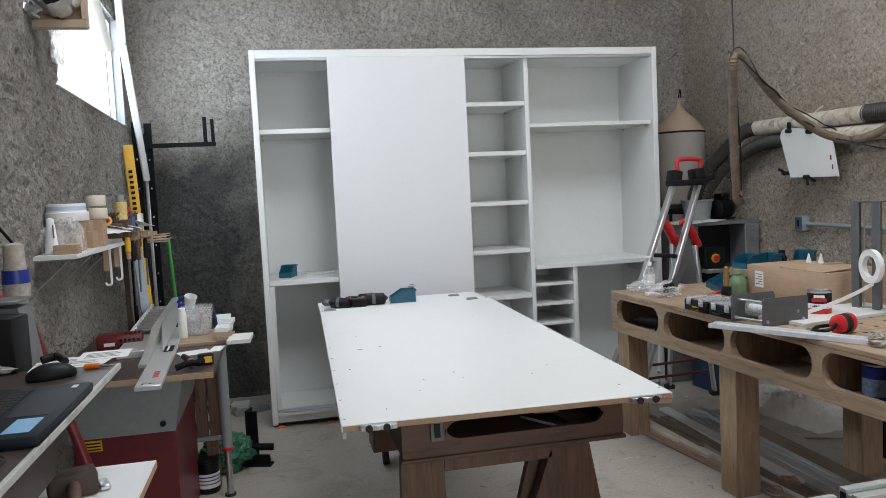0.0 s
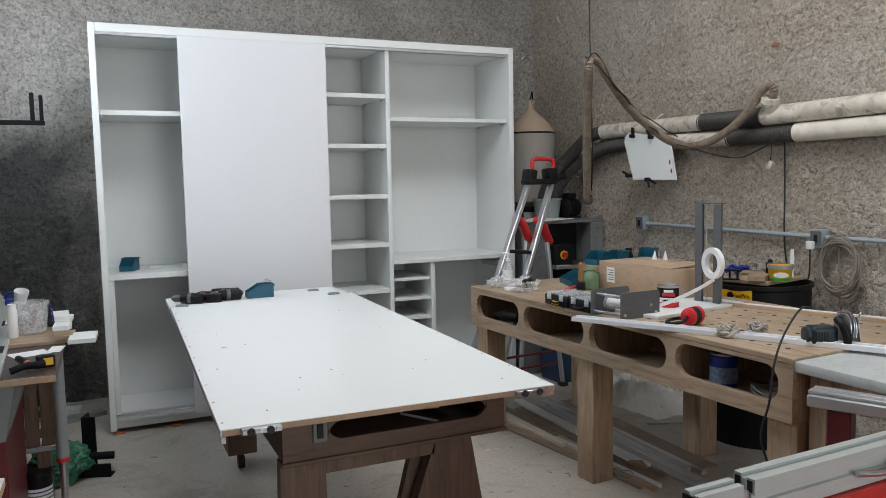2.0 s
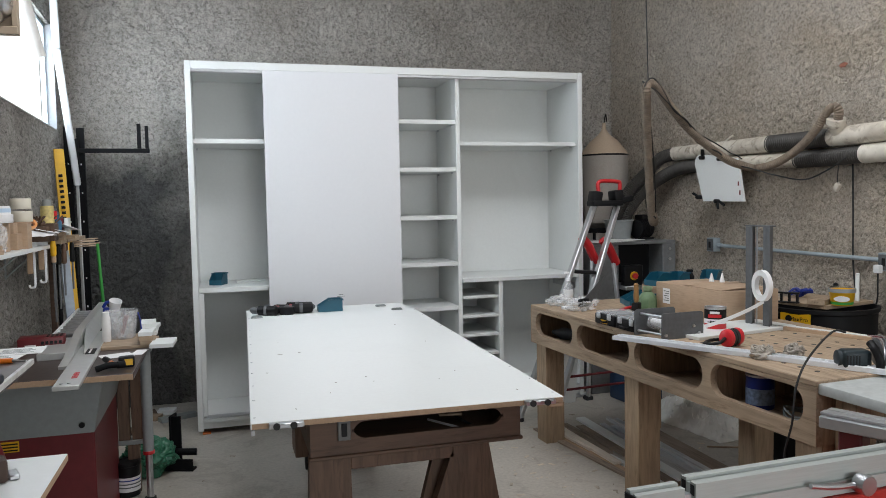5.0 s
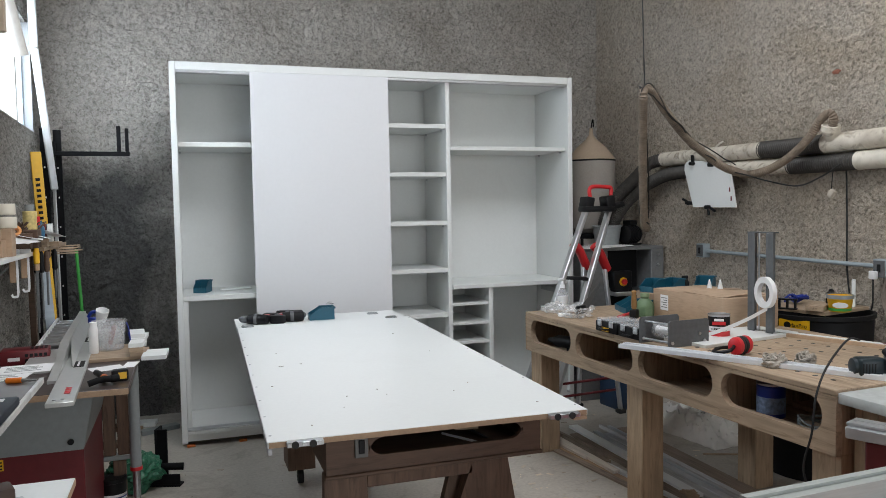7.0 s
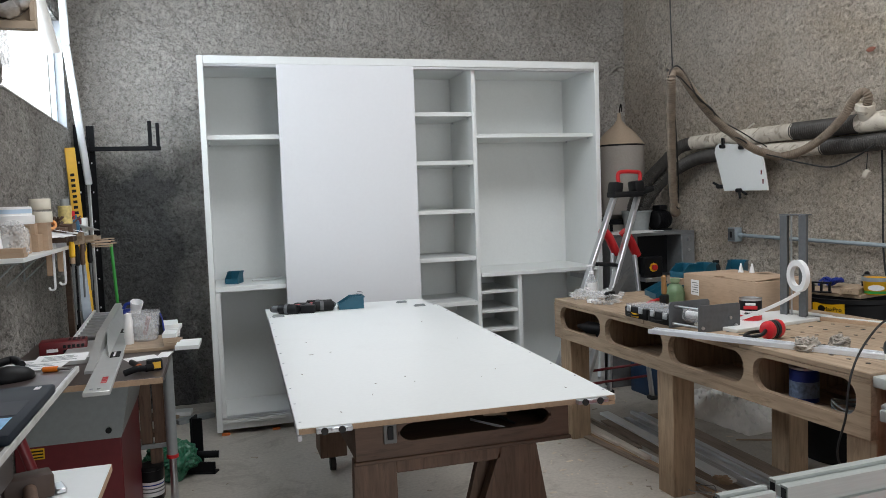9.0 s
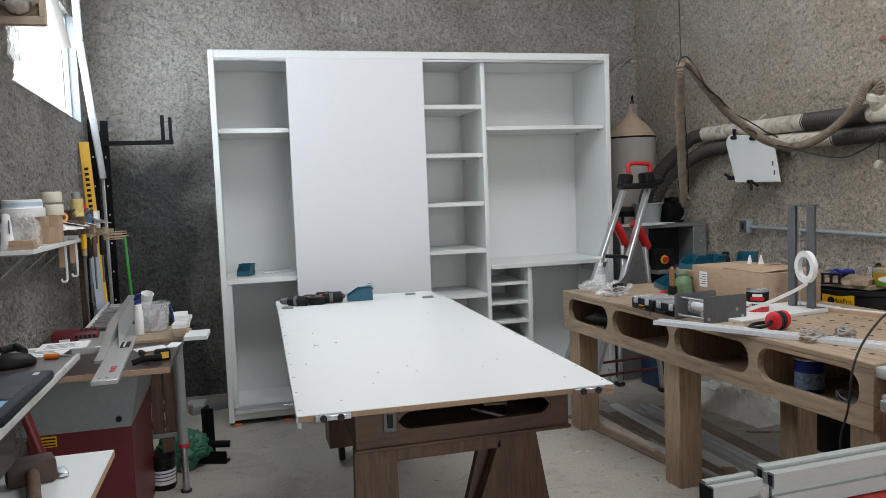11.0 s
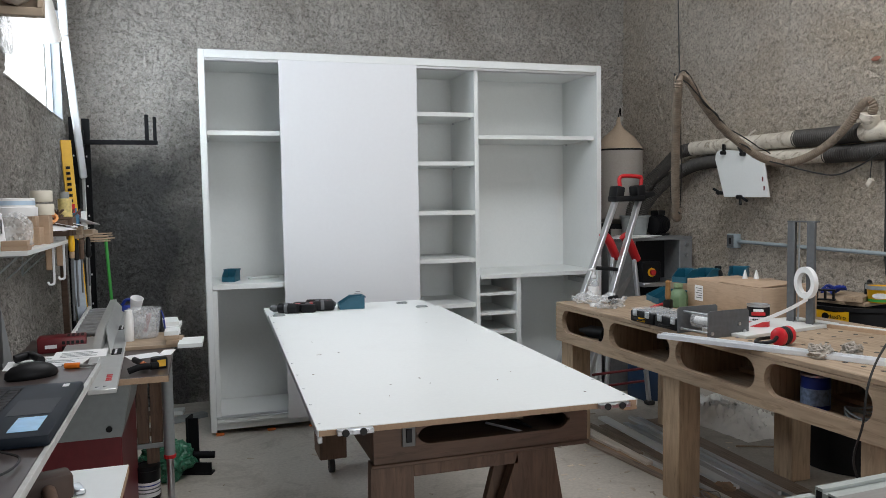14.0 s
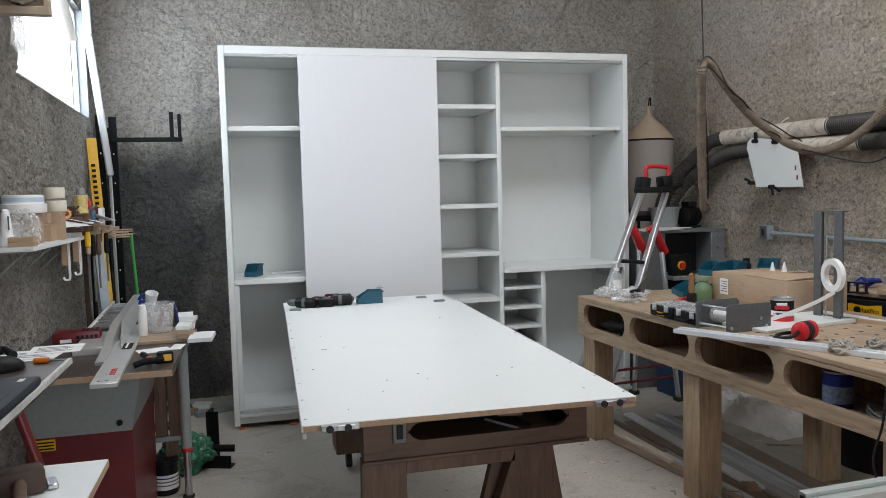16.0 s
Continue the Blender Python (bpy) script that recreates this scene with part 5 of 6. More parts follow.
part("cable_wrap", tube([(2.96, -0.7, 1.36), (2.88, -0.72, 1.44), (2.79, -0.86, 1.66), (2.71, -1.02, 1.85), (2.60, -1.16, 2.02), (2.56, -1.23, 2.14), (2.62, -1.22, 2.185), (2.70, -1.2, 2.12), (2.79, -1.17, 2.01), (2.90, -1.15, 1.945), (3.01, -1.075, 1.835), (3.13, -1.13, 1.765), (3.25, -1.07, 1.705), (3.36, -1.16, 1.66), (3.44, -1.25, 1.62), (3.50, -1.42, 1.585), (3.54, -1.55, 1.63), (3.56, -1.68, 1.70)], 0.0045, 6, 8), RUBBER, hz, "thin black cable wound round it")
pg = thing("hanging_plug", pose(3.575, -1.60, 1.50), "white plug socket hanging on a cord", "plug")
part("plug", moved(box((-0.015, -0.02, -0.03), (0.015, 0.02, 0.03), 0.006, 2), pose(0, 0, 0.035, 35, 0, 0) @ Matrix.Scale(0.8, 4)), PVC, pg)
part("cord", tube([(0, 0, 0.06), (0.0, -0.005, 0.13), (0.01, -0.01, 0.23)], 0.003, 6), RUBBER, pg)

wp = thing("hung_plate", pose(3.505, -0.35, 1.465, 0, 0, -89 + RZ), "white board offcut held to the wall by spring clamps", "board")
part("board", moved(plate([(0.085, 0), (0.50, -0.005), (0.46, 0.18), (0.43, 0.285), (0.14, 0.325), (0.045, 0.335), (0.014, 0.325), (-0.006, 0.30), (-0.010, 0.27)], 0.015), pose(0, 0, 0, 0, 0, 0)), WHITE, wp)
for x, z in ((0.455, 0.04), (0.44, 0.10)):
    part("red_mark", box((x, -0.001, z), (x + 0.012, -0.0002, z + 0.03), 0), MAROON, wp)
for x, z, a in ((0.09, 0.31, 75), (0.28, 0.29, 120), (0.06, 0.03, 150), (0.25, 0.0, -60)):
    c = part("spring_clamp", joined(rod((x, -0.012, z), (x + 0.06 * math.cos(radians(a)), -0.03, z + 0.06 * math.sin(radians(a))), 0.009), rod((x, 0.0, z), (x + 0.06 * math.cos(radians(a + 30)), 0.005, z + 0.06 * math.sin(radians(a + 30))), 0.009), moved(cyl(0.014, 0.05, 12), pose(x, 0.015, z, 90))), BLACK, wp, "black spring clamp")
cd = thing("conduit", pose(0, 0, 0), "grey surface conduit with two socket boxes", "conduit")
CONDUIT = mat("grey_conduit", (0.30, 0.35, 0.38), 0.5, vary=0.1)
V = lambda y: wall_x(y) - 0.028
part("pipe", rod((V(-0.44), -0.44, 1.147), (V(-1.82), -1.82, 1.128), 0.0125, 12), CONDUIT, cd)
part("pipe", rod((V(-1.90), -1.90, 1.127), (V(-4.0), -4.0, 1.12), 0.0125, 12), CONDUIT, cd)
for y, z in ((-0.40, 1.15), (-1.86, 1.12)):
    bx = part("socket_box", box((V(y) - 0.03, y - 0.042, z - 0.05), (V(y) + 0.027, y + 0.042, z + 0.05), 0.005, 2), CONDUIT, cd)
    part("cover", box((V(y) - 0.034, y - 0.036, z - 0.042), (V(y) - 0.0305, y + 0.036, z + 0.042), 0.001), GREYMETAL, bx)
    part("socket", box((V(y) - 0.036, y - 0.012, z - 0.022), (V(y) - 0.0345, y + 0.012, z + 0.022), 0.001), BLACK, bx)
part("cuff", rod((V(-0.45), -0.45, 1.147), (V(-0.48), -0.48, 1.1465), 0.017, 12), CONDUIT, cd)
pk = thing("power_plug", pose(V(-1.84) - 0.05, -1.84, 1.06), "white plug with a dark lead in the socket", "plug")
part("plug", box((-0.015, -0.02, 0), (0.015, 0.02, 0.045), 0.006, 2), PAPER, pk)
part("lead", tube([(0, 0, 0), (0.0, 0.0, -0.07), (0.01, 0.01, -0.14), (0.015, 0.03, -0.2)], 0.005, 6), RUBBER, pk)
cc = thing("coiled_cable", pose(V(-1.98) - 0.005, -2.0, 0.975), "coil of grey-brown extension cable on the wall", "cable")
CABLE = mat("dusty_cable", (0.24, 0.2, 0.165), 0.7, vary=0.2)
for k in range(7):
    a, b = 0.125 - 0.006 * (k % 4), 0.155 - 0.016 * (k % 3)
    part("loop", tube([(-0.006 * k + 0.012 * math.sin(q + k), a * math.cos(q * 0.6283 + 0.2 * k), b * math.sin(q * 0.6283 + 0.2 * k) + 0.006 * k - 0.02) for q in range(11)], 0.0055, 7, 6), CABLE, cc)
part("tail", tube([(0, 0.01, 0.16), (-0.01, 0.01, 0.05), (-0.005, 0.0, -0.1), (0, 0.0, -0.22)], 0.005, 6), CABLE, cc)
solo("wall_cable", tube([(wall_x(-1.60) - 0.015, -1.60, 1.76), (wall_x(-1.6) - 0.02, -1.615, 1.4), (wall_x(-1.6) - 0.02, -1.62, 1.1), (wall_x(-1.65) - 0.03, -1.66, 0.875)], 0.005, 8), RUBBER, pose(0, 0, 0), "black cable running down the rough wall", "cable")
solo("paint_fleck", crumple((0.01, 0.07, 0.03), 2, 2), mat("terracotta", (0.30, 0.12, 0.08), 0.8), pose(3.685, -1.52, 2.23), "reddish splash on the wall render", "mark")

# beside the ladder on the floor
solo("blue_crate", joined(box((0, 0, 0), (0.3, 0.24, 0.25), 0.01, 2), box((-0.01, -0.01, 0.2505), (0.31, 0.25, 0.27), 0.005)), mat("dark_blue_plastic", (0.015, 0.04, 0.09), 0.5, vary=0.15), pose(2.99, -0.28, 0, 0, 0, 5), "dark blue plastic crate on the floor", "crate")
solo("white_scrap", box((0, 0, 0), (0.12, 0.07, 0.018), 0.001), WHITE, pose(2.74, 0.02, 0, 0, 0, 20), "white board scrap by the wardrobe", "scrap")
solo("leaning_panel", box((0, 0, 0), (0.2, 0.018, 0.42), 0.001), WHITE, pose(2.46, -0.10, 0, 8, 0, 2), "white drawer front leaning on the wardrobe", "panel")

# ---- left side: saw table, desk, wall shelf ----
DARKTOP = mat("dark_brown_laminate", (0.055, 0.04, 0.036), 0.4, vary=0.25)
SILVER = mat("silver_anodised", (0.60, 0.61, 0.60), 0.38, 0.55, vary=0.06, grain=20)

ts = thing("table_saw", pose(0, 0, 0), "table saw with a maroon base, grey apron and aluminium fence", "table saw")
part("base", box((-0.76, -1.66, 0), (-0.36, -0.95, 0.548), 0.004), MAROON, ts, "maroon enamelled steel base")
ap = part("apron", moved(plate([(-0.78, 0.549), (-0.355, 0.549), (-0.30, 0.826), (-0.80, 0.826)], 0.74), pose(0, -1.70, 0)), CABGREY, ts, "grey enamelled apron")
part("knob", moved(cyl(0.012, 0.01, 14), pose(-0.40, -1.70, 0.585, 90)), BLACK, ap)
wl = part("warning_label", box((-0.73, -1.6612, 0.485), (-0.65, -1.6602, 0.53), 0), YELLOW, ts, "yellow and black warning label")
for k in range(3):
    part("print_bar", box((-0.725, -1.6622, 0.490 + 0.013 * k), (-0.655, -1.6614, 0.496 + 0.013 * k), 0), BLACK, wl)
part("table_top", box((-0.80, -2.02, 0.827), (-0.155, -1.02, 0.851), 0.003), DARKTOP, ts, "dark worn table board with a pale edge")
part("table_edge", box((-0.78, -2.0235, 0.828), (-0.157, -2.0205, 0.85), 0), MDF, ts)
post = part("support_post", moved(cyl(0.026, 0.575, 20), pose(-0.205, -1.05, 0.25)), CABGREY, ts, "grey tubular support leg")
part("collar", moved(cyl(0.029, 0.018, 20), pose(-0.205, -1.05, 0.235)), RED, post)
part("inner_tube", moved(cyl(0.018, 0.225, 16), pose(-0.205, -1.05, 0.012)), STEEL, post)
part("foot_pad", moved(cyl(0.028, 0.0115, 16), pose(-0.205, -1.05, 0.0)), RUBBER, post)
part("clamp_block", box((-0.235, -1.09, 0.765), (-0.17, -1.02, 0.8265), 0.004), CABGREY, ts)
for x in (-0.36, -0.295):
    part("timber_leg", box((x, -0.93, 0.28), (x + 0.055, -0.89, 0.826), 0.003), LEGWOOD, ts, "rough brown timber leg")
part("cross_rail", box((-0.37, -0.935, 0.255), (-0.21, -0.885, 0.279), 0.002), CABGREY, ts)
part("timber_foot", box((-0.32, -0.93, 0.0), (-0.26, -0.89, 0.2545), 0.003), LEGWOOD, ts)

fn = thing("saw_fence", pose(-0.40, -2.24, 0.8515, 0, 0, 2.8), "long silver aluminium saw fence with scale windows", "fence")
part("low_profile", box((0.0, 0, 0), (0.088, 2.05, 0.016), 0.002), SILVER, fn)
part("tall_profile", moved(plate([(0.40, 0.0), (2.08, 0.0), (2.08, 0.075), (0.95, 0.075), (0.55, 0.02), (0.40, 0.012)], 0.034), pose(-0.0005, 0, 0, 0, 0, 90)), SILVER, fn)
part("sloped_face", moved(plate([(0.0, 0.0), (1.42, 0.0), (1.42, 0.062), (0.42, 0.062), (0.0, 0.004)], 0.004), pose(0.036, 0.63, 0.0168, 0, -38, 0) @ pose(0.004, 0, 0, 0, 0, 90)), SILVER, fn)
for y in (0.62, 1.28):
    w = part("scale_window", box((0.04, y, 0.0165), (0.078, y + 0.13, 0.0185), 0.001), BLACK, fn, "dark scale window")
    part("scale_strip", box((0.052, y + 0.01, 0.0188), (0.06, y + 0.12, 0.0194), 0), PAPER, w)
for k in range(4):
    part("red_print", box((0.046, 0.13 + 0.028 * k, 0.0163), (0.066, 0.15 + 0.028 * k, 0.0168), 0), RED, fn)
for x in (0.025, 0.05):
    part("screw", moved(cyl(0.006, 0.003, 10), pose(x, 0.04, 0.016)), STEEL, fn)
rc = thing("roller_conveyor", pose(-0.60, -1.20, 0.851, 0, 0, 3), "white roller outfeed with steel rollers", "roller stand")
for x in (0.0, 0.12):
    part("side_rail", box((x, 0, 0.0), (x + 0.016, 1.0, 0.05), 0.002), WHITE, rc)
for k in range(9):
    part("roller", moved(cyl(0.014, 0.102, 14), pose(0.017, 0.08 + 0.1 * k, 0.034, 0, 90, 0)), STEEL, rc)
part("bed", box((0.0, -0.42, 0.0), (0.136, -0.001, 0.03), 0.002), SILVER, rc)

rbx = thing("red_tool_box", pose(-0.70, -1.40, 0.8515, 0, 0, 6), "dark red vented charger box", "charger")
part("case", box((0, 0, 0), (0.19, 0.11, 0.064), 0.006, 2), MAROON, rbx)
for k in range(4):
    part("vent", box((0.115 + 0.018 * k, 0.02, 0.0642), (0.126 + 0.018 * k, 0.09, 0.0652), 0), BLACK, rbx)
for k in range(5):
    for q in range(2):
        part("vent", box((0.095 + 0.018 * k, -0.0014, 0.012 + 0.022 * q), (0.107 + 0.018 * k, -0.0003, 0.026 + 0.022 * q), 0), BLACK, rbx)
part("badge", box((0.03, -0.0012, 0.02), (0.075, -0.0004, 0.035), 0), PAPER, rbx)

bk = thing("clear_bucket", pose(-0.285, -1.22, 0.866), "clear plastic bucket holding bags and small parts", "bucket")
part("bucket", lathe([(0.055, 0), (0.06, 0.004), (0.072, 0.125), (0.076, 0.126), (0.076, 0.135), (0.069, 0.135), (0.057, 0.008), (0.0, 0.008)], 28), CLEAR, bk)
part("contents", moved(crumple((0.095, 0.095, 0.10), 8, 4, 0.5), pose(0, 0, 0.01)), CLEARBAG, bk, "crumpled bag of fittings")
part("wooden_insert", moved(box((-0.01, -0.04, 0), (0.01, 0.03, 0.09), 0.002), pose(0.0, 0, 0.02, 0, 15, 0)), MAROON, bk)
part("bail_handle", tube([(0.074, 0.0, 0.12), (0.085, -0.03, 0.09), (0.09, -0.035, 0.04), (0.08, 0.02, 0.07)], 0.003, 6), BLUE, bk)
solo("white_bottle", lathe([(0.018, 0), (0.02, 0.003), (0.02, 0.11), (0.016, 0.125), (0.016, 0.14)], 18), PAPER, pose(-0.345, -1.30, 0.866), "white cylindrical bottle beside the bucket", "bottle")
solo("white_cup", lathe([(0.022, 0), (0.03, 0.06), (0.028, 0.06), (0.02, 0.004), (0.0, 0.004)], 18), PAPER, pose(-0.33, -1.12, 0.985, 20, 12, 0), "white plastic cup on the bucket", "cup")
solo("blue_clamp", joined(box((-0.03, -0.02, 0), (0.03, 0.02, 0.03), 0.006), tube([(-0.03, 0, 0.03), (-0.01, 0, 0.055), (0.03, 0, 0.05)], 0.008, 8)), BLUE, pose(-0.37, -0.98, 0.96), "small blue plastic clamp", "clamp")
solo("plywood_offcut", box((0, 0, 0), (0.23, 0.36, 0.014), 0.001), PLY, pose(-0.36, -1.46, 0.8515, 0, 0, 2), "plywood offcut lying on the saw table", "board")
for k, (x, y, z, w, l, a, mt) in enumerate(((-0.185, -1.46, 0.866, 0.065, 0.13, -4, PLY), (-0.19, -1.455, 0.885, 0.06, 0.12, 3, PLY), (-0.192, -1.45, 0.904, 0.06, 0.11, -2, WHITE), (-0.20, -1.20, 0.866, 0.07, 0.2, 2, WHITE), (-0.20, -1.19, 0.885, 0.065, 0.18, -3, WHITE), (-0.205, -1.18, 0.904, 0.07, 0.17, 4, WHITE))):
    solo("board_block", box((0, 0, 0), (w, l, 0.0185), 0.001), mt, pose(x, y, z, 0, 0, a), "small white-faced board offcut in a stack", "offcut", "stacked offcuts on the saw")
solo("white_plate", box((0, 0, 0), (0.10, 0.17, 0.018), 0.001), WHITE, pose(-0.135, -1.57, 0.866, 0, 0, -3), "white melamine offcut overhanging the table edge", "offcut")
hm = thing("claw_hammer", pose(-0.25, -1.92, 0.8515, 0, 0, 25), "claw hammer with an orange and black handle", "hammer")
part("head", joined(tube([(-0.065, -0.03, 0.016), (-0.02, -0.035, 0.026), (0.02, -0.03, 0.022)], 0.012, 10), moved(cyl(0.014, 0.03, 14), pose(0.015, -0.031, 0.022, 0, 90, 0))), BLACKMETAL, hm)
part("handle", tube([(0.0, -0.02, 0.022), (0.02, 0.05, 0.018), (0.03, 0.16, 0.016)], 0.012, 10), BLACK, hm)
part("orange_band", tube([(0.004, -0.005, 0.022), (0.012, 0.03, 0.02)], 0.0128, 10), mat("orange_rubber", (0.6, 0.16, 0.04), 0.6), hm)
tm = thing("tape_measure", pose(-0.195, -1.88, 0.8515, 0, 0, 10), "black and yellow tape measure", "tape measure")
part("case", box((-0.03, -0.018, 0), (0.03, 0.018, 0.045), 0.008, 2), BLACK, tm)
part("face", box((-0.008, -0.0195, 0.01), (0.022, -0.0185, 0.035), 0), YELLOW, tm)
for k, (x, y, a, w, l) in enumerate(((-0.31, -1.68, 20, 0.13, 0.1), (-0.21, -1.62, -8, 0.05, 0.12))):
    solo("note_paper", box((0, 0, 0), (w, l, 0.0006), 0), PAPER, pose(x, y, 0.852, 0, 0, a), "printed sheet lying on the saw table", "paper", "papers on the saw")

# paint can, green bag and iron brackets on the floor
pc = thing("black_paint_can", pose(-0.32, -0.95, 0), "black plastic paint can with a white label", "can")
part("can", lathe([(0.055, 0), (0.058, 0.004), (0.06, 0.165), (0.056, 0.17)], 28), BLACK, pc)
part("lid", moved(lathe([(0.061, 0.16), (0.064, 0.162), (0.064, 0.18), (0.055, 0.182), (0.05, 0.176), (0.0, 0.176)], 28), pose(0, 0, 0.0002)), BLACK, pc)
part("label", lathe([(0.0596, 0.03), (0.0604, 0.105)], 28, False), PAPER, pc, "white paper label")
for k in range(3):
    part("print_bar", lathe([(0.0612, 0.05 + 0.018 * k), (0.0612, 0.056 + 0.018 * k)], 28, False), BLUE if k == 2 else GREYMETAL, pc)
solo("green_bag", crumple((0.30, 0.24, 0.24), 12, 5, 0.22), mat("green_plastic_film", (0.02, 0.12, 0.065), 0.35, vary=0.15), pose(-0.24, -0.68, 0), "crumpled green plastic bag on the floor", "bag")
ib = thing("iron_bracket", pose(-0.14, -0.56, 0, 0, 0, -20), "heavy black steel angle bracket standing on the floor", "bracket")
part("upright", joined(box((0.0, 0.0, 0.0), (0.012, 0.09, 0.29), 0.002), box((0.0125, 0.0, 0.0), (0.07, 0.012, 0.29), 0.002)), BLACKMETAL, ib)
part("foot", joined(box((0.0, -0.09, 0.0), (0.17, -0.03, 0.012), 0.002), box((0.0, -0.09, 0.0125), (0.17, -0.08, 0.07), 0.002)), BLACKMETAL, ib)
part("arm", tube([(-0.05, 0.02, 0.075), (0.05, -0.02, 0.09), (0.16, 0.0, 0.085)], 0.02, 10), BLACKMETAL, ib)
for x, y, a, w, l, mt in ((-0.45, 0.55, 12, 0.16, 0.12, DARKWOOD), (-0.42, 0.50, -20, 0.14, 0.1, PLY), (-0.25, 0.38, 25, 0.26, 0.07, CABGREY), (-0.5, 0.15, 5, 0.2, 0.1, DARKWOOD), (-0.30, 0.62, -8, 0.12, 0.1, WHITE)):
    solo("floor_offcut", box((0, 0, 0), (w, l, 0.03), 0.002), mt, pose(x, y, 0, 0, 0, a), "scrap of board lying on the concrete", "offcut", "scraps by the wall")

# ---- desk with the laptop ----
DZ = 1.138
dk = thing("high_desk", pose(0, 0, 0), "high dark desk with a white edge band", "desk")
part("desktop", moved(plate([(-0.68, 0), (-0.2525, 0), (-0.2525, 0.0225), (-0.68, 0.0225)], 1.24), pose(0, -4.42, DZ - 0.0225)), DARKTOP, dk, "dark brown laminate top")
part("edge_band", box((-0.2522, -4.42, DZ - 0.012), (-0.244, -3.18, DZ + 0.0008), 0.001), mat("grubby_edge_band", (0.52, 0.52, 0.50), 0.45, vary=0.12, big=5, blotch=0.3), dk, "grubby pale edge band")
part("drawer_box", box((-0.66, -4.2, DZ - 0.2), (-0.36, -3.3, DZ - 0.023), 0.004), DARKTOP, dk)
for y in (-4.3, -3.25):
    part("leg", box((-0.62, y, 0), (-0.57, y + 0.05, DZ - 0.0235 if y < -4 else DZ - 0.0235), 0.003), BLACKMETAL, dk)
part("red_strut", rod((-0.70, -2.3, 1.165), (-0.50, -2.3, 0.45), 0.017, 12), MAROON, dk, "dark red steel strut")
lp = thing("laptop", pose(-0.245, -3.43, DZ, 0, 0, -90), "open dark blue-black laptop with a chiclet keyboard", "laptop")
LAP = mat("dark_slate_plastic", (0.007, 0.012, 0.020), 0.5, vary=0.12, spec=0.22)
KEY = mat("matt_black_keys", (0.006, 0.006, 0.007), 0.6, vary=0.2)
base = part("base", box((0, -0.235, 0), (0.345, 0, 0.018), 0.005, 2), LAP, lp)
for r in range(6):
    for c in range(14):
        part("key", box((0.030 + 0.0205 * c, -0.095 - 0.0195 * (r + 1) + 0.002, 0.0182), (0.048 + 0.0205 * c, -0.095 - 0.0195 * r, 0.0202), 0.0006), KEY, base)
part("touchpad", box((0.125, -0.082, 0.0182), (0.225, -0.018, 0.0188), 0), mat("touchpad_grey", (0.02, 0.023, 0.032), 0.55), base, "smooth grey touchpad")
part("sticker", box((0.24, -0.06, 0.0182), (0.32, -0.02, 0.0187), 0), mat("light_blue_sticker", (0.25, 0.5, 0.75), 0.35, vary=0.2), base, "light blue sticker")
part("small_sticker", box((0.02, -0.03, 0.0182), (0.042, -0.02, 0.0187), 0), PAPER, base)
part("screen_lid", moved(box((0, 0, 0), (0.345, 0.008, 0.22), 0.003), pose(0, -0.232, 0.019, 18, 0, 0)), LAP, lp, "raised dark screen lid")
solo("computer_mouse", moved(lathe([(0.024, 0), (0.026, 0.004), (0.025, 0.014), (0.019, 0.024), (0.010, 0.030), (0.002, 0.032)], 28), Matrix.Diagonal((1.05, 1.9, 1.0, 1))), BLACK, pose(-0.36, -3.28, DZ, 0, 0, -65), "black wireless computer mouse", "mouse")
pn = thing("pen", pose(-0.31, -3.215, DZ, 0, 0, -8), "orange and white pen", "pen")
part("barrel", rod((0, 0, 0.006), (0.03, 0.0, 0.006), 0.006, 10), mat("orange_plastic", (0.8, 0.2, 0.02), 0.4), pn)
part("tip", rod((0.0302, 0, 0.006), (0.06, 0.0, 0.004), 0.004, 10, 0.0015), STEEL, pn)
for k, (x, y, a) in enumerate(((-0.44, -3.20, 5), (-0.40, -3.17, -6), (-0.36, -3.13, 3))):
    ppr = solo("desk_paper", box((0, 0, 0), (0.11, 0.1, 0.001), 0), PAPER, pose(x + 0.01, y, DZ + 0.0005 + 0.0012 * k, 0, 0, a), "printed white paper sheet on the desk", "paper", "papers on the desk")
    for j in range(4):
        part("print_bar", box((0.015, 0.02 + 0.016 * j, 0.0012), (0.09 - 0.01 * (j % 2), 0.026 + 0.016 * j, 0.0016), 0), CABGREY, ppr)
solo("headset", tube([(0, 0, 0.012), (0.022, 0.022, 0.016), (0.045, 0.0, 0.016), (0.065, -0.02, 0.012)], 0.009, 10), BLACK, pose(-0.42, -3.13, DZ, 0, 0, -15), "black headset lying on the papers", "headset")
solo("folded_cloth", crumple((0.12, 0.1, 0.035), 15, 4, 0.4), mat("grey_cloth", (0.42, 0.42, 0.43), 0.9), pose(-0.53, -3.20, DZ), "crumpled pale grey cloth", "cloth")
solo("black_case", box((0, 0, 0), (0.15, 0.09, 0.12), 0.005, 2), BLACK, pose(-0.60, -3.19, DZ, 0, 0, -4), "black tool case on the desk", "case")
solo("usb_cable", tube([(0.0, 0, 0.006), (0.04, -0.05, 0.006), (0.02, -0.12, 0.006), (-0.08, -0.14, 0.006)], 0.0018, 6), RUBBER, pose(-0.31, -3.79, DZ), "thin black cable at the laptop", "cable")
solo("note_sheet", box((0, 0, 0), (0.10, 0.09, 0.001), 0), PAPER, pose(-0.40, -3.92, DZ + 0.0006, 0, 0, 12), "white note sheet on the desk", "paper")
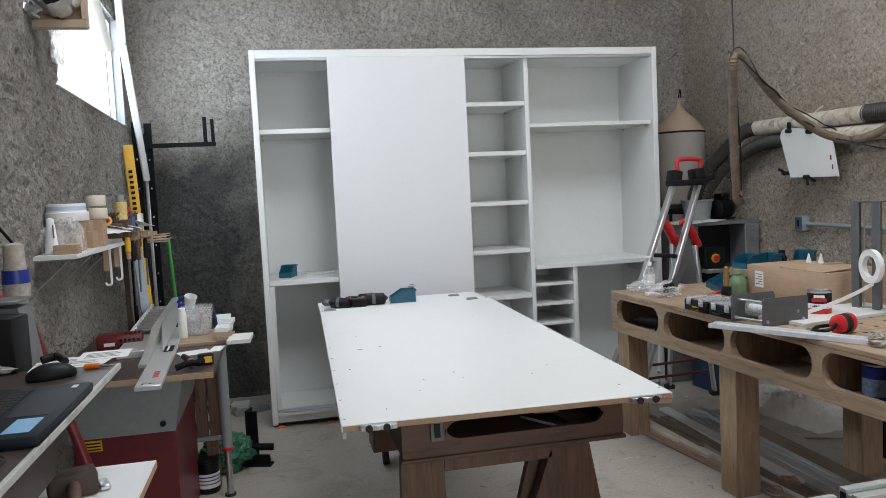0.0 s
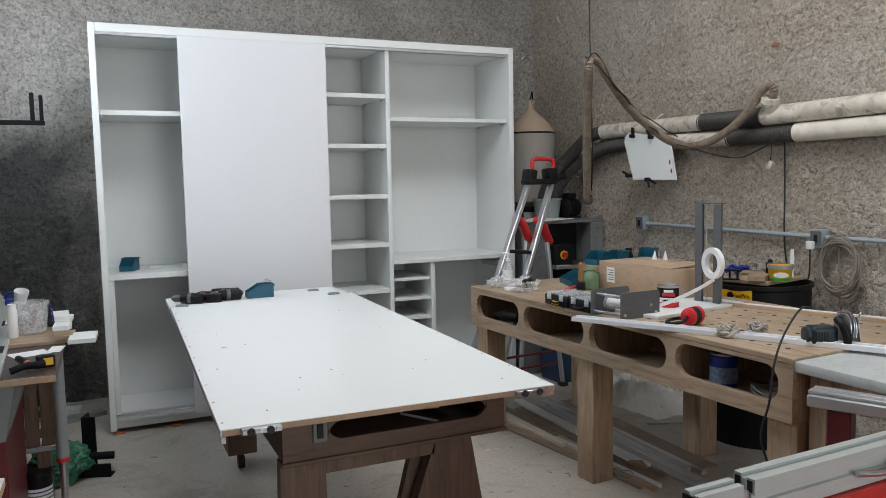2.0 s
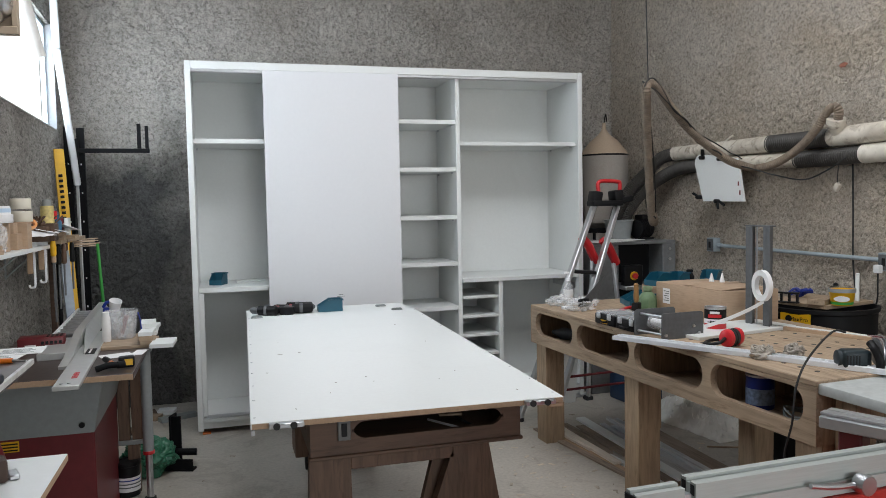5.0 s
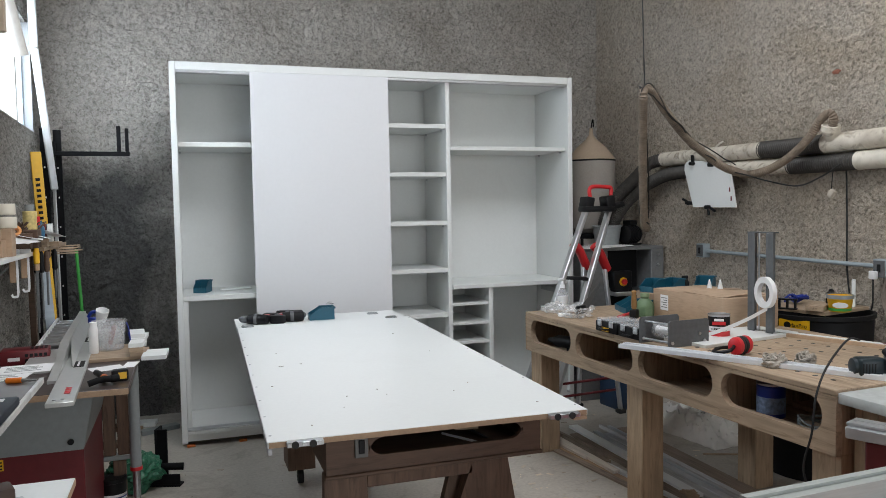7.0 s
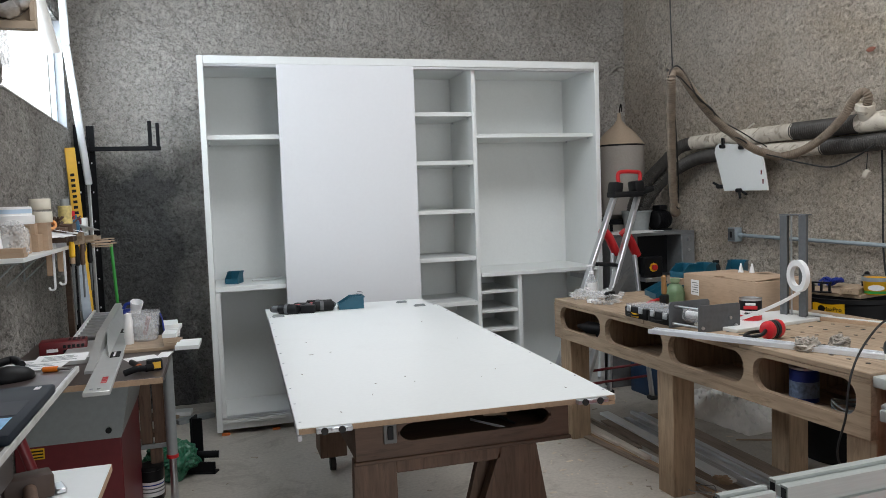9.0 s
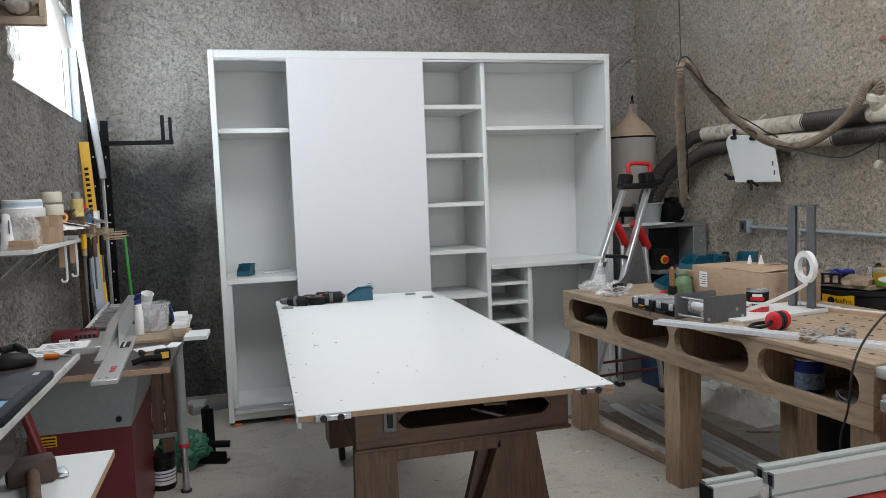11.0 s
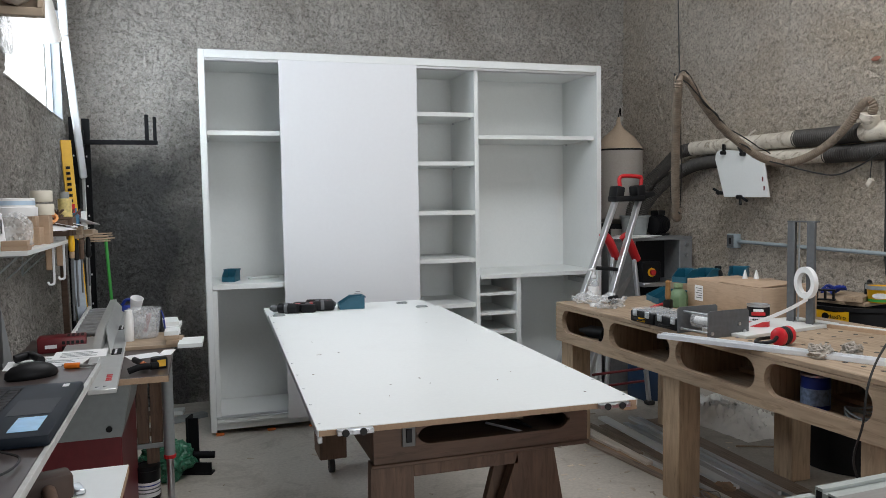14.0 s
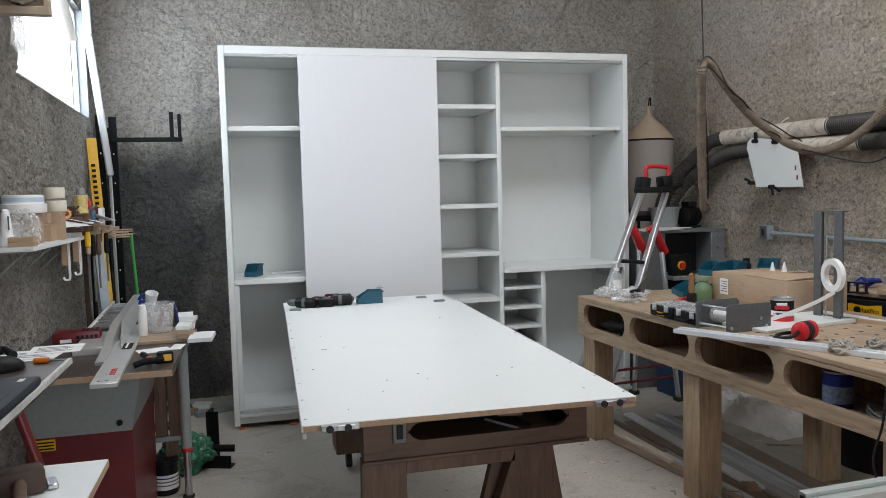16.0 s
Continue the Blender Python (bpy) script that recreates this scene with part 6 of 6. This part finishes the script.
solo("blue_flashlight", joined(rod((0, 0, 0.018), (0.10, 0.02, 0.018), 0.0175, 16), rod((0.1, 0.02, 0.018), (0.115, 0.023, 0.018), 0.0165, 16)), BLUE, pose(-0.43, -3.99, DZ), "dark blue cylindrical flashlight", "flashlight")
wb = thing("white_shelf_board", pose(-0.47, -3.62, 0), "white board used as a low side shelf", "shelf")
part("board", box((0, 0, 0.839), (0.257, 0.60, 0.857), 0.001), WHITE, wb)
part("raw_edge", box((0.2575, 0.002, 0.84), (0.2585, 0.598, 0.856), 0), MDF, wb)
part("bracket", box((0.02, 0.05, 0.0), (0.06, 0.09, 0.8385), 0.003), BLACKMETAL, wb)
part("bracket", box((0.02, 0.45, 0.0), (0.06, 0.49, 0.8385), 0.003), BLACKMETAL, wb)
ml = thing("wooden_mallet", pose(-0.36, -3.20, 0.858, 0, 0, 20), "dark worn wooden mallet", "mallet")
part("head", box((-0.05, -0.03, 0), (0.05, 0.03, 0.055), 0.008, 2), mat("dark_mallet_wood", (0.06, 0.035, 0.025), 0.6, vary=0.3, grain=14), ml)
part("handle", rod((0.0, -0.032, 0.028), (-0.02, -0.22, 0.028), 0.014), LEGWOOD, ml)
part("wedge", box((0.052, -0.02, 0.0), (0.075, 0.035, 0.012), 0.003), STEEL, ml)

# ---- wall shelf with its clutter ----
SX = -0.605
sh = thing("wall_shelf", pose(0, 0, 0), "white wall shelf on thin steel brackets", "shelf")
part("board", box((-0.79, -1.98, 1.305), (SX, -1.06, 1.322), 0.001), WHITE, sh)
part("rear_board", box((-0.81, -1.058, 1.322), (-0.565, -0.35, 1.34), 0.001), PLY, sh)
for y in (-1.93, -1.55, -1.2):
    br = part("bracket", joined(box((-0.775, y - 0.006, 1.297), (-0.63, y + 0.006, 1.3045), 0.001), box((-0.783, y - 0.006, 1.17), (-0.7755, y + 0.006, 1.3045), 0.001), rod((-0.775, y, 1.18), (-0.65, y, 1.296), 0.004)), CABGREY, sh, "thin grey steel bracket")
SZ = 1.3225
tr = thing("tape_drum", pose(-0.69, -1.74, 1.44), "large round white plastic tape drum", "drum")
part("drum", lathe([(0.078, 0), (0.08, 0.003), (0.08, 0.034), (0.072, 0.036), (0.071, 0.066), (0.068, 0.068)], 32), PAPER, tr)
part("label", lathe([(0.0722, 0.042), (0.0722, 0.058)], 32, False), mat("pale_blue_label", (0.45, 0.58, 0.72), 0.5), tr)
solo("drum_support", box((-0.06, -0.05, 0), (0.06, 0.05, 0.1165), 0.003), CARD, pose(-0.70, -1.72, SZ), "brown carton under the tape drum", "box")
for k, z in enumerate((1.44, 1.495)):
    solo("masking_roll", lathe([(0.022, 0), (0.04, 0), (0.042, 0.003), (0.042, 0.043), (0.04, 0.046), (0.022, 0.046), (0.022, 0)], 28, False), mat("cream_tape", (0.66, 0.62, 0.52), 0.6, vary=0.05), pose(-0.642 - 0.004 * k, -1.45, z - 0.0), "cream roll of masking tape in a stack", "tape", "masking tape rolls")
solo("roll_support", box((-0.035, -0.04, 0), (0.035, 0.04, 0.117), 0.002), CARD, pose(-0.65, -1.45, SZ), "small brown carton under tape rolls", "box")
ck = thing("caulk_tube", pose(-0.71, -1.90, SZ), "white plastic dispenser bottle", "bottle")
part("bottle", lathe([(0.024, 0), (0.026, 0.003), (0.022, 0.03), (0.016, 0.10), (0.013, 0.13), (0.005, 0.135)], 20), WHITE_EDGE, ck)
part("slot", box((0.012, -0.022, 0.06), (0.016, -0.0165, 0.11), 0), GREYMETAL, ck)
for k in range(2):
    solo("tan_carton", box((0, 0, 0), (0.085 - 0.004 * k, 0.06, 0.017), 0.001), CARD, pose(-0.69, -1.97 + 0.003 * k, SZ + 0.0172 * k, 0, 0, 3 * k), "flat tan carton in a small stack", "box", "flat cartons on the shelf")
for k, (x, y, s) in enumerate(((-0.67, -1.83, (0.12, 0.1, 0.14)), (-0.735, -1.84, (0.1, 0.1, 0.10)))):
    solo("clear_bag", crumple(s, 20 + k, 4, 0.26), CLEARBAG, pose(x, y, SZ), "clear plastic bag of small parts on the shelf", "bag", "bags on the shelf", smooth=False)
solo("wood_cube", box((0, 0, 0), (0.05, 0.06, 0.045), 0.002), CARD, pose(-0.70, -1.56, SZ + 0.07), "small brown wooden block", "block")
solo("block_stand", box((0, 0, 0), (0.075, 0.1, 0.0695), 0.002), MDF, pose(-0.71, -1.58, SZ), "brown block on the shelf", "block")
solo("orange_tape", lathe([(0.012, 0), (0.022, 0), (0.022, 0.022), (0.012, 0.022), (0.012, 0)], 20, False), mat("orange_tape", (0.7, 0.3, 0.08), 0.5), pose(-0.625, -1.38, SZ + 0.1, 70, 0, 30), "small orange tape roll", "tape")
for k in range(5):
    solo("shelf_sheet", moved(box((-0.05, -0.11, 0), (0.05, 0.11, 0.0015), 0), pose(0, 0, 0, 4 * (k % 2), 8 + 3 * k, 14 * k - 20)), PAPER, pose(-0.635 + 0.012 * k, -1.30 + 0.10 * k, SZ + 0.055 + 0.006 * k), "curled sheet of white sandpaper backing", "paper", "sheets on the shelf")
gl = thing("glue_jar", pose(-0.615, -1.08, 1.425), "yellow-labelled jar with a blue-grey lid", "jar")
part("jar", cyl(0.03, 0.085, 22), mat("yellow_paper_label", (0.62, 0.5, 0.2), 0.5, vary=0.35, grain=60), gl)
part("lid", moved(cyl(0.02, 0.03, 18), pose(0, 0, 0.0855)), CABGREY, gl)
part("red_panel", moved(box((0.0, -0.012, 0.02), (0.002, 0.012, 0.06), 0), pose(0.0295, 0.0, 0, 0, 0, -60)), RED, gl)
solo("jar_box", box((-0.05, -0.05, 0), (0.05, 0.06, 0.084), 0.003), DARKWOOD, pose(-0.63, -1.07, 1.3405), "dark wooden box on the rear shelf", "box")
solo("blue_bottle", lathe([(0.016, 0), (0.018, 0.003), (0.018, 0.05), (0.008, 0.065), (0.008, 0.085)], 16), mat("blue_grey_bottle", (0.04, 0.13, 0.22), 0.35), pose(-0.585, -1.0, 1.38), "small dark bottle with a blue label", "bottle")
solo("bottle_block", box((-0.03, -0.03, 0), (0.03, 0.03, 0.039), 0.002), PLY, pose(-0.585, -1.0, 1.3405), "wood block under a small bottle", "block")
for k in range(4):
    solo("brush_bundle", joined(*[rod((0, 0, 0), (0.05 * math.cos(q * 1.9 + k), 0.03 * math.sin(q * 2.3 + k), 0.05), 0.004, 6) for q in range(5)]), DARKWOOD, pose(-0.66 + 0.02 * k, -1.15 + 0.03 * k, 1.41), "bundle of brown brush handles", "brush", "brushes on the shelf")
solo("brush_box", box((-0.06, -0.08, 0), (0.06, 0.1, 0.07), 0.002), DARKWOOD, pose(-0.66, -1.10, 1.3405), "dark open box of brushes", "box")
for k in range(2):
    solo("white_block", box((-0.008 - 0.002 * k, -0.03, 0), (0.008 + 0.002 * k, 0.03, 0.088), 0.002), WHITE if k else MAROON, pose(-0.585 + 0.022 * k, -0.88, 1.3405 + 0.02), "thin board offcut standing on the shelf", "offcut", "standing offcuts")
solo("offcut_tray", box((-0.05, -0.06, 0), (0.06, 0.06, 0.0195), 0.002), PLY, pose(-0.58, -0.88, 1.3405), "plywood tray under standing offcuts", "tray")
for k in range(6):
    solo("thin_batten", beam((0, 0, 0), (0.12 + 0.01 * (k % 3), 0.03, 0.004 * (k % 2)), 0.012, 0.006, 0.001), PLY, pose(-0.60 - 0.01 * (k % 2), -0.60 + 0.01 * k, 1.288 + 0.0068 * k - 0.0, 0, 0, 4 * k - 8), "thin batten sticking out of the rack", "batten", "battens in the rack")


def hung_clamp(x, y, top, length, mt=WHITE_EDGE):
    c = thing("bar_clamp", pose(x, y, 0), "white and brown bar clamp hanging from the shelf", "clamp", "hanging clamps")
    part("bar", box((-0.004, -0.008, top - length), (0.004, 0.008, top), 0.001), mt, c)
    part("fixed_jaw", box((-0.045, -0.009, top - 0.02), (0.012, 0.009, top + 0.004), 0.003), mt, c)
    part("handle", box((-0.03, -0.008, top - length * 0.75), (-0.0045, 0.008, top - 0.03), 0.003), MDF, c, "brown wooden pad")
    part("hook", tube([(0.0, 0, top - length), (-0.004, 0, top - length - 0.014), (-0.02, 0, top - length - 0.016), (-0.026, 0, top - length - 0.004)], 0.005, 8), mt, c)


hung_clamp(-0.645, -1.25, 1.338, 0.19)
hung_clamp(-0.618, -1.15, 1.337, 0.175)
fl = thing("file_tool", pose(-0.592, -1.10, 1.235), "hanging file with a yellow handle", "file")
part("handle", lathe([(0.008, 0.03), (0.013, 0.035), (0.014, 0.08), (0.01, 0.105)], 14), YELLOW, fl)
part("ferrule", lathe([(0.009, 0.0), (0.011, 0.002), (0.0115, 0.0298)], 14), MDF, fl)
part("blade", box((-0.006, -0.003, -0.22), (0.006, 0.003, -0.0005), 0.001), GREYMETAL, fl)
part("hanger", rod((0, 0, 0.104), (-0.01, 0.0, 0.112), 0.004), STEEL, fl)
for k, (x, y, z, l) in enumerate(((-0.585, -1.02, 1.30, 0.30), (-0.57, -0.97, 1.30, 0.24), (-0.60, -1.06, 1.30, 0.36), (-0.575, -0.9, 1.36, 0.10), (-0.555, -0.84, 1.30, 0.22))):
    tl = thing("hanging_tool", pose(x, y, 0), "dark steel tool hanging below the shelf", "tool", "hanging tools")
    part("shaft", rod((0, 0, z - l), (0, 0, z - 0.08), 0.005, 8), GREYMETAL, tl)
    part("handle", lathe([(0.009, z - 0.08), (0.013, z - 0.07), (0.011, z + 0.01), (0.006, z + 0.022)], 12), DARKWOOD if k % 2 else BLACK, tl)

# long levels, poles and the slotted uprights in the corner
lv = thing("yellow_level", pose(0, 0, 0), "long yellow spirit level leaning in the corner", "level")
part("bar", beam((-0.66, -0.05, 0.0), (-0.80, 0.28, 1.88), 0.028, 0.06, 0.002, (1, 0.3, 0)), YELLOW, lv)
for k in range(9):
    a, b = Vector((-0.66, -0.05, 0.0)), Vector((-0.80, 0.28, 1.88))
    q = a.lerp(b, 0.76 + 0.018 * k)
    part("print_bar", moved(box((-0.012, -0.0012, 0), (0.012, 0, 0.018), 0), pose(q.x + 0.004, q.y - 0.033, q.z, -9, -4, 0)), BLACK, lv)
l2 = thing("grey_level", pose(0, 0, 0), "grey aluminium level leaning against the wall", "level")
part("bar", beam((-0.60, -0.42, 0.0), (-0.70, -0.25, 1.25), 0.025, 0.05, 0.002, (1, 0.3, 0)), mat("blue_grey_aluminium", (0.3, 0.34, 0.38), 0.4, 0.5), l2)
solo("dark_batten", beam((-0.70, -0.55, 0.0), (-0.74, -0.40, 1.27), 0.03, 0.03, 0.002, (1, 0, 0)), DARKWOOD, pose(0, 0, 0), "dark batten leaning by the wall", "batten")
solo("dark_pipe", rod((-0.66, -0.62, 0.0), (-0.69, -0.48, 1.27), 0.011), BLACKMETAL, pose(0, 0, 0), "thin dark pipe leaning by the wall", "pipe")
gp = thing("green_pole", pose(0, 0, 0), "bright green plastic pole leaning upright", "pole")
part("pole", rod((-0.535, 0.30, 0.0), (-0.597, 0.30, 1.27), 0.010, 12), GREEN, gp)
part("cap", rod((-0.597, 0.30, 1.2705), (-0.598, 0.30, 1.295), 0.013, 12), BLACK, gp)
for x, y in ((-0.80, 0.60), (-0.735, 0.70)):
    up = thing("slotted_upright", pose(x, y, 0), "black slotted shelving upright on the wall", "upright", "slotted uprights")
    part("channel", joined(box((-0.024, 0, 0.0), (0.024, 0.004, 2.06), 0.001), box((-0.024, 0.0041, 0.0), (-0.021, 0.03, 2.06), 0.001), box((0.021, 0.0041, 0.0), (0.024, 0.03, 2.06), 0.001)), BLACKMETAL, up)
    for k in range(8):
        part("slot", box((-0.004, -0.0008, 0.4 + 0.2 * k), (0.004, -0.0002, 0.412 + 0.2 * k), 0), PAPER, up)
sa = thing("prong_bracket", pose(-0.755, 0.66, 0), "black steel support arm with two upright prongs", "bracket")
part("arm", box((0, 0, 1.885), (0.475, 0.03, 1.915), 0.003), BLACKMETAL, sa)
part("prong", box((0.395, 0.0, 1.9155), (0.42, 0.03, 2.09), 0.003), BLACKMETAL, sa)
part("prong", box((0.448, 0.0, 1.9155), (0.47, 0.03, 2.075), 0.003), BLACKMETAL, sa)
part("plate", box((-0.012, -0.002, 1.80), (0.012, 0.034, 1.98), 0.002), BLACKMETAL, sa)
ps = thing("plastic_strip", pose(0, 0, 0), "long strip of white wrapped profile standing in the corner", "profile")
part("wrap", joined(beam((-0.74, 0.55, 1.66), (-0.762, 0.17, 2.50), 0.05, 0.045, 0.008, (1, 0.2, 0)), beam((-0.762, 0.17, 2.502), (-0.768, 0.12, 3.3), 0.05, 0.045, 0.008, (1, 0.2, 0))), mat("milky_wrap", (0.72, 0.74, 0.76), 0.3, vary=0.1, grain=12), ps)
part("profile", beam((-0.735, 0.56, 0.0), (-0.742, 0.56, 1.655), 0.02, 0.012, 0.002, (0.3, 1, 0)), SILVER, ps)

# grey hopper, spool and boxes against the left wall
HOPPER = mat("dull_grey_sheet", (0.16, 0.165, 0.17), 0.5, 0.2, vary=0.15)
gh = thing("grey_hopper", pose(-0.655, -3.08, 0.1), "grey sheet-metal hopper box by the wall", "hopper")
part("body", moved(plate([(0.0, 0.86), (0.205, 0.86), (0.20, 1.03), (0.18, 1.165), (0.0, 1.175)], 0.09), pose(0, 0, 0)), HOPPER, gh)
part("top_lip", box((-0.002, -0.008, 1.1755), (0.182, 0.095, 1.184), 0.002), HOPPER, gh)
part("stand", box((0.02, 0.02, -0.1), (0.16, 0.085, 0.8595), 0.003), BLACKMETAL, gh)
part("red_rim", tube([(0.02, 0.0, 1.192), (0.09, 0.005, 1.194), (0.13, 0.04, 1.192), (0.10, 0.08, 1.192)], 0.006, 8), RED, gh, "red rubber edge")
cb = solo("parcel", box((0, 0, 0), (0.09, 0.07, 0.05), 0.003), CARD, pose(-0.64, -3.06, 1.302), "brown cardboard parcel with white paper on top", "box")
solo("parcel_block", box((0, 0, 0), (0.07, 0.06, 0.0175), 0.002), PLY, pose(-0.635, -3.055, 1.2842), "wood block under the parcel", "block")
solo("parcel_paper", moved(box((0, 0, 0), (0.08, 0.06, 0.004), 0), pose(0, 0, 0, 2, 2, 5)), PAPER, pose(-0.637, -3.055, 1.3525), "white paper on the parcel", "paper")
sp = thing("twine_cone", pose(-0.623, -2.60, 1.228) @ Matrix.Scale(1.1, 4), "white twine cone with a blue band", "spool")
part("cone", lathe([(0.012, 0.0), (0.03, 0.012), (0.033, 0.04), (0.026, 0.10), (0.024, 0.15), (0.01, 0.155)], 20), RAG, sp)
part("band", lathe([(0.034, 0.05), (0.0325, 0.085)], 20, False), BLUE, sp, "blue band")
part("hook_rod", rod((0, 0, 0.154), (-0.075, 0.0, 0.26), 0.004, 8), BLACKMETAL, sp)

# ---- window, and the duct box hung above it ----
wi = thing("window_1", ROOM, "small high window glowing with white daylight", "window", "", "structure")
part("window_frame", joined(box((-0.075, -WIN[1], WIN[2]), (-0.045, -WIN[0], WIN[2] + 0.025), 0.002), box((-0.075, -WIN[1], WIN[3] - 0.025), (-0.045, -WIN[0], WIN[3]), 0.002), box((-0.075, -WIN[1], WIN[2] + 0.0255), (-0.045, -WIN[1] + 0.025, WIN[3] - 0.0255), 0.002), box((-0.075, -WIN[0] - 0.025, WIN[2] + 0.0255), (-0.045, -WIN[0], WIN[3] - 0.0255), 0.002)), mat("pale_blue_frame", (0.55, 0.66, 0.74), 0.4), wi)
part("reveal", box((-0.044, -WIN[0] - 0.006, WIN[2] + 0.001), (0.006, -WIN[0] - 0.0005, WIN[3] - 0.001), 0), mat("smooth_mortar", (0.27, 0.28, 0.29), 0.8, vary=0.08), wi)
part("sill", box((-0.044, -WIN[1], WIN[2] - 0.004), (0.008, -WIN[0] - 0.007, WIN[2] + 0.004), 0.002), mat("mortar_sill", (0.42, 0.41, 0.39), 0.85, vary=0.12), wi)
bd = bpy.data.materials.new("white_overcast")
bd.use_nodes = True
em = bd.node_tree.nodes.new("ShaderNodeEmission")
em.inputs["Color"].default_value, em.inputs["Strength"].default_value = (0.95, 0.98, 1.0, 1), 1.5
bd.node_tree.links.new(em.outputs[0], bd.node_tree.nodes["Material Output"].inputs["Surface"])
solo("backdrop", box((-0.75, -5.0, 0.6), (-0.70, 9.0, 9.0), 0), bd, ROOM, "white overcast sky seen through the window", "backdrop", "", "structure")

FOIL = mat("crinkled_foil", (0.75, 0.76, 0.78), 0.28, 1.0, vary=0.15, grain=60, bump=0.5)
db = thing("duct_box", pose(-0.765, -1.73, 2.19), "wooden duct box with crumpled foil hose on the wall", "duct")
WOODP = mat("pale_pine", (0.45, 0.36, 0.27), 0.7, vary=0.12, grain=10, stretch=(1, 6, 1))
part("frame_bottom", box((0, 0, 0), (0.205, 0.035, 0.03), 0.002), WOODP, db)
part("frame_side", box((0.185, 0.001, 0.0305), (0.205, 0.034, 0.5), 0.002), WOODP, db)
part("frame_top", box((0, 0, 0.5005), (0.205, 0.035, 0.53), 0.002), WOODP, db)
part("back_board", box((0.0, 0.0355, 0.0), (0.205, 0.045, 0.53), 0.002), WOODP, db)
foil = lathe([(0.055, 0.0), (0.085, 0.004), (0.09, 0.03), (0.082, 0.06), (0.088, 0.09), (0.08, 0.12)], 40, False)
for v in foil.verts:
    k = 1 + 0.12 * noise.noise(v.co * 35) + 0.06 * noise.noise(v.co * 80)
    v.co.x *= k
    v.co.y *= k
part("foil_hose", moved(foil, pose(0.105, 0.03, 0.12, 78, 0, 0)), FOIL, db, "crumpled aluminium foil hose")
part("dark_mouth", moved(cyl(0.06, 0.004, 30), pose(0.105, -0.01, 0.125, 78, 0, 0)), BLACK, db)
part("loose_foil", moved(crumple((0.16, 0.1, 0.12), 31, 4, 0.5), pose(-0.03, -0.03, 0.035)), FOIL, db, "loose crumpled foil", False)
solo("white_tube", lathe([(0.036, 0), (0.042, 0.0), (0.042, 0.45), (0.036, 0.45), (0.036, 0.0)], 28, False), mat("white_pvc_tube", (0.72, 0.71, 0.68), 0.45, vary=0.06), pose(-0.645, -0.98, 2.235, 14, -10, 0), "white plastic tube hanging beside the window", "tube")
solo("torn_foil", crumple((0.03, 0.14, 0.22), 41, 4, 0.7), CLEARBAG, pose(-0.745, -1.44, 2.10), "torn plastic film at the window edge", "film", smooth=False)

# ---- tools on the white panels ----
def cordless_drill(x, y, z, rz, label):
    d = thing("cordless_drill", pose(x, y, z, 0, 0, rz), label, "drill", "cordless drills")
    part("body", moved(lathe([(0.018, 0), (0.028, 0.008), (0.03, 0.08), (0.027, 0.12), (0.02, 0.125)], 18), pose(0.0, 0, 0.03, 0, 90, 0)), BLACK, d)
    part("chuck", moved(lathe([(0.02, 0), (0.021, 0.01), (0.02, 0.035), (0.009, 0.05)], 16), pose(0.126, 0, 0.03, 0, 90, 0)), GREYMETAL, d)
    part("grip", moved(box((-0.018, -0.10, -0.019), (0.022, 0.0, 0.019), 0.012, 2), pose(0.04, -0.005, 0.026, 0, 0, -8)), BLACK, d)
    part("battery", box((0.0, -0.155, 0.002), (0.085, -0.105, 0.048), 0.008, 2), BLACK, d)
    part("red_panel", box((0.03, -0.09, 0.0445), (0.06, -0.02, 0.0475), 0.001), RED, d, "red side panel")
    part("teal_ring", moved(lathe([(0.0305, 0.06), (0.0315, 0.062), (0.0315, 0.078), (0.0305, 0.08)], 18, False), pose(0, 0, 0.03, 0, 90, 0)), GREYMETAL, d)


cordless_drill(0.49, -0.66, 0.8495, 150, "black cordless drill with a red panel lying down")
cordless_drill(0.70, -0.60, 0.8495, 175, "black cordless driver lying beside another")
cordless_drill(0.55, -0.50, 0.8495, -20, "black cordless drill lying near the bin")
parts_bin(0.735, -0.50, 0.8495, -92, "teal stacking bin standing on the white board", 0.10, 0.145, 0.07)
parts_bin(0.10, 0.20, 0.9625, -20, "small teal bin on the wardrobe shelf", 0.085, 0.12, 0.075)
for x, y, z in ((0.33, -0.84, 0.869), (1.13, -0.83, 0.869), (1.10, -0.50, 0.8495)):
    solo("hinge_stop", joined(box((0, 0, 0), (0.065, 0.03, 0.006), 0.002), box((0.005, 0.005, 0.0062), (0.06, 0.025, 0.011), 0.002)), CABGREY, pose(x, y, z), "small grey plastic door stop", "door stop", "door stops on the panels")
solo("slide_rail", box((0, 0, 0), (0.2, 0.035, 0.012), 0.002), WHITE, pose(0.28, 0.29, 0.9625, 0, 0, 8), "short white slide rail on the wardrobe shelf", "rail")
for x in (0.03, 0.35, 0.62):
    solo("levelling_wedge", box((0, 0, 0), (0.05, 0.03, 0.012), 0.002), mat("orange_wedge", (0.7, 0.18, 0.04), 0.5), pose(x, 0.005, 0.0, 0, 0, 5), "orange levelling wedge under the wardrobe", "wedge", "levelling wedges")
